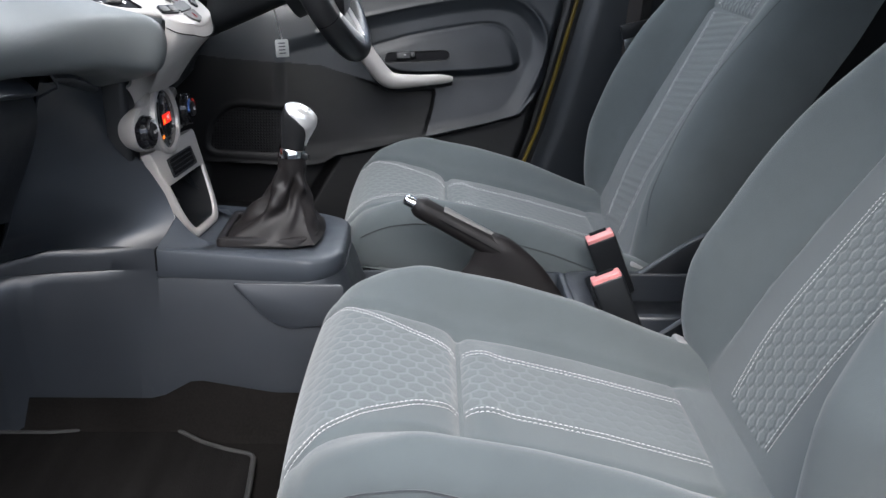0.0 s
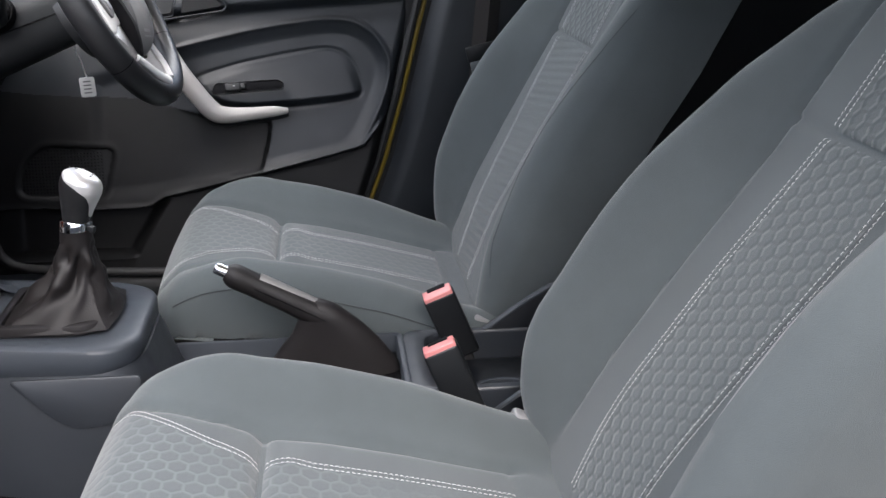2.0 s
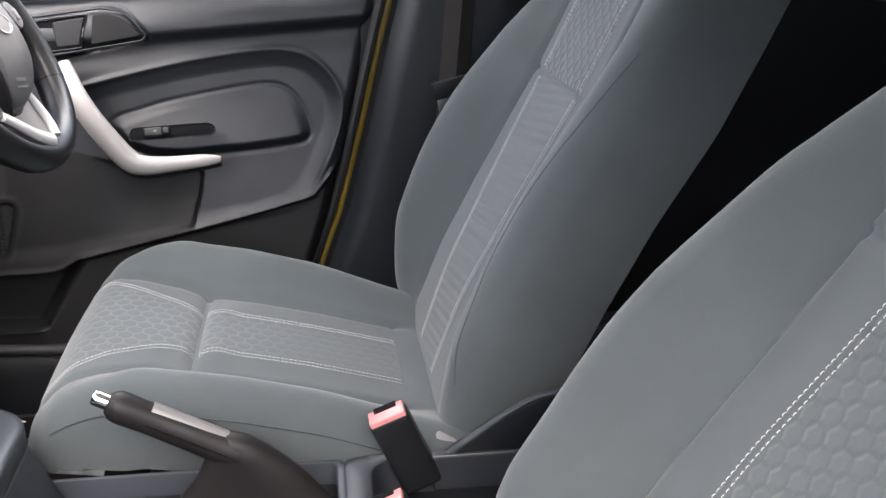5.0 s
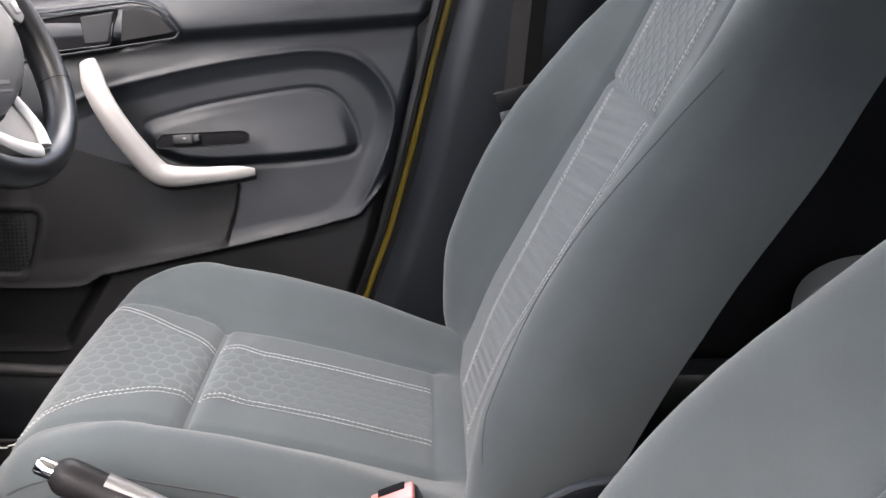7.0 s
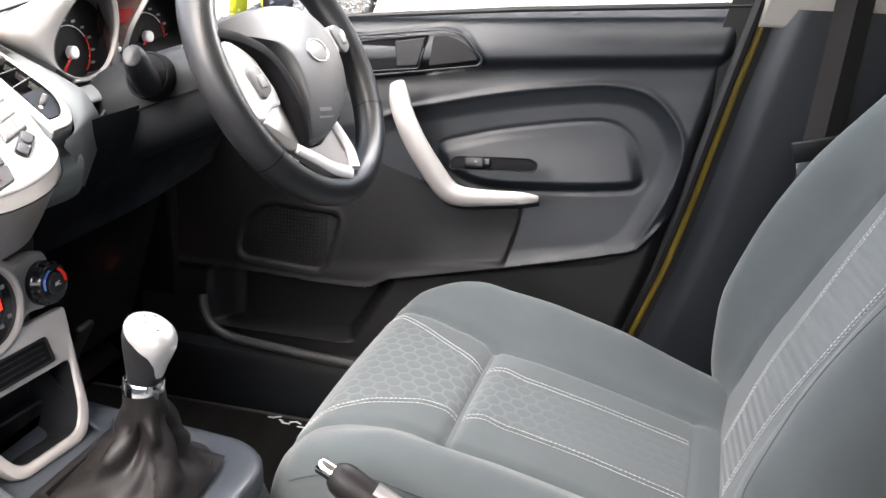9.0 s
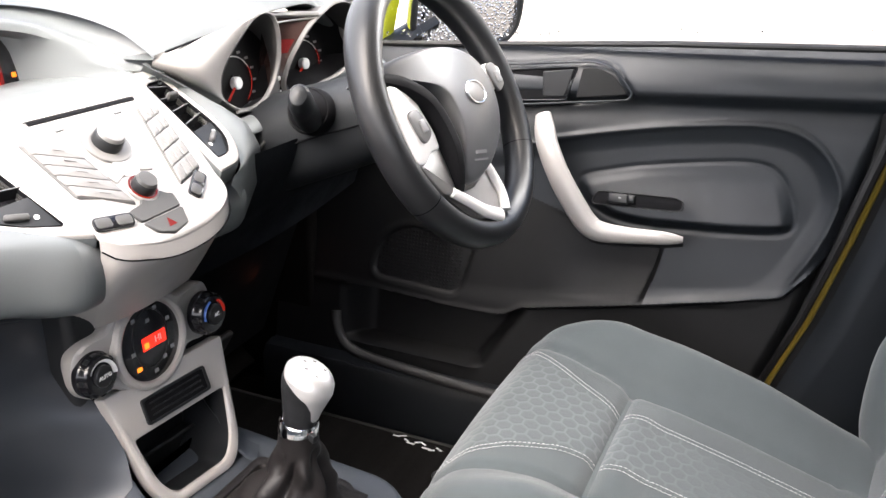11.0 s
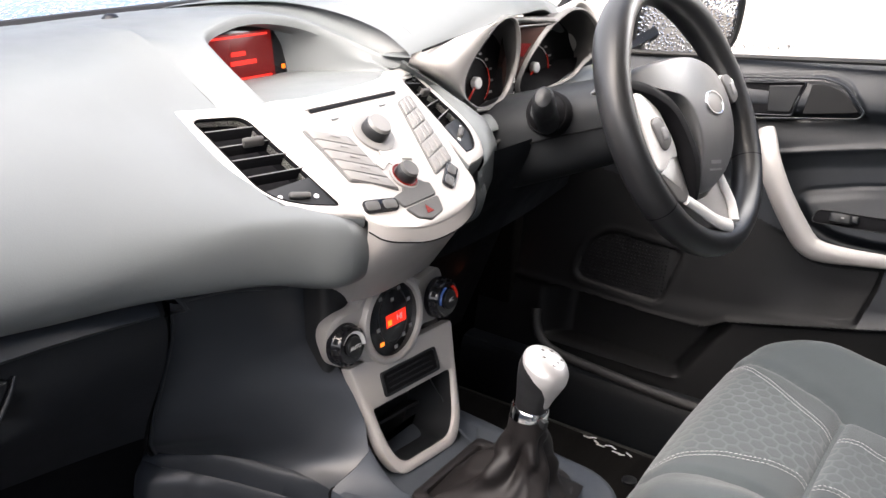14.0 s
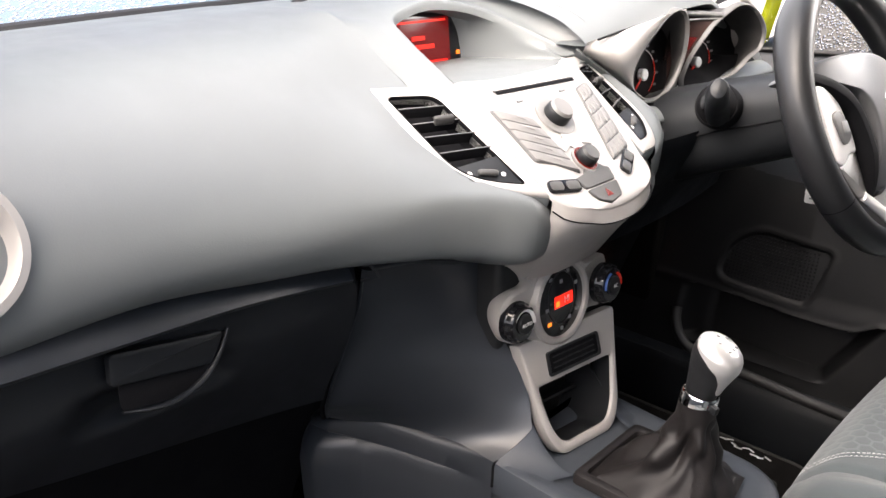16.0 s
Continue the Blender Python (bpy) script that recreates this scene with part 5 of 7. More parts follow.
seam_path = [(-0.390, -0.238, 0.560), (-0.387, -0.231, 0.550), (-0.388, -0.2255, 0.542)] + [(*along(FAR_EDGE, z), z) for z in np.linspace(0.530, 0.33, 13)]
part("glove_seam", tube([(x + 0.002, y, z) for x, y, z in seam_path], 0.0018, 8), CHEEK, col)
part("glove_gap", tube([(x, y - 0.0045, z) for x, y, z in seam_path[3:]], 0.0022, 6), VOID, col)
part("column_core", rbox((0.20, 0.15, 0.28), at(-0.46, 0, 0.42), 0.01), BLACK, col)

# gear console: upper tray with raised rim, lower body
def plan(xf, xr, w, rr, n=10):
    """Outline with a rounded rear end."""
    pts = [(xf, -w), (xr - rr, -w)]
    pts += [(xr - rr + rr * math.sin(a), -w + rr * (1 - math.cos(a))) for a in np.linspace(0.15, math.pi / 2, n)]
    pts += [(x, -y) for x, y in reversed(pts)]
    return pts
rows = []
for (w, xr, z, zf) in ((0.104, -0.094, 0.266, 0.272), (0.1065, -0.090, 0.272, 0.280), (0.1065, -0.090, 0.2905, 0.3075), (0.1052, -0.0915, 0.2940, 0.3110), (0.101, -0.096, 0.2965, 0.3125), (0.092, -0.106, 0.2975, 0.3105), (0.080, -0.119, 0.298, 0.305), (0.073, -0.126, 0.297, 0.302)):
    rows.append([(x, y, z + (zf - z) * float(np.clip((-0.12 - x) / 0.21, 0, 1))) for x, y in plan(-0.345, xr, w, min(w, 0.055))])
gear_top = capped(grid_bm(rows, closed_v=True))
for sgn in (-1, 1):
    # the deck sweeps up to the foot of the silver frame
    rows = []
    for z in np.linspace(0.3112, 0.348, 12):
        x, y = along(NEAR_EDGE, z)
        rows.append([(x + 0.001 + 0.050 * s_, (y + 0.006 * s_) * -sgn, 0.3055 + (z - 0.3050) * (1 - s_) ** 2.0) for s_ in np.linspace(0, 1, 12)])
    part("deck_rise", grid_bm(rows), CONSOLE, col, "grey-blue deck rising to the silver frame")
part("gear_surround", gear_top, CONSOLE, col, "grey-blue gear lever surround")
rows = []
for (w, xr, z) in ((0.132, 0.0, 0.0), (0.128, -0.02, 0.10), (0.114, -0.066, 0.20), (0.105, -0.084, 0.260), (0.102, -0.088, 0.270)):
    rows.append([(x, y, z) for x, y in plan(-0.36, xr, w, min(w, 0.06))])
part("lower_body", capped(grid_bm(rows, closed_v=True)), CHEEK, col, "dark lower console body")
part("joint_line", tube([(-0.331, -0.1075, 0.282), (-0.331, -0.1075, 0.3075), (-0.3305, -0.106, 0.3115), (-0.327, -0.097, 0.3135), (-0.320, -0.084, 0.3120), (-0.313, -0.072, 0.309)], 0.0014, 6), VOID, col)
part("access_panel", prism(round_poly([(-0.236, 0.268), (-0.085, 0.268), (-0.092, 0.214), (-0.160, 0.206), (-0.186, 0.218), (-0.212, 0.243)], 0.010), 0.003, frame_at((0, -0.1465, 0), (1, 0, 0), (0, 0.155, 1)), 0.0015), CHEEK, col, "removable side panel")
# rear tunnel with hand brake slot, cup holders and tray
def tunnel_part(name, x0, x1, w, z0, z1, bev=0.012, mat=CONSOLE, label=""):
    return part(name, rbox((x1 - x0, 2 * w, z1 - z0), at((x0 + x1) / 2, 0, (z0 + z1) / 2), bev), mat, col, label)
tunnel_part("tunnel_body", -0.10, 0.62, 0.088, 0.0, 0.172, 0.02, DASH_LOW, "dark tunnel body")
def slot(x0, x1, y0, y1, r, n):
    p = round_poly([(x0, y0), (x1, y0), (x1, y1), (x0, y1)], r, n)
    return p
so = slot(-0.10, 0.235, -0.090, 0.090, 0.012, 6)
si = slot(-0.094, 0.224, -0.084, 0.084, 0.010, 6)
part("tunnel_rim", ring_prism(so, si, 0.042, at(0, 0, 0.170), 0.004), CONSOLE, col)
part("tunnel_plate", rbox((0.32, 0.166, 0.02), at(0.065, 0, 0.176), 0.004), DASH_LOW, col, "sunken tray round the hand brake")
part("brake_slot", rbox((0.20, 0.064, 0.006), at(0.15, 0.02, 0.1865), 0.002), VOID, col, "dark hand brake slot")
to = slot(0.232, 0.62, -0.090, 0.090, 0.02, 6)
ti = slot(0.262, 0.59, -0.076, 0.076, 0.03, 6)
part("tray_rim", ring_prism(to, ti, 0.044, at(0, 0, 0.170), 0.005), CHEEK, col, "deep storage tray rim")
part("tray_floor", rbox((0.34, 0.16, 0.01), at(0.43, 0, 0.160), 0.002), BLACK, col)
part("cup_ring", ring_prism([(0.05 * math.cos(a), 0.04 * math.sin(a)) for a in np.linspace(0, 2 * math.pi, 32, False)], [(0.043 * math.cos(a), 0.034 * math.sin(a)) for a in np.linspace(0, 2 * math.pi, 32, False)], 0.006, at(0.36, -0.035, 0.172), 0.002), CONSOLE, col, "cup holder ring")
part("socket_flap", rbox((0.030, 0.004, 0.022), pose(-0.060, -0.062, 0.204, 20, 0, 30), 0.002), BLACK, col)

# ---- gear lever ----
gear = thing("gear_lever", (-0.18, -0.01, 0.305), "black leather gear lever boot with silver-topped knob", "gear lever")
base_c, top_c = Vector((-0.190, 0.0, 0.304)), Vector((-0.163, -0.010, 0.414))
rows = []
for k in range(40):
    f = k / 39
    c = base_c.lerp(top_c, f) + Vector((0.006 * math.sin(f * 3.1), 0, 0))
    half = 0.050 * (1 - f) ** 2.1 + 0.0185
    sq = 0.62 * (1 - f) ** 1.5
    row = []
    for i in range(96):
        a = 2 * math.pi * i / 96
        cr, sr = math.cos(a), math.sin(a)
        m_ = max(abs(cr), abs(sr))
        rad = half * ((1 - sq) + sq / m_)
        fold = 0.0052 * math.sin(4 * a + 5 * f + 0.8) + 0.0042 * math.sin(7 * a - 8 * f) + 0.0026 * math.sin(3 * a + 15 * f) - 0.004 * abs(math.sin(2.5 * a - 4 * f))
        rad += fold * math.sin(min(f * 1.15, 1) * math.pi) ** 0.8
        sag = -0.004 * math.sin(5 * a + 6 * f) * math.sin(f * math.pi)
        row.append(tuple(c + Vector((cr * rad * 1.0, sr * rad * 1.02, sag))))
    rows.append(row)
part("boot", grid_bm(rows, closed_v=True), LEATHERETTE, gear, "creased black leatherette boot")
bo = round_poly([(-0.262, -0.066), (-0.150, -0.068), (-0.127, -0.04), (-0.127, 0.04), (-0.150, 0.068), (-0.262, 0.066)], [0.008, 0.02, 0.02, 0.02, 0.02, 0.008])
bi = [((x + 0.193) * 0.84 - 0.193, y * 0.80) for x, y in bo]
part("boot_frame", ring_prism(bo, bi, 0.012, at(0, 0, 0.301), 0.005), LEATHERETTE, gear, "padded boot frame")
axis = (Vector((-0.150, -0.010, 0.500)) - top_c).normalized()
gm_ = frame_at(top_c, Vector((1, 0, -axis.x / axis.z)), Vector((0, 1, 0)))
part("collar", lathe([(0.0165, -0.004), (0.0185, -0.002), (0.0185, 0.010), (0.017, 0.012)], gm_, 32), CHROME, gear, "chrome collar ring")
part("collar_gap", rbox((0.014, 0.006, 0.008), gm_ @ at(0.0165, -0.006, 0.004) @ pose(0, 0, 0, 0, 0, -20), 0.001), BLACK, gear)
# knob: black leather below, silver cap on top and behind
def knob_point(s, a, grow=0.0):
    rx = float(np.interp(s, [0, 0.12, 0.3, 0.5, 0.68, 0.8, 0.88, 0.94, 0.98, 1.0], [0.0172, 0.0180, 0.0204, 0.0238, 0.0262, 0.0254, 0.0224, 0.0172, 0.0098, 0.0])) * 0.90 + grow * (s < 0.99)
    ry = rx * 0.90
    z = 0.010 + 0.061 * s + (grow if s > 0.8 else 0)
    return gm_ @ Vector((rx * math.cos(a) + 0.007 * s * s, ry * math.sin(a), z - 0.008 * math.cos(a) * s * rx / 0.027))


part("knob", grid_bm([[tuple(knob_point(s, a)) for a in np.linspace(0, 2 * math.pi, 48, False)] for s in np.linspace(0, 1, 40)], closed_v=True), LEATHER, gear, "black leather knob")
rows = []
for a in np.linspace(-math.pi, math.pi, 61):
    low = float(line_at(abs(a + 0.08), [(0, 0.14), (0.40, 0.16), (0.62, 0.40), (1.0, 0.62), (1.6, 0.74), (3.3, 0.90)]))
    rows.append([tuple(knob_point(s, a, 0.0012)) for s in np.linspace(low, 1.0, 20)])
part("knob_cap", solid(grid_bm(rows), 0.0010), SATIN, gear, "satin silver knob cap")
for dx_, dy_ in ((-0.006, -0.007), (-0.006, 0.0), (-0.006, 0.007), (0.005, -0.007), (0.005, 0.0), (0.005, 0.007)):
    r_ = math.hypot(dx_ + 0.004, dy_)
    s_ = float(np.interp(r_, [0.0, 0.0100, 0.0175, 0.0230], [1.0, 0.98, 0.94, 0.88]))
    q = knob_point(min(s_, 0.985), math.atan2(dy_, dx_ + 0.004), 0.0016)
    mk = gm_.copy()
    mk.translation = q
    part("gear_mark", rbox((0.003, 0.0016, 0.0008), mk, 0), SILVER_KEY, gear, "small grey gear mark")

# ---- hand brake ----
brake = thing("hand_brake", (0.13, 0.02, 0.20), "dark hand brake lever with chrome button", "hand brake")
ba, bb = Vector((0.004, 0.021, 0.339)), Vector((0.125, 0.019, 0.273))
pts = [ba.lerp(bb, f) for f in np.linspace(0, 1.12, 26)]
rad = list(np.interp(np.linspace(0, 1.12, 26), [0, 0.03, 0.1, 0.3, 0.7, 1, 1.12], [0.010, 0.0145, 0.0165, 0.0155, 0.0165, 0.018, 0.013]))
part("grip", tube(pts, rad, 18, 1.0), LEATHERETTE, brake, "dark moulded grip")
rows = []
for z in np.linspace(0.192, 0.297, 26):
    xa = float(line_at(z, [(0.19, 0.040), (0.205, 0.050), (0.23, 0.067), (0.25, 0.083), (0.27, 0.092), (0.285, 0.098), (0.297, 0.108)]))
    xb = float(line_at(z, [(0.19, 0.229), (0.21, 0.218), (0.24, 0.196), (0.26, 0.177), (0.28, 0.154), (0.290, 0.140), (0.297, 0.122)]))
    wy = float(line_at(z, [(0.19, 0.026), (0.24, 0.021), (0.275, 0.0175), (0.290, 0.013), (0.297, 0.006)]))
    rows.append([((xa + xb) / 2 + (xb - xa) / 2 * math.cos(a), 0.019 + wy * math.sin(a), z) for a in np.linspace(0, 2 * math.pi, 32, False)])
part("lever_cover", capped(grid_bm(rows, closed_v=True)), LEATHERETTE, brake, "dark lever cover")
part("cover_seam", tube([ba.lerp(bb, f) + Vector((0, -0.0176, 0.002)) for f in np.linspace(0.30, 1.02, 12)], 0.0007, 5), VOID, brake)
up = (ba - bb).normalized()
part("button", lathe([(0.0, 0.016), (0.006, 0.0155), (0.008, 0.013), (0.008, -0.01)], frame_at(ba, Vector((0, 1, 0)), up.cross(Vector((0, 1, 0)))) if (Vector((0, 1, 0)).cross(up.cross(Vector((0, 1, 0))))).dot(up) > 0 else frame_at(ba, up.cross(Vector((0, 1, 0))), Vector((0, 1, 0))), 20), CHROME, brake, "chrome release button")
pi = [ba.lerp(bb, f) + Vector((0.006, 0, 0.0115)) for f in np.linspace(0.30, 0.98, 14)]
part("grip_inlay", tube(pi, 0.0085, 10, 0.6), SILVER_KEY, brake, "greyish inlay strip")

# ---- belt buckles ----
def buckle(x, y, z, lean_x, lean_y):
    root = thing("seat_belt_buckle", (x + 0.03, y, 0.19), "black seat belt buckle with red release button", "seat belt buckle", "belt buckles")
    m = frame_at((x, y, z), (1, 0, 0.42), (0.0, 1, 0.0)) @ pose(0, 0, 0, lean_y, 0, 0)
    part("stalk", rbox((0.045, 0.027, 0.106), m @ at(0.0, 0, -0.0545), 0.005), BLACK, root)
    part("release_button", rbox((0.041, 0.022, 0.012), m @ at(0.0, -0.0015, -0.0035), 0.002), RED, root, "red release button")
    part("button_slot", rbox((0.026, 0.009, 0.003), m @ at(0.0, 0.0065, 0.0022), 0.0008), VOID, root)
    part("buckle_base", rbox((0.020, 0.016, 0.08), m @ at(0.0, 0, -0.14), 0.004), RUBBER, root)
    return root


buckle(0.280, 0.068, 0.279, 0, 6)
buckle(0.264, -0.082, 0.272, 0, -4)


# ---- audio console: silver plate between the two vents ----
SLAT_EDGE = surface("slat_edge_grey", (0.085, 0.085, 0.088), 0.4, vary=0.05, grain_strength=0.0)
audio = thing("audio_console", (-0.36, 0.005, 0.56), "silver audio console with air vents, knobs and keys", "audio console")
CY = 0.005
am = frame_at((-0.340, CY, 0.6435), (0, 1, 0), (-0.80, 0, 0.60))     # x to the driver, y up the slope, z out


def plate_z(u, w):
    """The plate bows: its wings fall away to the sides and its foot rolls under."""
    d = np.maximum(np.abs(u) - 0.06, 0)
    return -np.where(u > 0, 0.30, 0.6) * d ** 1.3 * (1 + 5.8 * np.maximum(w, 0)) - 1.3 * np.maximum(-0.080 - w, 0) ** 1.3


def on_plate(u, w, up=0.0):
    return am @ Vector((u, w, float(plate_z(np.array(u), np.array(w))) + up))


def plate_frame(u, w, up=0.0, spin=0.0):
    e = 0.002
    o = on_plate(u, w, up)
    return frame_at(o, on_plate(u + e, w, up) - o, on_plate(u, w + e, up) - o) @ pose(0, 0, 0, 0, 0, spin)


WING = [(-0.156, 0.138), (-0.0965, 0.0945), (-0.0905, -0.053), (-0.138, -0.020), (-0.156, -0.002), (-0.159, 0.030)]
WING_R = [(0.160, 0.106), (0.096, 0.094), (0.090, -0.046), (0.132, -0.041), (0.157, -0.016), (0.167, 0.018)]
VENT_R = [(0.148, 0.086), (0.108, 0.078), (0.102, -0.030), (0.128, -0.027), (0.147, -0.008), (0.154, 0.014)]
VENT_HOLE = round_poly(VENT, [0.006, 0.010, 0.004, 0.012, 0.012, 0.012], 5)
WING_EDGE = round_poly(WING, [0.006, 0.002, 0.002, 0.02, 0.02, 0.02], 5)
def foot_w(u):
    """The rounded foot of the plate."""
    return -0.050 - 0.040 * (1 - min(abs(u + 0.008) / 0.0825, 1.0) ** 2.3) ** (1 / 2.3)


MIDDLE = smooth_loop([(-0.094, 0.04), (-0.0965, 0.092), (-0.06, 0.083), (0.0, 0.081), (0.06, 0.083), (0.0965, 0.092), (0.094, 0.04), (0.088, -0.010)], 6, False) + [np.array((-0.008 + 0.0825 * math.cos(a), foot_w(-0.008 + 0.0825 * math.cos(a)))) for a in np.linspace(0, math.pi, 41)] + [np.array((-0.0915, -0.010))]


def plate_patch(poly, up, inset=0.0, thick=0.004, n=6):
    """A thin piece that follows the plate inside an outline."""
    q = np.array(poly, float)
    c = q.mean(0)
    rows = []
    for s in np.linspace(1, 0.02, n):
        rows.append([tuple(on_plate(*(c + (p - c) * s), up)) for p in q])
    rim = [tuple(on_plate(*p, up - thick)) for p in q]
    mid = [tuple(on_plate(*(c + (p - c) * 1.0), up - thick * 0.3)) for p in q]
    inner = [tuple(on_plate(*(c + (p - c) * (1 - 0.0012 / max(np.linalg.norm(p - c), 0.003))), up)) for p in q]
    bm = grid_bm([rim, mid, inner] + rows[1:], closed_v=True)
    return capped(bm)


plate = part("console_plate", plate_patch(MIDDLE, 0.0, thick=0.004, n=14), SILVER, audio, "silver painted console plate")
for sgn in (-1, 1):
    o, h = (np.array(WING_EDGE), np.array(VENT_HOLE)) if sgn < 0 else (np.array(round_poly(WING_R, [0.012, 0.002, 0.002, 0.02, 0.02, 0.02], 5)), np.array(round_poly(VENT_R, [0.006, 0.010, 0.004, 0.012, 0.012, 0.012], 5)))
    rows = []
    for f, up in ((0.0, -0.010), (0.0, -0.002), (0.06, -0.0005), (0.18, 0.0), (0.4, 0.0003), (0.7, 0.0003), (0.9, -0.0004), (0.98, -0.002), (1.0, -0.005), (1.0, -0.012)):
        rows.append([tuple(on_plate(*(p + (q - p) * f), up)) for p, q in zip(o, h)])
    part("vent_bezel", grid_bm(rows, closed_v=True), SILVER, audio, "silver vent bezel")
    c = o.mean(0)
    out = [(p - c) / np.linalg.norm(p - c) for p in o]
    rows = [[tuple(on_plate(*(p + d * g_), up)) for p, d in zip(o, out)] for g_, up in ((-0.003, -0.006), (0.0004, -0.0036), (0.002, -0.0050), (0.004, -0.010), (0.005, -0.016), (0.005, -0.024))]
    part("vent_surround", grid_bm(rows, closed_v=True), DASH, audio, "dark pad lip round the air vent")

for sgn in (-1, 1):
    side = -sgn
    hole = VENT_HOLE if sgn < 0 else round_poly(VENT_R, [0.006, 0.010, 0.004, 0.012, 0.012, 0.012], 5)
    vent = part("air_vent", plate_patch(hole, -0.020, thick=0.01), VOID, audio, "black air vent with slats")
    q = np.array(hole)
    wall_rows = [[tuple(on_plate(*p, z)) for p in q] for z in (0.0, -0.010, -0.022)]
    part("vent_wall", grid_bm(wall_rows, closed_v=True), VOID, vent)
    lowbar = [(side * u, w) for u, w in ((-0.154, 0.019), (-0.103, 0.008), (-0.1005, -0.031), (-0.128, -0.0285), (-0.1485, -0.009))]
    part("vent_control", plate_patch(round_poly(lowbar, 0.004, 3), -0.003, thick=0.006), BLACK, vent, "vent control strip")
    part("thumb_wheel", rbox((0.020, 0.006, 0.006), plate_frame(side * -0.127, -0.004, -0.001, side * -30), 0.0025), KEY_DARK, vent, "grey thumb wheel")
    for du in (-0.014, 0.013):
        part("vent_mark", lathe([(0.0, 0.0008), (0.0022, 0.0006), (0.0024, 0.0)], plate_frame(side * (-0.127 + du), -0.004 - du * 0.58, -0.0025), 12), PALE, vent)
    fl, fr = (0.16, 0.37, 0.55, 0.77), (0.11, 0.27, 0.43, 0.60)
    for k in range(4):
        ul, wl = -0.144 - 0.009 * fl[k], (0.1125 if sgn < 0 else 0.086) - (0.0985 if sgn < 0 else 0.072) * fl[k]
        ur, wr = -0.106 + 0.004 * fr[k], 0.086 - 0.116 * fr[k]
        a, b = on_plate(side * ul, wl, -0.007), on_plate(side * ur, wr, -0.007)
        m = frame_at((a + b) / 2, b - a, am.to_3x3() @ Vector((0, 0.25, 1)))
        part("slat", rbox(((b - a).length, 0.011, 0.0016), m, 0.0006), VOID, vent)
        part("slat_edge", rbox(((b - a).length, 0.0006, 0.0014), m @ at(0, 0.0056, 0), 0.0003), SLAT_EDGE, vent, "pale front edge of the slat")
        if k == 1:
            part("slat_tab", rbox((0.020, 0.010, 0.0055), m @ at(0.006 * side, 0.0065, 0.0), 0.0025), TUBE_IN, vent, "grey slat tab")
# pad that rises beside the driver's vent and rounds off towards the column
edge = [(0.158, 0.108), (0.165, 0.070), (0.170, 0.020), (0.160, -0.018), (0.134, -0.045), (0.104, -0.054), (0.090, -0.062)]
flank = [(-0.424, 0.130, 0.700), (-0.405, 0.172, 0.670), (-0.384, 0.205, 0.645), (-0.364, 0.225, 0.624), (-0.352, 0.229, 0.598), (-0.342, 0.206, 0.568), (-0.335, 0.165, 0.535)]
rows = []
for k in np.linspace(0, 1, 36):
    i = k * 6
    p, q = np.array(on_plate(*[np.interp(i, range(7), [e[c] for e in edge]) for c in (0, 1)], -0.007)), np.array([np.interp(i, range(7), [e[c] for e in flank]) for c in (0, 1, 2)])
    rows.append([tuple(p * (1 - f) + q * f + np.array((0.3, 0.25, 0.7)) * 0.007 * math.sin(math.pi * f)) for f in np.linspace(0, 1, 10)] + [tuple(q + np.array(d)) for d in ((-0.002, 0.004, -0.004), (-0.010, 0.006, -0.012), (-0.030, 0.004, -0.022), (-0.07, 0.0, -0.03))])
rows = [[tuple(v) for v in r] for r in pad_smooth(np.array(rows), 6)]
part("vent_side_pad", grid_bm(rows), DASH, audio, "grey pad beside the driver's air vent")
part("cd_slot", rbox((0.130, 0.0038, 0.001), plate_frame(0.0015, 0.0625, 0.0006, -2), 0.0004), VOID, audio, "dark disc slot")
part("cd_slot_lip", rbox((0.136, 0.0014, 0.0016), plate_frame(0.0015, 0.0655, 0.0006, -2), 0.0005), SILVER, audio)

# round knobs
def knob(u, w, r, h, ring=None, red=False, cap=SILVER_KEY):
    m = plate_frame(u, w, 0.0)
    if ring:
        part("knob_ring", lathe([(ring, 0.0), (ring, 0.0022), (ring - 0.0015, 0.003), (r, 0.0022)], m, 48), KEYCAP, audio)
    k = part("volume_knob", lathe([(r * 1.05, 0.001), (r, 0.003), (r * 0.93, h - 0.003), (r * 0.84, h - 0.0006), (0, h)], m, 40), cap, audio, "round grey knob")
    # side coloured black to carry the grey knob's shading
    part("knob_side_shade", lathe([(r * 1.03, 0.002), (r * 1.06, 0.004), (r * 1.02, h * 0.5), (r * 0.985, h * 0.72), (r * 0.94, h * 0.76)], m, 40), BLACK, k, "glossy knob side, its shading put in as black")
    if red:
        part("knob_glow_ring", lathe([(r * 1.34, 0.0), (r * 1.30, 0.0036), (r * 1.16, 0.0036), (r * 1.1, 0.0)], m, 40), REDMARK, audio, "red lit ring")
    return k


knob(-0.010, 0.022, 0.0135, 0.017, 0.0235)
knob(-0.019, -0.033, 0.0105, 0.015, 0.0155, True, KEY_DARK)
part("round_button", lathe([(0.0125, 0.0), (0.0125, 0.0016), (0.0, 0.002)], plate_frame(-0.013, -0.007, 0.0), 24), SILVER, audio)
for u, w, a in ((-0.030, -0.011, 20), (0.004, -0.011, -20)):
    part("arc_button", rbox((0.018, 0.011, 0.0022), plate_frame(u, w, 0.0006, a), 0.001), SILVER, audio, "small silver key")
for u, w in ((-0.040, 0.050), (0.034, 0.050)):
    part("corner_key", rbox((0.010, 0.0022, 0.0014), plate_frame(u, w, 0.0006, 0), 0.0005), PRINT, audio)

# left bank of bars, right bank of small keys
random.seed(2)
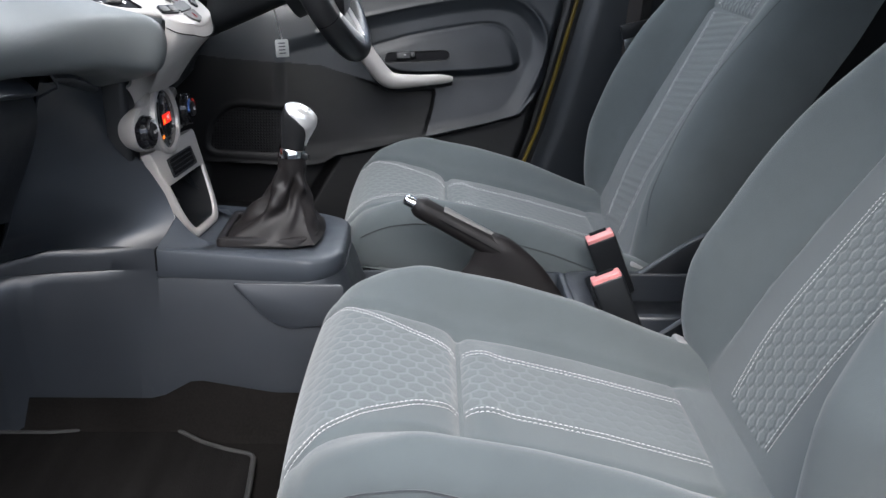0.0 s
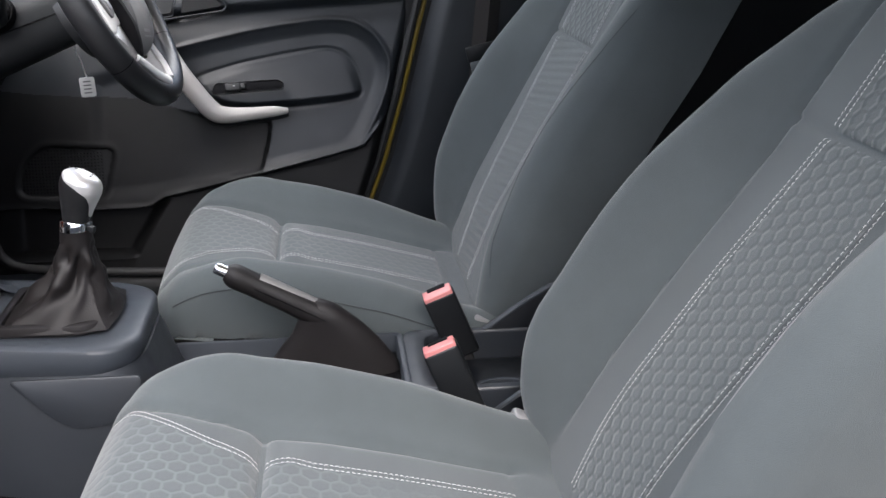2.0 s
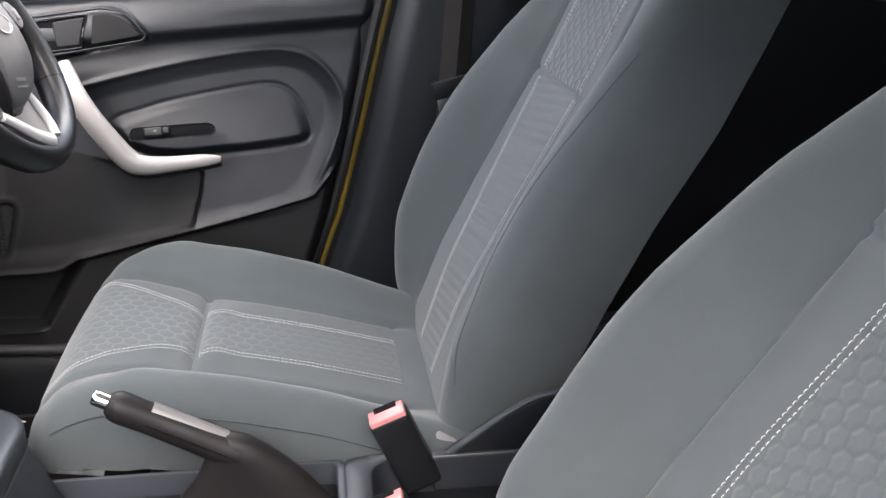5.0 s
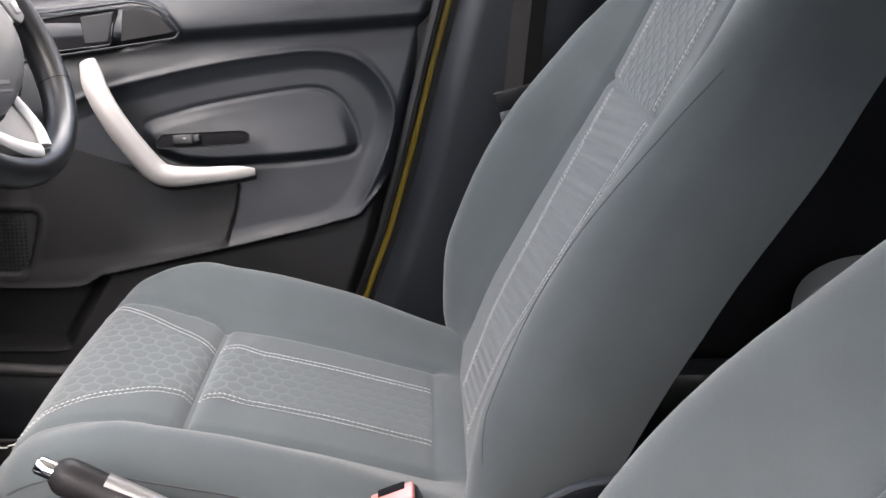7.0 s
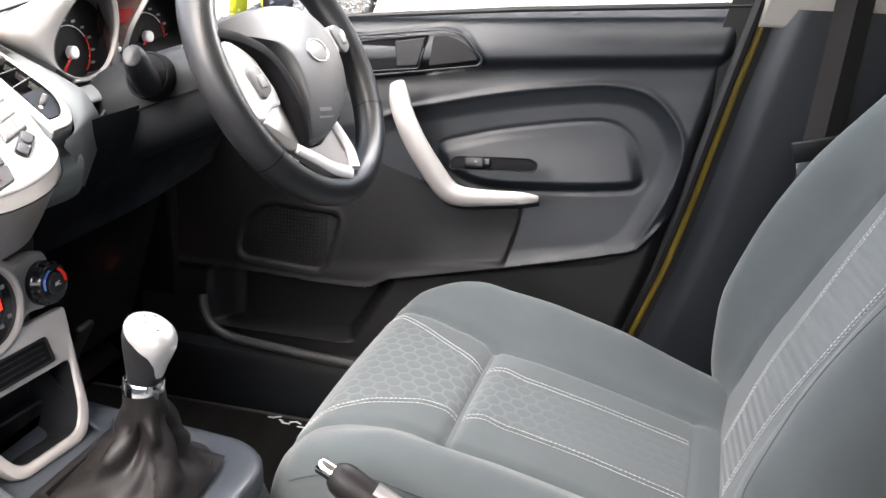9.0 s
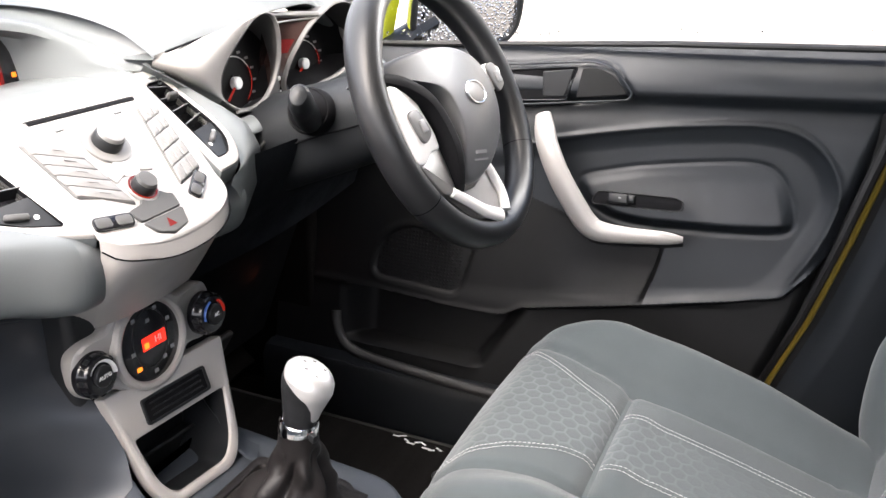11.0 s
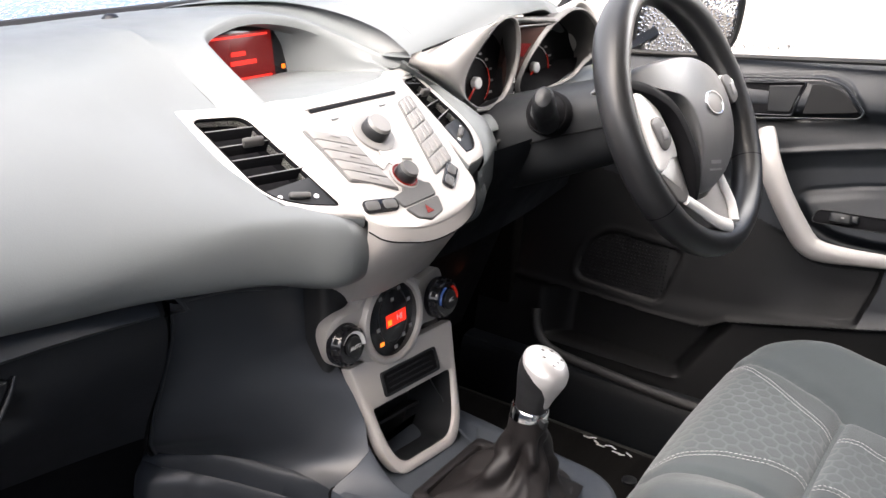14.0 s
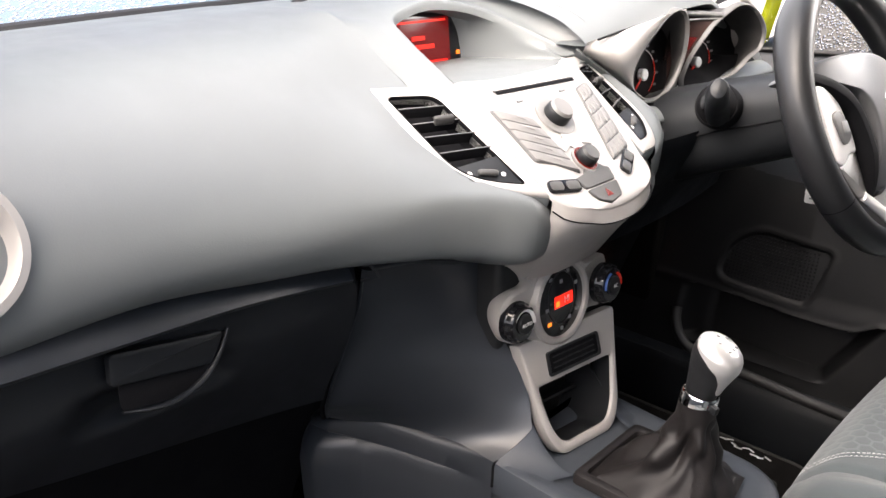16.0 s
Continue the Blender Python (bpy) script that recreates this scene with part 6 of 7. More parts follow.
bank = round_poly([(-0.0835, 0.0525), (-0.044, 0.026), (-0.0375, -0.046), (-0.081, -0.017)], 0.004, 4)
part("key_bank", plate_patch(bank, 0.0014, thick=0.005), GAUGE_GREY, audio, "bank of preset keys")


def patch_key(name, corners, material, label, up=0.0034, r=0.0015):
    return part(name, plate_patch(round_poly(corners, r, 3), up, thick=0.002, n=3), material, audio, label)


def between(a, b, c, d, s, t):
    """A point of a four-cornered field; s along its rows, t down its columns."""
    a, b, c, d = (np.array(q) for q in (a, b, c, d))
    return tuple((a * (1 - s) + b * s) * (1 - t) + (d * (1 - s) + c * s) * t)


FIELD = ((-0.0820, 0.0500), (-0.0450, 0.0255), (-0.0390, -0.0440), (-0.0800, -0.0160))
for k in range(5):
    t0, t1 = k / 5 + 0.008, (k + 1) / 5 - 0.008
    patch_key("preset_key", [between(*FIELD, 0.01, t0), between(*FIELD, 0.99, t0), between(*FIELD, 0.99, t1), between(*FIELD, 0.01, t1)], KEYCAP, "slim silver preset key")
    u, w = between(*FIELD, 0.55, (t0 + t1) / 2)
    part("key_print", rbox((0.010, 0.0016, 0.0004), plate_frame(u, w, 0.0036, -32), 0), SILVER_KEY, audio)
FIELD = ((0.0590, 0.0470), (0.0860, 0.0540), (0.0610, -0.0345), (0.0240, -0.0430))
part("key_bank", plate_patch(round_poly([(0.0575, 0.0485), (0.0875, 0.0556), (0.0622, -0.0361), (0.0225, -0.0447)], 0.004, 4), 0.0014, thick=0.004), GAUGE_GREY, audio, "bank of number keys")
for r_ in range(5):
    for c_ in range(3):
        s0, s1, t0, t1 = c_ / 3 + 0.012, (c_ + 1) / 3 - 0.012, r_ / 5 + 0.008, (r_ + 1) / 5 - 0.008
        patch_key("number_key", [between(*FIELD, s0, t0), between(*FIELD, s1, t0), between(*FIELD, s1, t1), between(*FIELD, s0, t1)], KEYCAP, "small silver number key")
        u, w = between(*FIELD, (s0 + s1) / 2, (t0 + t1) / 2)
        part("key_print", rbox((0.003, 0.0036, 0.0004), plate_frame(u, w, 0.0036, 0), 0), SILVER_KEY, audio)
part("sound_key", plate_patch(round_poly([(u - 0.008, w + 0.002) for u, w in ((-0.046, -0.051), (-0.028, -0.049), (-0.022, -0.043), (0.003, -0.043), (0.008, -0.049), (0.014, -0.051), (0.010, -0.065), (-0.042, -0.065))], 0.003, 3), 0.0022, thick=0.004), KEY_DARK, audio, "grey centre key")
hz = part("hazard_switch", plate_patch(round_poly([(u - 0.008, w + 0.002) for u, w in ((-0.042, -0.0665), (0.010, -0.0665), (0.002, -0.083), (-0.020, -0.087), (-0.036, -0.080))], 0.003, 3), 0.0022, thick=0.004), KEY_DARK, audio, "grey hazard switch")
part("hazard_triangle", prism([(-0.005, -0.004), (0.005, -0.004), (0, 0.005)], 0.0005, plate_frame(-0.025, -0.074, 0.0024), 0), REDMARK, hz, "red triangle")
for sgn, uc in ((-1, -0.072), (1, 0.040)):
    m = plate_frame(uc, -0.051, 0.0, -20 if sgn < 0 else 32)
    part("switch_frame", prism(round_poly([(-0.018, -0.0068), (0.018, -0.0068), (0.018, 0.0068), (-0.018, 0.0068)], 0.005, 4), 0.0026, m, 0.0006), GLOSS, audio, "dark framed switch")
    part("rocker", prism(round_poly([(-0.0162, -0.0050), (-0.002, -0.0050), (-0.002, 0.0050), (-0.0162, 0.0050)], 0.0035, 4), 0.0036, m, 0.0008), KEY_DARK, audio)
    part("rocker", prism(round_poly([(0.002, -0.0050), (0.0162, -0.0050), (0.0162, 0.0050), (0.002, 0.0050)], 0.0035, 4), 0.0036, m, 0.0008), KEY_DARK, audio)

# chin of the console and its neck down to the heater controls
rows = [[] for _ in range(12)]
for a in np.linspace(-1, 1, 40):
    u = -0.008 + 0.0822 * a
    w = foot_w(u)
    p0 = on_plate(u, w, -0.001)
    p1 = p0 + Vector((0.004 * (1 - a * a), 0, -0.014))
    p2 = Vector((-0.292 - 0.012 * a * a, CY - 0.008 + 0.085 * a, 0.550))
    p3 = Vector((-0.320 - 0.012 * abs(a) ** 3, 0.072 * a, 0.508))
    for k in range(12):
        t = k / 11
        if t < 0.3:
            q = p0.lerp(p1, t / 0.3)
        else:
            s = (t - 0.3) / 0.7
            q = p1 * (1 - s) ** 2 + p2 * 2 * s * (1 - s) + p3 * s * s
        rows[k].append(tuple(q))
part("console_chin", grid_bm(rows), SILVER, audio, "silver chin below the console")
seam = [tuple(Vector(p) + Vector((0.0012, 0, 0))) for p in rows[3]]
part("chin_seam", tube(seam, 0.0007, 6), VOID, audio, "thin seam under the console")

stack = thing("heater_console", (-0.34, 0.0, 0.30), "silver heater console with two dials and oval display", "heater controls")
rows = []
for z, w, x in ((0.555, 0.080, -0.326), (0.540, 0.074, -0.330), (0.520, 0.068, -0.336), (0.500, 0.062, -0.344), (0.480, 0.059, -0.350), (0.46, 0.058, -0.354), (0.44, 0.060, -0.354), (0.41, 0.060, -0.344)):
    rows.append([(x + 0.12 * a * w - 0.045 * abs(a) ** 3 * (1 - 0.8 * smoothstep(0.48, 0.53, z)) + 0.012 * (1 - a * a) * smoothstep(0.50, 0.556, z), a * w, z) for a in np.linspace(-1, 1, 26)])
part("neck", solid(grid_bm(rows), 0.004), SILVER, stack, "silver neck")
SX = lambda z: float(line_at(z, [(0.32, -0.318), (0.40, -0.328), (0.47, -0.336), (0.52, -0.345)]))
fm = frame_at((-0.342, 0.001, 0.460), (0.05, 1, 0), (-0.12, 0, 1))
# dial pods joined by a silver bow, turned slightly outwards
pod = smooth_loop([(-0.098, 0.0), (-0.093, 0.021), (-0.078, 0.031), (-0.056, 0.032), (-0.046, 0.038), (-0.028, 0.052), (0.0, 0.057), (0.028, 0.052), (0.046, 0.038), (0.058, 0.032), (0.086, 0.034), (0.104, 0.024), (0.110, 0.0), (0.104, -0.026), (0.086, -0.034), (0.060, -0.030), (0.046, -0.038), (0.028, -0.052), (0.0, -0.057), (-0.028, -0.052), (-0.046, -0.038), (-0.058, -0.030), (-0.078, -0.031), (-0.093, -0.021)], 4)
rows = []
for s, z in ((0.66, -0.055), (0.82, -0.026), (0.97, -0.008), (0.97, 0.002), (0.92, 0.005), (0.6, 0.006), (0.02, 0.006)):
    rows.append([tuple(fm @ Vector((x * s * (0.95 if x < 0 else 0.98), y * s * 0.9, z - 3.0 * max(abs(x) - 0.06, 0) ** 2))) for x, y in pod])
part("pod_bow", capped(grid_bm(rows, closed_v=True)), SILVER, stack, "silver double pod")
oval_o = [(0.048 * math.cos(a), 0.048 * math.sin(a)) for a in np.linspace(0, 2 * math.pi, 48, False)]
oval_i = [(0.0395 * math.cos(a), 0.0395 * math.sin(a)) for a in np.linspace(0, 2 * math.pi, 48, False)]
part("oval_rim", ring_prism(oval_o, oval_i, 0.013, fm, 0.005), SILVER, stack, "raised silver oval rim")
disp = part("control_face", prism(oval_i, 0.0085, fm, 0.001), GLOSS, stack, "gloss black control face")
fz = 0.0089
part("display", rbox((0.032, 0.0135, 0.0008), fm @ at(0.004, 0.0, fz), 0.0003), DISPLAY, disp, "lit red display")
text("display_word", "HI", 0.0095, fm @ at(0.009, 0.0, fz + 0.0006), PALE, disp)
part("display_mark", rbox((0.006, 0.006, 0.0004), fm @ at(-0.007, -0.002, fz + 0.0005), 0), AMBER, disp)
part("amber_lamp", rbox((0.006, 0.004, 0.0008), fm @ at(-0.021, -0.021, fz), 0), AMBER, disp, "amber lamp")
for x, y in ((-0.018, 0.028), (0.0, 0.022), (0.012, 0.031), (0.026, 0.014), (-0.025, -0.004), (0.014, -0.022), (0.026, -0.016), (0.0, -0.031)):
    part("control_symbol", rbox((0.005, 0.004, 0.0004), fm @ at(x, y, fz), 0), PRINT, disp, "small grey symbol")
part("face_ridge", ring_prism([(0.024 * math.cos(a), 0.004 + 0.030 * math.sin(a)) for a in np.linspace(0, 2 * math.pi, 32, False)], [(0.0225 * math.cos(a), 0.004 + 0.0285 * math.sin(a)) for a in np.linspace(0, 2 * math.pi, 32, False)], 0.0008, fm @ at(0, 0, 0.0083), 0.0003), BLACK, disp)
for sgn in (-1, 1):
    dm = fm @ at(0.080 if sgn > 0 else -0.0695, -0.003, 0.008 if sgn > 0 else 0.002) @ Matrix.Scale(0.94 if sgn > 0 else 0.90, 4)
    dial = part("dial", lathe([(0.0245, -0.004), (0.0245, 0.003), (0.0228, 0.005), (0.0218, 0.010), (0.0198, 0.0125), (0.0, 0.0135)], dm, 40), GLOSS, stack, "black rotary dial")
    for i in range(12):
        a = 2 * math.pi * i / 12
        part("dial_rib", rbox((0.002, 0.006, 0.008), dm @ pose(0, 0, 0, 0, 0, math.degrees(a)) @ at(0.0222, 0, 0.006), 0.0006), BLACK, dial)
    part("dial_hub", lathe([(0.0115, 0.013), (0.0115, 0.0160), (0.0105, 0.0170), (0.0, 0.0175)], dm, 28), BLACK, dial)
    arc = [dm @ Vector((0.0158 * math.cos(a), 0.0158 * math.sin(a), 0.0138)) for a in np.linspace(radians(-10), radians(190), 24)]
    if sgn < 0:
        part("dial_arc", tube(arc[:20], list(np.linspace(0.0028, 0.001, 20)), 6, 0.3), PALE, dial, "white speed arc")
        text("dial_word", "AUTO", 0.0062, dm @ at(0, 0, 0.0177) @ pose(0, 0, 0, 0, 0, 0), PALE, dial)
    else:
        part("dial_arc", tube(arc[:9], 0.0016, 6, 0.3), REDMARK, dial, "red warm arc")
        part("dial_arc", tube(arc[13:], 0.0016, 6, 0.3), surface("blue_print", (0.05, 0.12, 0.35), 0.4, grain_strength=0.0), dial, "blue cold arc")
        text("dial_word", "AC", 0.0062, dm @ at(0, 0, 0.0177), PALE, dial)

# lower silver frame with card slot and cubby
lo = [(-0.064, 0.42), (0.064, 0.42), (0.056, 0.36), (0.047, 0.330), (0.030, 0.322), (-0.030, 0.322), (-0.047, 0.330), (-0.056, 0.36)]
zf = lambda z: SX(z)
lm2 = frame_at((-0.312, 0.012, 0.365), (0.12, 1, 0), (-0.36, 0, 1))
outer = round_poly([(-0.079, 0.066), (0.079, 0.066), (0.062, -0.040), (0.045, -0.068), (-0.045, -0.068), (-0.062, -0.040)], [0.002, 0.002, 0.02, 0.02, 0.02, 0.02], 6)
inner = round_poly([(-0.062, 0.014), (0.062, 0.014), (0.050, -0.036), (0.036, -0.056), (-0.036, -0.056), (-0.050, -0.036)], [0.006, 0.006, 0.016, 0.016, 0.016, 0.016], 6)
part("lower_frame", ring_prism(outer, inner, 0.014, lm2 @ at(0, 0, -0.010), 0.004), SILVER, stack, "silver cubby frame")
wallr = [[tuple(lm2 @ Vector((x * s_, y * s_ - 0.02 * (1 - s_), z))) for x, y in inner] for z, s_ in ((0.0, 1.0), (-0.03, 0.98), (-0.075, 0.94), (-0.085, 0.85), (-0.086, 0.02))]
cub = part("cubby", grid_bm(wallr, closed_v=True), BLACK, stack, "deep black cubby")
part("cubby_ledge", rbox((0.095, 0.004, 0.02), lm2 @ at(0, -0.022, -0.055), 0.001), BLACK, cub)
slot_m = lm2 @ at(0, 0.034, 0.0042)
part("card_slot", prism(round_poly([(-0.040, -0.011), (-0.040, 0.011), (0.040, 0.011), (0.040, -0.011)], 0.003), 0.0006, slot_m, 0), VOID, stack, "black card slot")
part("slot_rim", ring_prism(round_poly([(-0.043, -0.0135), (-0.043, 0.0135), (0.043, 0.0135), (0.043, -0.0135)], 0.004), round_poly([(-0.040, -0.011), (-0.040, 0.011), (0.040, 0.011), (0.040, -0.011)], 0.003), 0.0025, slot_m, 0.0008), BLACK, stack)
for k in (-1, 0, 1):
    part("slot_rib", rbox((0.068, 0.0014, 0.0014), slot_m @ at(0, k * 0.006, 0.0010), 0.0004), BLACK, stack)

# ---- instruments ----
cluster = thing("instrument_cluster", (-0.42, 0.36, 0.62), "silver-ringed twin dial instrument cluster", "instrument cluster")
TACH_LIP = np.array(smooth_loop([(-0.403, 0.268, 0.626), (-0.406, 0.249, 0.636), (-0.407, 0.239, 0.651), (-0.407, 0.242, 0.671), (-0.405, 0.258, 0.692), (-0.402, 0.280, 0.712), (-0.399, 0.298, 0.726), (-0.396, 0.316, 0.731), (-0.394, 0.332, 0.724), (-0.393, 0.340, 0.703), (-0.393, 0.339, 0.675), (-0.395, 0.329, 0.648), (-0.397, 0.312, 0.631), (-0.400, 0.290, 0.624)], 5))
SPEED_LIP = np.array(smooth_loop([(-0.401, 0.387, 0.613), (-0.4045, 0.3745, 0.624), (-0.4055, 0.371, 0.640), (-0.4025, 0.382, 0.664), (-0.398, 0.398, 0.684), (-0.393, 0.418, 0.704), (-0.386, 0.442, 0.720), (-0.380, 0.463, 0.728), (-0.374, 0.487, 0.724), (-0.368, 0.508, 0.708), (-0.365, 0.520, 0.688), (-0.366, 0.515, 0.668), (-0.372, 0.493, 0.654), (-0.379, 0.470, 0.637), (-0.388, 0.435, 0.629), (-0.395, 0.412, 0.622)], 5))
# silver sweep from the console to the left gauge
edge = TACH_LIP[[(35 - k) % 70 for k in range(36)]]
tip_hi, tip_lo = np.array((-0.416, 0.140, 0.7075)), np.array((-0.422, 0.142, 0.696))
rows = []
for k, q in enumerate(edge):
    s_ = k / 35
    tip = tip_hi * (1 - s_) + tip_lo * s_
    bulge = 0.020 * math.sin(math.pi * s_ ** 1.4)
    rows.append([tuple(q * (1 - r) + tip * r + np.array((bulge, -0.35 * bulge, 0.1 * bulge)) * 4 * r * (1 - r)) for r in np.linspace(0, 1, 24)])
for drop, back in ((0.004, 0.008), (0.008, 0.022), (0.010, 0.045)):
    rows.append([(x - back, y, z - drop) for x, y, z in rows[35]])
part("cluster_surround", grid_bm(rows), SILVER, cluster, "silver sweep beside the gauges")
part("cluster_foot", tube([(-0.404, 0.262, 0.6235), (-0.400, 0.300, 0.6205), (-0.400, 0.335, 0.618), (-0.402, 0.360, 0.616), (-0.403, 0.385, 0.611)], 0.0024, 8), SILVER_KEY, cluster, "pale lower edge between the gauges")


for name, lip, centre, slant, ry, rz in (("tachometer", TACH_LIP, (-0.428, 0.290, 0.650), 0.05, 0.076, 0.060), ("speedometer", SPEED_LIP, (-0.437, 0.460, 0.644), 0.20, 0.096, 0.064)):
    face = frame_at(centre, (slant, 1, 0), (-0.10, 0, 1))
    mid = lip.mean(0)
    n = len(lip)
    out = lip - mid
    out /= np.linalg.norm(out, axis=1)[:, None]
    def lip_row(grow, fwd):
        return [tuple(q + d * grow + np.array((fwd, 0, 0))) for q, d in zip(lip, out)]
    shell = [lip_row(-0.0012, -0.003), lip_row(-0.0010, 0.0), lip_row(0.0005, 0.0016), lip_row(0.0024, 0.0010), lip_row(0.0032, -0.002), lip_row(0.0034, -0.008)]
    gauge = part(name, grid_bm(shell, closed_v=True), GAUGE_GREY, cluster, "hooded oval gauge with a grey lip")
    ang = [math.atan2((q[2] - mid[2]) / rz, (q[1] - mid[1]) / ry) for q in lip]
    foot = [face @ Vector((ry * math.cos(a), 0.008 + rz * math.sin(a), 0.0)) for a in ang]
    rim_in = [Vector(q) for q in lip_row(-0.0012, -0.003)]
    part("gauge_tube", grid_bm([[tuple(p.lerp(q, f)) for p, q in zip(rim_in, foot)] for f in (0, 0.3, 0.65, 1.0)], closed_v=True), TUBE_IN, gauge, "grey inside of the gauge hood")
    part("dial_face", grid_bm([[tuple(face @ Vector((0, 0.008, 0)) * (1 - f) + q * f) for q in foot] for f in (1.0, 0.5, 0.02)], closed_v=True), DIAL, gauge, "black dial face")
    arc = [face @ Vector((0.034 * math.cos(t), 0.031 * math.sin(t), 0.002)) for t in np.linspace(radians(-50), radians(230), 40)]
    part("dial_scale", tube(arc, 0.0005, 5), PALE, gauge, "pale scale ring")
    part("dial_scale_red", tube([p + Vector((0.0003, 0, 0)) for p in arc[:12]], 0.0007, 5), REDMARK, gauge, "red scale arc")
    for i in range(13):
        t = -50 + 280 * i / 12
        part("dial_tick", rbox((0.006, 0.0030, 0.0005), face @ at(0.040 * math.cos(radians(t)), 0.037 * math.sin(radians(t)), 0.002), 0), PRINT, gauge, "small pale dial mark")
    part("needle", rbox((0.026, 0.0032, 0.001), face @ pose(0, 0, 0, 0, 0, 222) @ at(0.014, 0, 0.007), 0.0004), REDMARK, gauge, "red needle")
    part("needle_hub", lathe([(0.0075, 0.002), (0.0075, 0.009), (0.006, 0.0105), (0.0, 0.011)], face, 24), PALE, gauge, "pale needle hub")
# display panel between the gauges
near = [SPEED_LIP[k] + np.array((-0.004, -0.002, 0.001)) for k in range(8, 29)]
far = [np.array((-0.425, 0.336, 0.632)) * (1 - f) + np.array((-0.418, 0.345, 0.722)) * f for f in np.linspace(0, 1, 21)]
rows = [[tuple(p * (1 - r) + q * r + np.array((-0.010 * math.sin(math.pi * r), 0, 0))) for r in np.linspace(0, 1, 12)] for p, q in zip(near, far)]
display = part("centre_display", grid_bm(rows), CLUSTER_PANEL, cluster, "dark brownish red display panel")
glow_rows = [[(x + 0.0012, y, z) for x, y, z in r[1:5]] for r in rows[9:14]]
part("display_glow", grid_bm(glow_rows), DISPLAY_RED, display, "faint red display writing")
top = [np.array(q) + np.array((0.002, 0, 0.001)) for q in rows[-1]]
part("display_frame", tube([Vector(q) for q in top], 0.0040, 8), GAUGE_GREY, display, "grey frame over the display")
part("display_step", tube([Vector(q) + Vector((0.002, 0, -0.004 - 0.008 * k / 11)) for k, q in enumerate(top)], 0.0014, 6), GAUGE_GREY, display)
sp = frame_at((-0.414, 0.370, 0.630), (0.05, 1, 0), (-0.12, 0, 1))
spot = part("switch_panel", prism(round_poly([(-0.030, -0.020), (-0.014, 0.020), (0.004, 0.022), (0.022, -0.020)], 0.004), 0.003, sp, 0.001), GAUGE_GREY, cluster, "small grey panel between the gauges")
part("display_button", rbox((0.012, 0.0055, 0.002), sp @ at(0.000, 0.013, 0.0036), 0.001), PALE, spot, "white push button")
part("warning_window", prism(round_poly([(-0.012, -0.018), (-0.003, 0.004), (0.010, 0.004), (0.017, -0.018)], 0.003), 0.0008, sp @ at(0, 0, 0.003), 0.0002), GLOSS, spot, "small dark window")
for q in (-0.004, 0.002):
    part("window_mark", rbox((0.003, 0.0022, 0.0003), sp @ at(q, -0.007 - q, 0.004), 0), PALE, spot)

# round vent at the driver's end of the dash
rv = frame_at((-0.425, 0.585, 0.685), (0, 1, 0), (-0.45, 0, 1))
v2 = part("side_vent", lathe([(0.040, -0.03), (0.043, 0.004), (0.041, 0.010), (0.036, 0.010), (0.032, 0.004), (0.030, -0.02)], rv, 40), SILVER, dash, "round silver side air vent")
part("vent_core", lathe([(0.0, 0.001), (0.031, 0.0), (0.031, -0.015)], rv, 32), BLACK, v2)
part("vent_bar", rbox((0.058, 0.006, 0.004), rv @ at(0, 0, 0.003), 0.001), SILVER, v2)

HUBMAT = surface("airbag_plastic", (0.085, 0.086, 0.089), 0.36, grain=600, grain_strength=0.35)
# ---- steering column and wheel ----
column = thing("steering_column", (-0.30, 0.33, 0.52), "dark plastic steering column shroud with stalk", "steering column")
ca, cb = Vector((-0.43, 0.345, 0.555)), Vector((-0.205, 0.339, 0.640))
rows = []
for f in np.linspace(0, 1, 16):
    c = ca.lerp(cb, f)
    w, h = 0.082 - 0.022 * f, 0.066 - 0.014 * f
    rows.append([(c.x, c.y + w * math.copysign(abs(math.cos(a)) ** 0.7, math.cos(a)), c.z + h * math.copysign(abs(math.sin(a)) ** 0.7, math.sin(a))) for a in np.linspace(0, 2 * math.pi, 40, False)])
part("shroud", capped(grid_bm(rows, closed_v=True)), SHROUD, column, "dark two-part shroud")
part("shroud_seam", tube([(-0.40, 0.258, 0.566), (-0.30, 0.270, 0.606), (-0.215, 0.279, 0.637)], 0.0012, 6), VOID, column)
stm = frame_at((-0.305, 0.260, 0.637), Vector((1, 0.1, 0)), Vector((0, 0.35, 1)))
part("stalk_boot", lathe([(0.027, -0.014), (0.027, 0.000), (0.025, 0.004), (0.0235, 0.004), (0.0225, 0.007), (0.019, 0.012), (0.014, 0.020)], stm, 32), VOID, column, "round rubber stalk boot")
tp = [(-0.299, 0.252, 0.632), (-0.296, 0.238, 0.640), (-0.287, 0.216, 0.655), (-0.279, 0.197, 0.668), (-0.276, 0.191, 0.672), (-0.275, 0.189, 0.6735)]
stalk = part("indicator_stalk", tube(tp, [0.015, 0.0135, 0.0135, 0.0120, 0.009, 0.003], 14, 1.25), BLACK, column, "black indicator stalk")
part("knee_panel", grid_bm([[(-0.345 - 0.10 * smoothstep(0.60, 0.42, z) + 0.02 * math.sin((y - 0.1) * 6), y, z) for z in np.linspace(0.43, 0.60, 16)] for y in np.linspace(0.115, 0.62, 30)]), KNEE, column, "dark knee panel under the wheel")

wheel = thing("steering_wheel", (-0.1625, 0.327, 0.644), "black leather steering wheel with silver lower spoke", "steering wheel")
wn_ = Vector((math.cos(radians(27.3)) * math.cos(radians(-2.9)), math.cos(radians(27.3)) * math.sin(radians(-2.9)), math.sin(radians(27.3))))
wu = Vector((0, 0, 1)).cross(wn_).normalized()
WM = frame_at((-0.1625, 0.327, 0.644), wu, wn_.cross(wu))      # x to the driver's right, y up the wheel, z to the driver
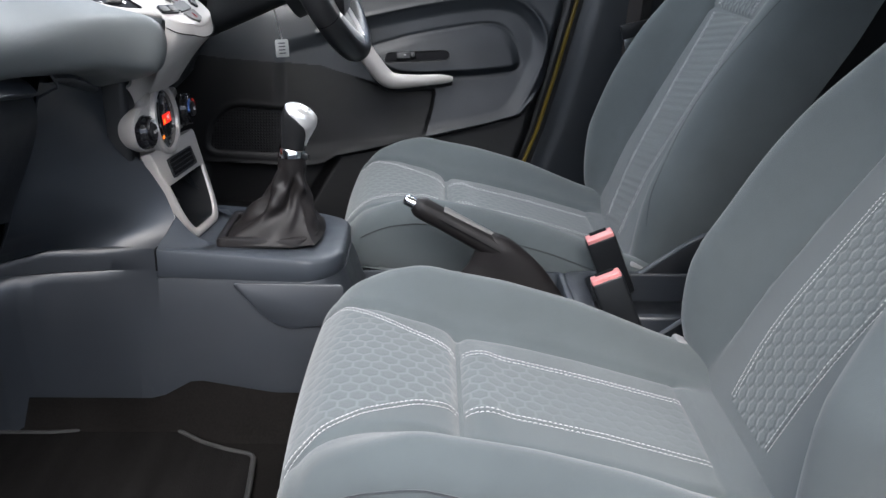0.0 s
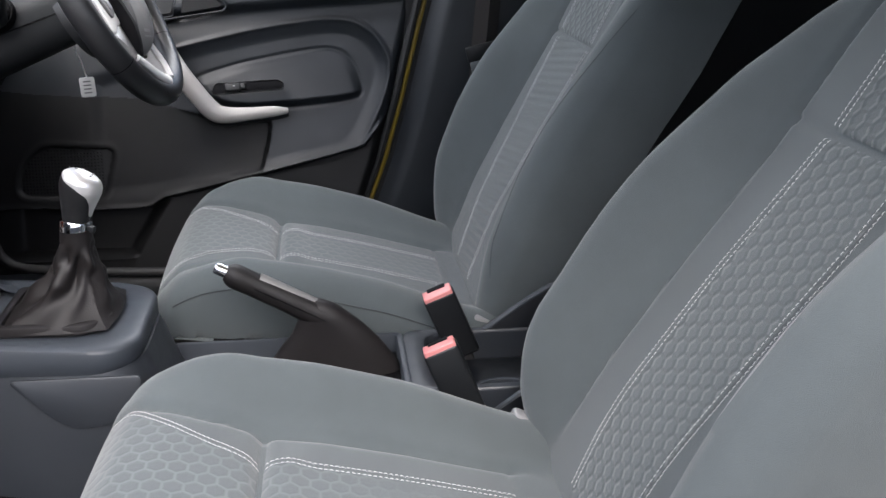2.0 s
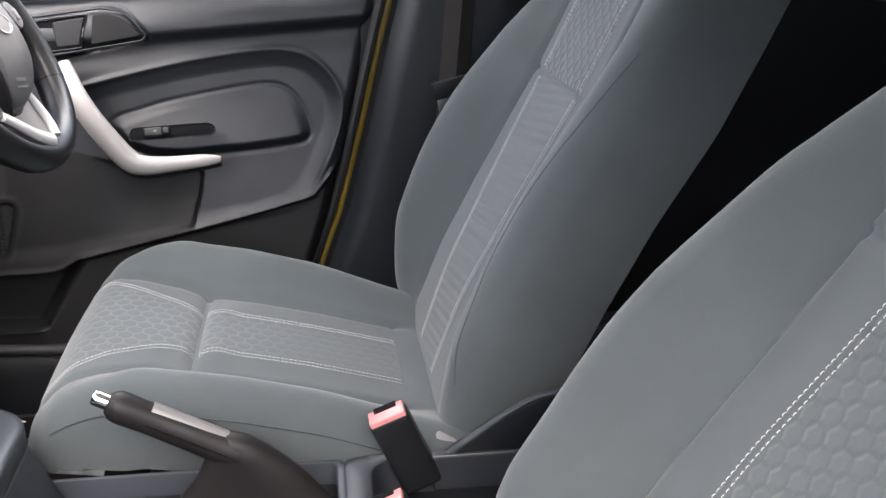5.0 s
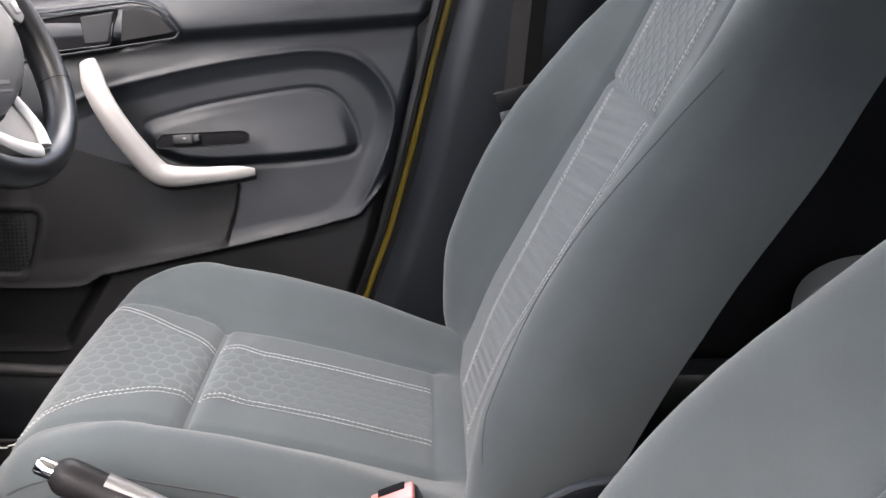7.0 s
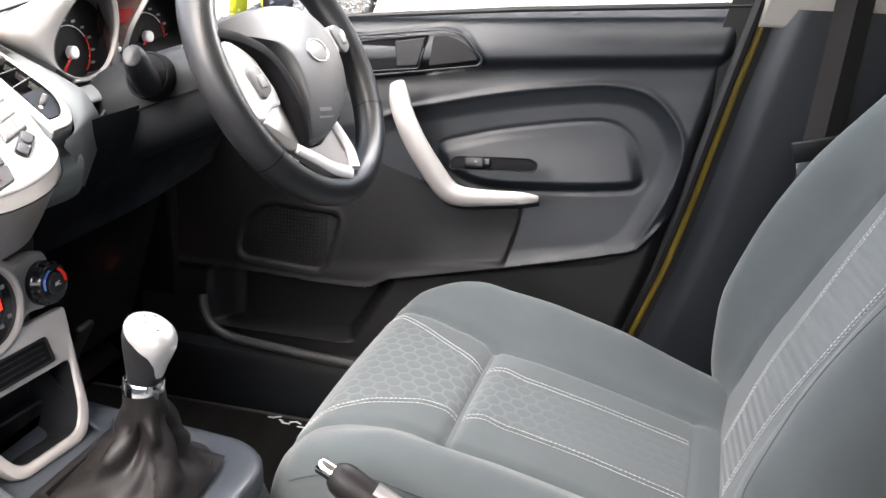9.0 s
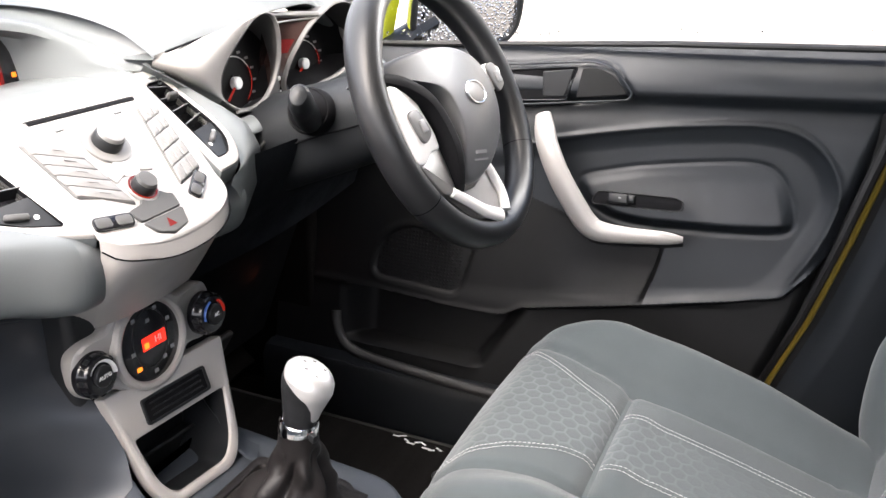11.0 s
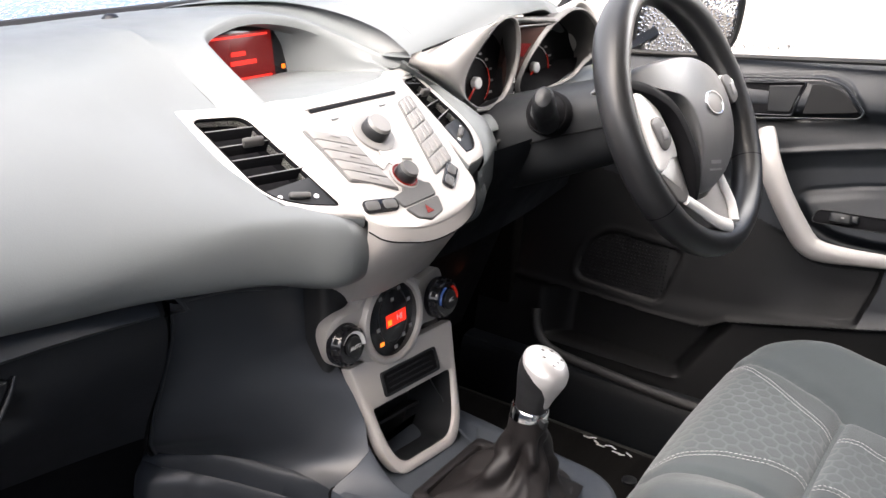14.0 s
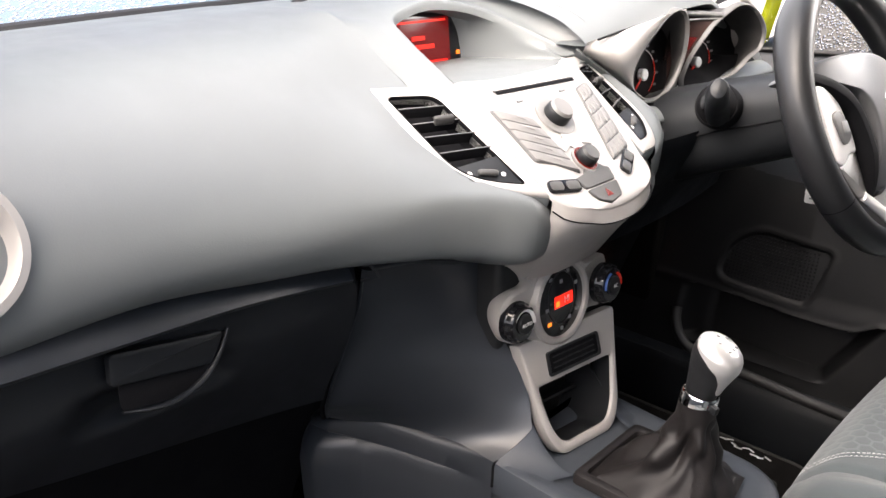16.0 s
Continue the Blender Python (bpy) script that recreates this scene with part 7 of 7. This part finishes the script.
RW = 0.1493


def rim(a0, a1, n, grow=0.0):
    rows = []
    for a in np.linspace(a0, a1, n):
        row = []
        deg = math.degrees(a) % 360
        thick = 0.0172 + 0.0022 * (math.exp(-((deg - 45) / 18) ** 2) + math.exp(-((deg - 135) / 18) ** 2)) + grow
        for k in range(18):
            b = 2 * math.pi * k / 18
            rr = RW + thick * 0.92 * math.cos(b)
            row.append(tuple(WM @ Vector((rr * math.cos(a), rr * math.sin(a), thick * 1.12 * math.sin(b)))))
        rows.append(row)
    return rows


part("rim", grid_bm(rim(0, 2 * math.pi, 145)[:-1], closed_u=True, closed_v=True), LEATHER, wheel, "black leather rim")
for deg in (-32, 212):
    a = radians(deg)
    part("rim_joint", grid_bm(rim(a - 0.004, a + 0.004, 3, 0.0004), closed_v=True), VOID, wheel, "dark joint in the leather")
# stitches on the inner side of the grips
for base_deg in (-28, 152):
    for k in range(22):
        a = radians(base_deg + k * 2.6)
        p = WM @ Vector(((RW - 0.0145) * math.cos(a), (RW - 0.0145) * math.sin(a), 0.004))
        q = WM @ Vector(((RW - 0.0145) * math.cos(a + 0.014), (RW - 0.0145) * math.sin(a + 0.014), -0.004))
        part("grip_stitch", tube([p, q], 0.0008, 5), PRINT, wheel, "grey grip stitch")
# hub: domed air bag cover that sits a little to the left and narrows to its foot
HUB = smooth_loop([(-0.126, 0.061), (-0.095, 0.068), (-0.05, 0.069), (0.0, 0.063), (0.045, 0.047), (0.073, 0.024), (0.080, -0.006), (0.063, -0.035), (0.040, -0.055), (0.008, -0.074), (-0.030, -0.086), (-0.056, -0.084), (-0.060, -0.070), (-0.047, -0.035), (-0.046, 0.004), (-0.062, 0.030), (-0.094, 0.047)], 5)
HC = np.array((-0.004, 0.002))
rows = []
for s_, sink_ in [(0.97, 0.040), (1.0, 0.018), (0.998, 0.010), (0.985, 0.0045), (0.965, 0.0018), (0.94, 0.0004)] + [(f, 0.0) for f in np.linspace(0.90, 0.02, 14)]:
    row = []
    for p in HUB:
        q = HC + (p - HC) * s_
        r2 = float(((q - HC) ** 2).sum())
        row.append(tuple(WM @ Vector((*q, 0.036 - 1.9 * r2 - sink_))))
    rows.append(row)
hub = part("airbag_cover", capped(grid_bm(rows, closed_v=True)), HUBMAT, wheel, "smooth dark air bag cover")
badge_o = [(0.0190 * math.cos(a), 0.0118 * math.sin(a)) for a in np.linspace(0, 2 * math.pi, 32, False)]
bm_ = WM @ at(0.004, 0.004, 0.0352) @ pose(0, 0, 0, 0, 0, -12)
part("badge", prism(badge_o, 0.002, bm_, 0.0008), SILVER_KEY, hub, "plain oval badge")
part("badge_ring", ring_prism([(x * 1.14, y * 1.2) for x, y in badge_o], badge_o, 0.0028, bm_, 0.001), CHROME, hub, "chrome badge ring")
part("airbag_print", rbox((0.022, 0.004, 0.0006), WM @ at(-0.024, -0.058, 0.0290) @ pose(0, 0, 0, 12, -4, -12), 0), PRINT, hub, "grey print")
part("airbag_print", rbox((0.026, 0.0022, 0.0006), WM @ at(-0.026, -0.066, 0.0270) @ pose(0, 0, 0, 14, -4, -12), 0), PRINT, hub, "grey print")
part("dark_channel", tube([WM @ Vector(q) for q in smooth_loop([(-0.136, 0.054, 0.010), (-0.104, 0.040, 0.013), (-0.075, 0.013, 0.015), (-0.065, -0.026, 0.015), (-0.068, -0.060, 0.013), (-0.071, -0.088, 0.004)], 4, False)], list(np.interp(np.linspace(0, 1, 21), [0, 0.3, 0.7, 1], [0.010, 0.018, 0.020, 0.012])), 12, 0.7), VOID, wheel, "black channel beside the hub")
part("dark_channel", tube([WM @ Vector(q) for q in smooth_loop([(0.084, 0.022, 0.010), (0.086, -0.006, 0.010), (0.066, -0.042, 0.009), (0.018, -0.076, 0.006)], 4, False)], [0.007] * 13, 12, 0.8), VOID, wheel, "black channel beside the hub")
# side spokes with silver trim and key pads
def spoke_piece(name, outline, z, depth, mat, label, r=0.006):
    return part(name, prism(round_poly(outline, r), depth, WM @ at(0, 0, z), min(depth * 0.45, 0.005)), mat, wheel, label)


spoke_piece("side_spoke", [(-0.140, 0.044), (-0.118, 0.046), (-0.094, 0.020), (-0.084, -0.018), (-0.086, -0.036), (-0.104, -0.034), (-0.126, -0.044), (-0.140, -0.040)], 0.000, 0.020, WHEEL_SILVER, "silver side spoke")
# wedge takes a darker silver to stand in for shade
spoke_piece("spoke_wedge", [(-0.102, -0.032), (-0.082, -0.024), (-0.080, -0.055), (-0.082, -0.086), (-0.108, -0.082), (-0.132, -0.044)], -0.002, 0.018, SILVER_KEY, "silver spoke wedge, shade put in as darker silver")
spoke_piece("side_spoke", [(0.076, 0.028), (0.115, 0.030), (0.136, 0.020), (0.130, 0.004), (0.104, -0.004), (0.082, -0.008)], -0.004, 0.018, WHEEL_SILVER, "silver side spoke")
for x, y, up_ in ((-0.112, -0.004, 0.0), (0.108, 0.012, -0.006)):
    kp = part("key_pad", prism(round_poly([(x - 0.016, y + 0.016), (x + 0.006, y + 0.018), (x + 0.018, y - 0.012), (x - 0.006, y - 0.022)], 0.010), 0.004, WM @ at(0, 0, 0.0195 + up_), 0.0015), GAUGE_GREY, wheel, "rounded grey key pad")
    part("key_toggle", rbox((0.010, 0.014, 0.004), WM @ at(x + 0.003, y - 0.002, 0.0240 + up_), 0.002), PRINT, kp)
# lower spoke: silver V, its middle coloured darker in place of shade
spoke_piece("spoke_foot", [(-0.086, -0.082), (-0.040, -0.086), (0.004, -0.074), (0.012, -0.126), (-0.012, -0.138), (-0.040, -0.126)], -0.002, 0.014, SILVER_SHADED, "middle of the lower spoke, shade put in as darker silver")
for pts in ([(-0.092, -0.082), (-0.064, -0.102), (-0.040, -0.120), (-0.012, -0.134)], [(0.004, -0.074), (0.009, -0.094), (0.011, -0.114), (0.004, -0.132)]):
    part("lower_spoke", tube([WM @ Vector((x, y, 0.014)) for x, y in smooth_loop(pts, 5, False)], list(np.linspace(0.0060, 0.0085, 16)), 12, 0.7, wn_), WHEEL_SILVER, wheel, "silver lower spoke arm")
part("wheel_boss", lathe([(0.06, -0.06), (0.062, -0.02), (0.05, 0.0)], WM, 32), BLACK, wheel)

# white tag on the key, hanging below the column
tag = thing("key_tag", (-0.247, 0.495, 0.49), "small white printed tag hanging from the key", "key tag")
tm = frame_at((-0.247, 0.488, 0.491), (1, 0.1, 0.06), (-0.05, 0.12, 1))
part("tag_card", prism(round_poly([(-0.012, -0.016), (-0.012, 0.016), (0.012, 0.016), (0.012, -0.016)], 0.004), 0.0012, tm, 0.0003), WHITE, tag)
for k in range(4):
    part("tag_print", rbox((0.012, 0.0022, 0.0003), tm @ at(0.0, 0.009 - k * 0.006, 0.0015), 0), PRINT, tag)
part("tag_string", tube([(-0.247, 0.488, 0.507), (-0.252, 0.478, 0.54), (-0.258, 0.46, 0.575)], 0.0012, 6), WHITE, tag)
part("key", rbox((0.012, 0.03, 0.035), pose(-0.262, 0.448, 0.588, 20, 0, 0), 0.004), BLACK, tag, "black key head")

# pedals
for i, y in enumerate((0.27, 0.36, 0.46)):
    ped = thing("pedal", (-0.66, y, 0.0), "dark rubber-faced foot pedal", "pedal", "pedals")
    part("pedal_pad", rbox((0.012, 0.055 if i < 2 else 0.04, 0.06 if i < 2 else 0.11), pose(-0.62, y, 0.15, 0, 30, 0), 0.006), RUBBER, ped)
    part("pedal_arm", tube([(-0.63, y, 0.16), (-0.67, y, 0.28), (-0.66, y, 0.42)], 0.008, 8), BLACK, ped)
led = thing("footwell_lamp", (-0.662, 0.655, 0.19), "tiny amber footwell lamp", "lamp")
part("lamp_lens", rbox((0.006, 0.006, 0.005), at(-0.662, 0.648, 0.197), 0.001), AMBER, led)
ld = bpy.data.lights.new("footwell_glow", "POINT")
ld.energy, ld.color, ld.shadow_soft_size = 0.003, (1.0, 0.25, 0.1), 0.02
new("footwell_glow", ld).location = (-0.60, 0.56, 0.26)

# ---- floor mats ----
def floor_mat(name, outline, label, z=0.0):
    m = thing(name, (sum(p[0] for p in outline) / len(outline), sum(p[1] for p in outline) / len(outline), z), label, "floor mat", "floor mats")
    part("mat_carpet", prism(outline, 0.010, at(0, 0, z + 0.001), 0.003), MAT, m)
    part("mat_edging", tube([(x, y, z + 0.010) for x, y in outline] + [(*outline[0], z + 0.010)], 0.0038, 8), PIPING, m, "grey stitched edging")
    return m


floor_mat("floor_mat", round_poly([(-0.70, -0.165), (-0.475, -0.163), (-0.440, -0.158), (-0.425, -0.145), (-0.322, -0.143), (-0.269, -0.184), (-0.229, -0.203), (-0.196, -0.213), (-0.188, -0.30), (-0.188, -0.55), (-0.70, -0.56)], 0.012), "dark carpet passenger mat with grey edging", 0.060)
dmat = floor_mat("floor_mat", round_poly([(-0.72, 0.16), (-0.22, 0.16), (-0.20, 0.30), (-0.20, 0.585), (-0.72, 0.585)], 0.03), "dark carpet driver's mat with white stitched script")
# unreadable white script: a few slanted bars
random.seed(9)
for k in range(9):
    part("script_bar", rbox((0.010 + 0.006 * random.random(), 0.003, 0.001), pose(-0.345 + 0.010 * k, 0.575 - 0.0015 * k + 0.006 * math.sin(k * 1.7), 0.0118, 0, 0, 30 * math.sin(k * 2.1)), 0.0004), PALE, dmat, "white stitched script")
part("mat_stud", lathe([(0.012, 0.0), (0.012, 0.004), (0.006, 0.006), (0.0, 0.006)], at(-0.235, 0.50, 0.011), 20), BLACK, dmat, "black fixing stud")

# ---- rear bench, dim behind the seats ----
bench = thing("rear_bench", (1.2, 0, 0.0), "dark grey cloth rear bench", "rear seat")
rows = []
for f, (x, z) in enumerate(smooth_loop([(0.86, 0.06), (0.84, 0.20), (0.86, 0.27), (0.95, 0.30), (1.10, 0.27), (1.22, 0.27), (1.30, 0.45), (1.38, 0.68), (1.42, 0.74), (1.48, 0.70)], 5, False)):
    rows.append([(x + 0.02 * math.cos(y * 9), y, z + 0.012 * math.cos(y * 14)) for y in np.linspace(-0.64, 0.64, 50)])
part("bench_cloth", grid_bm(rows), FABRIC, bench)
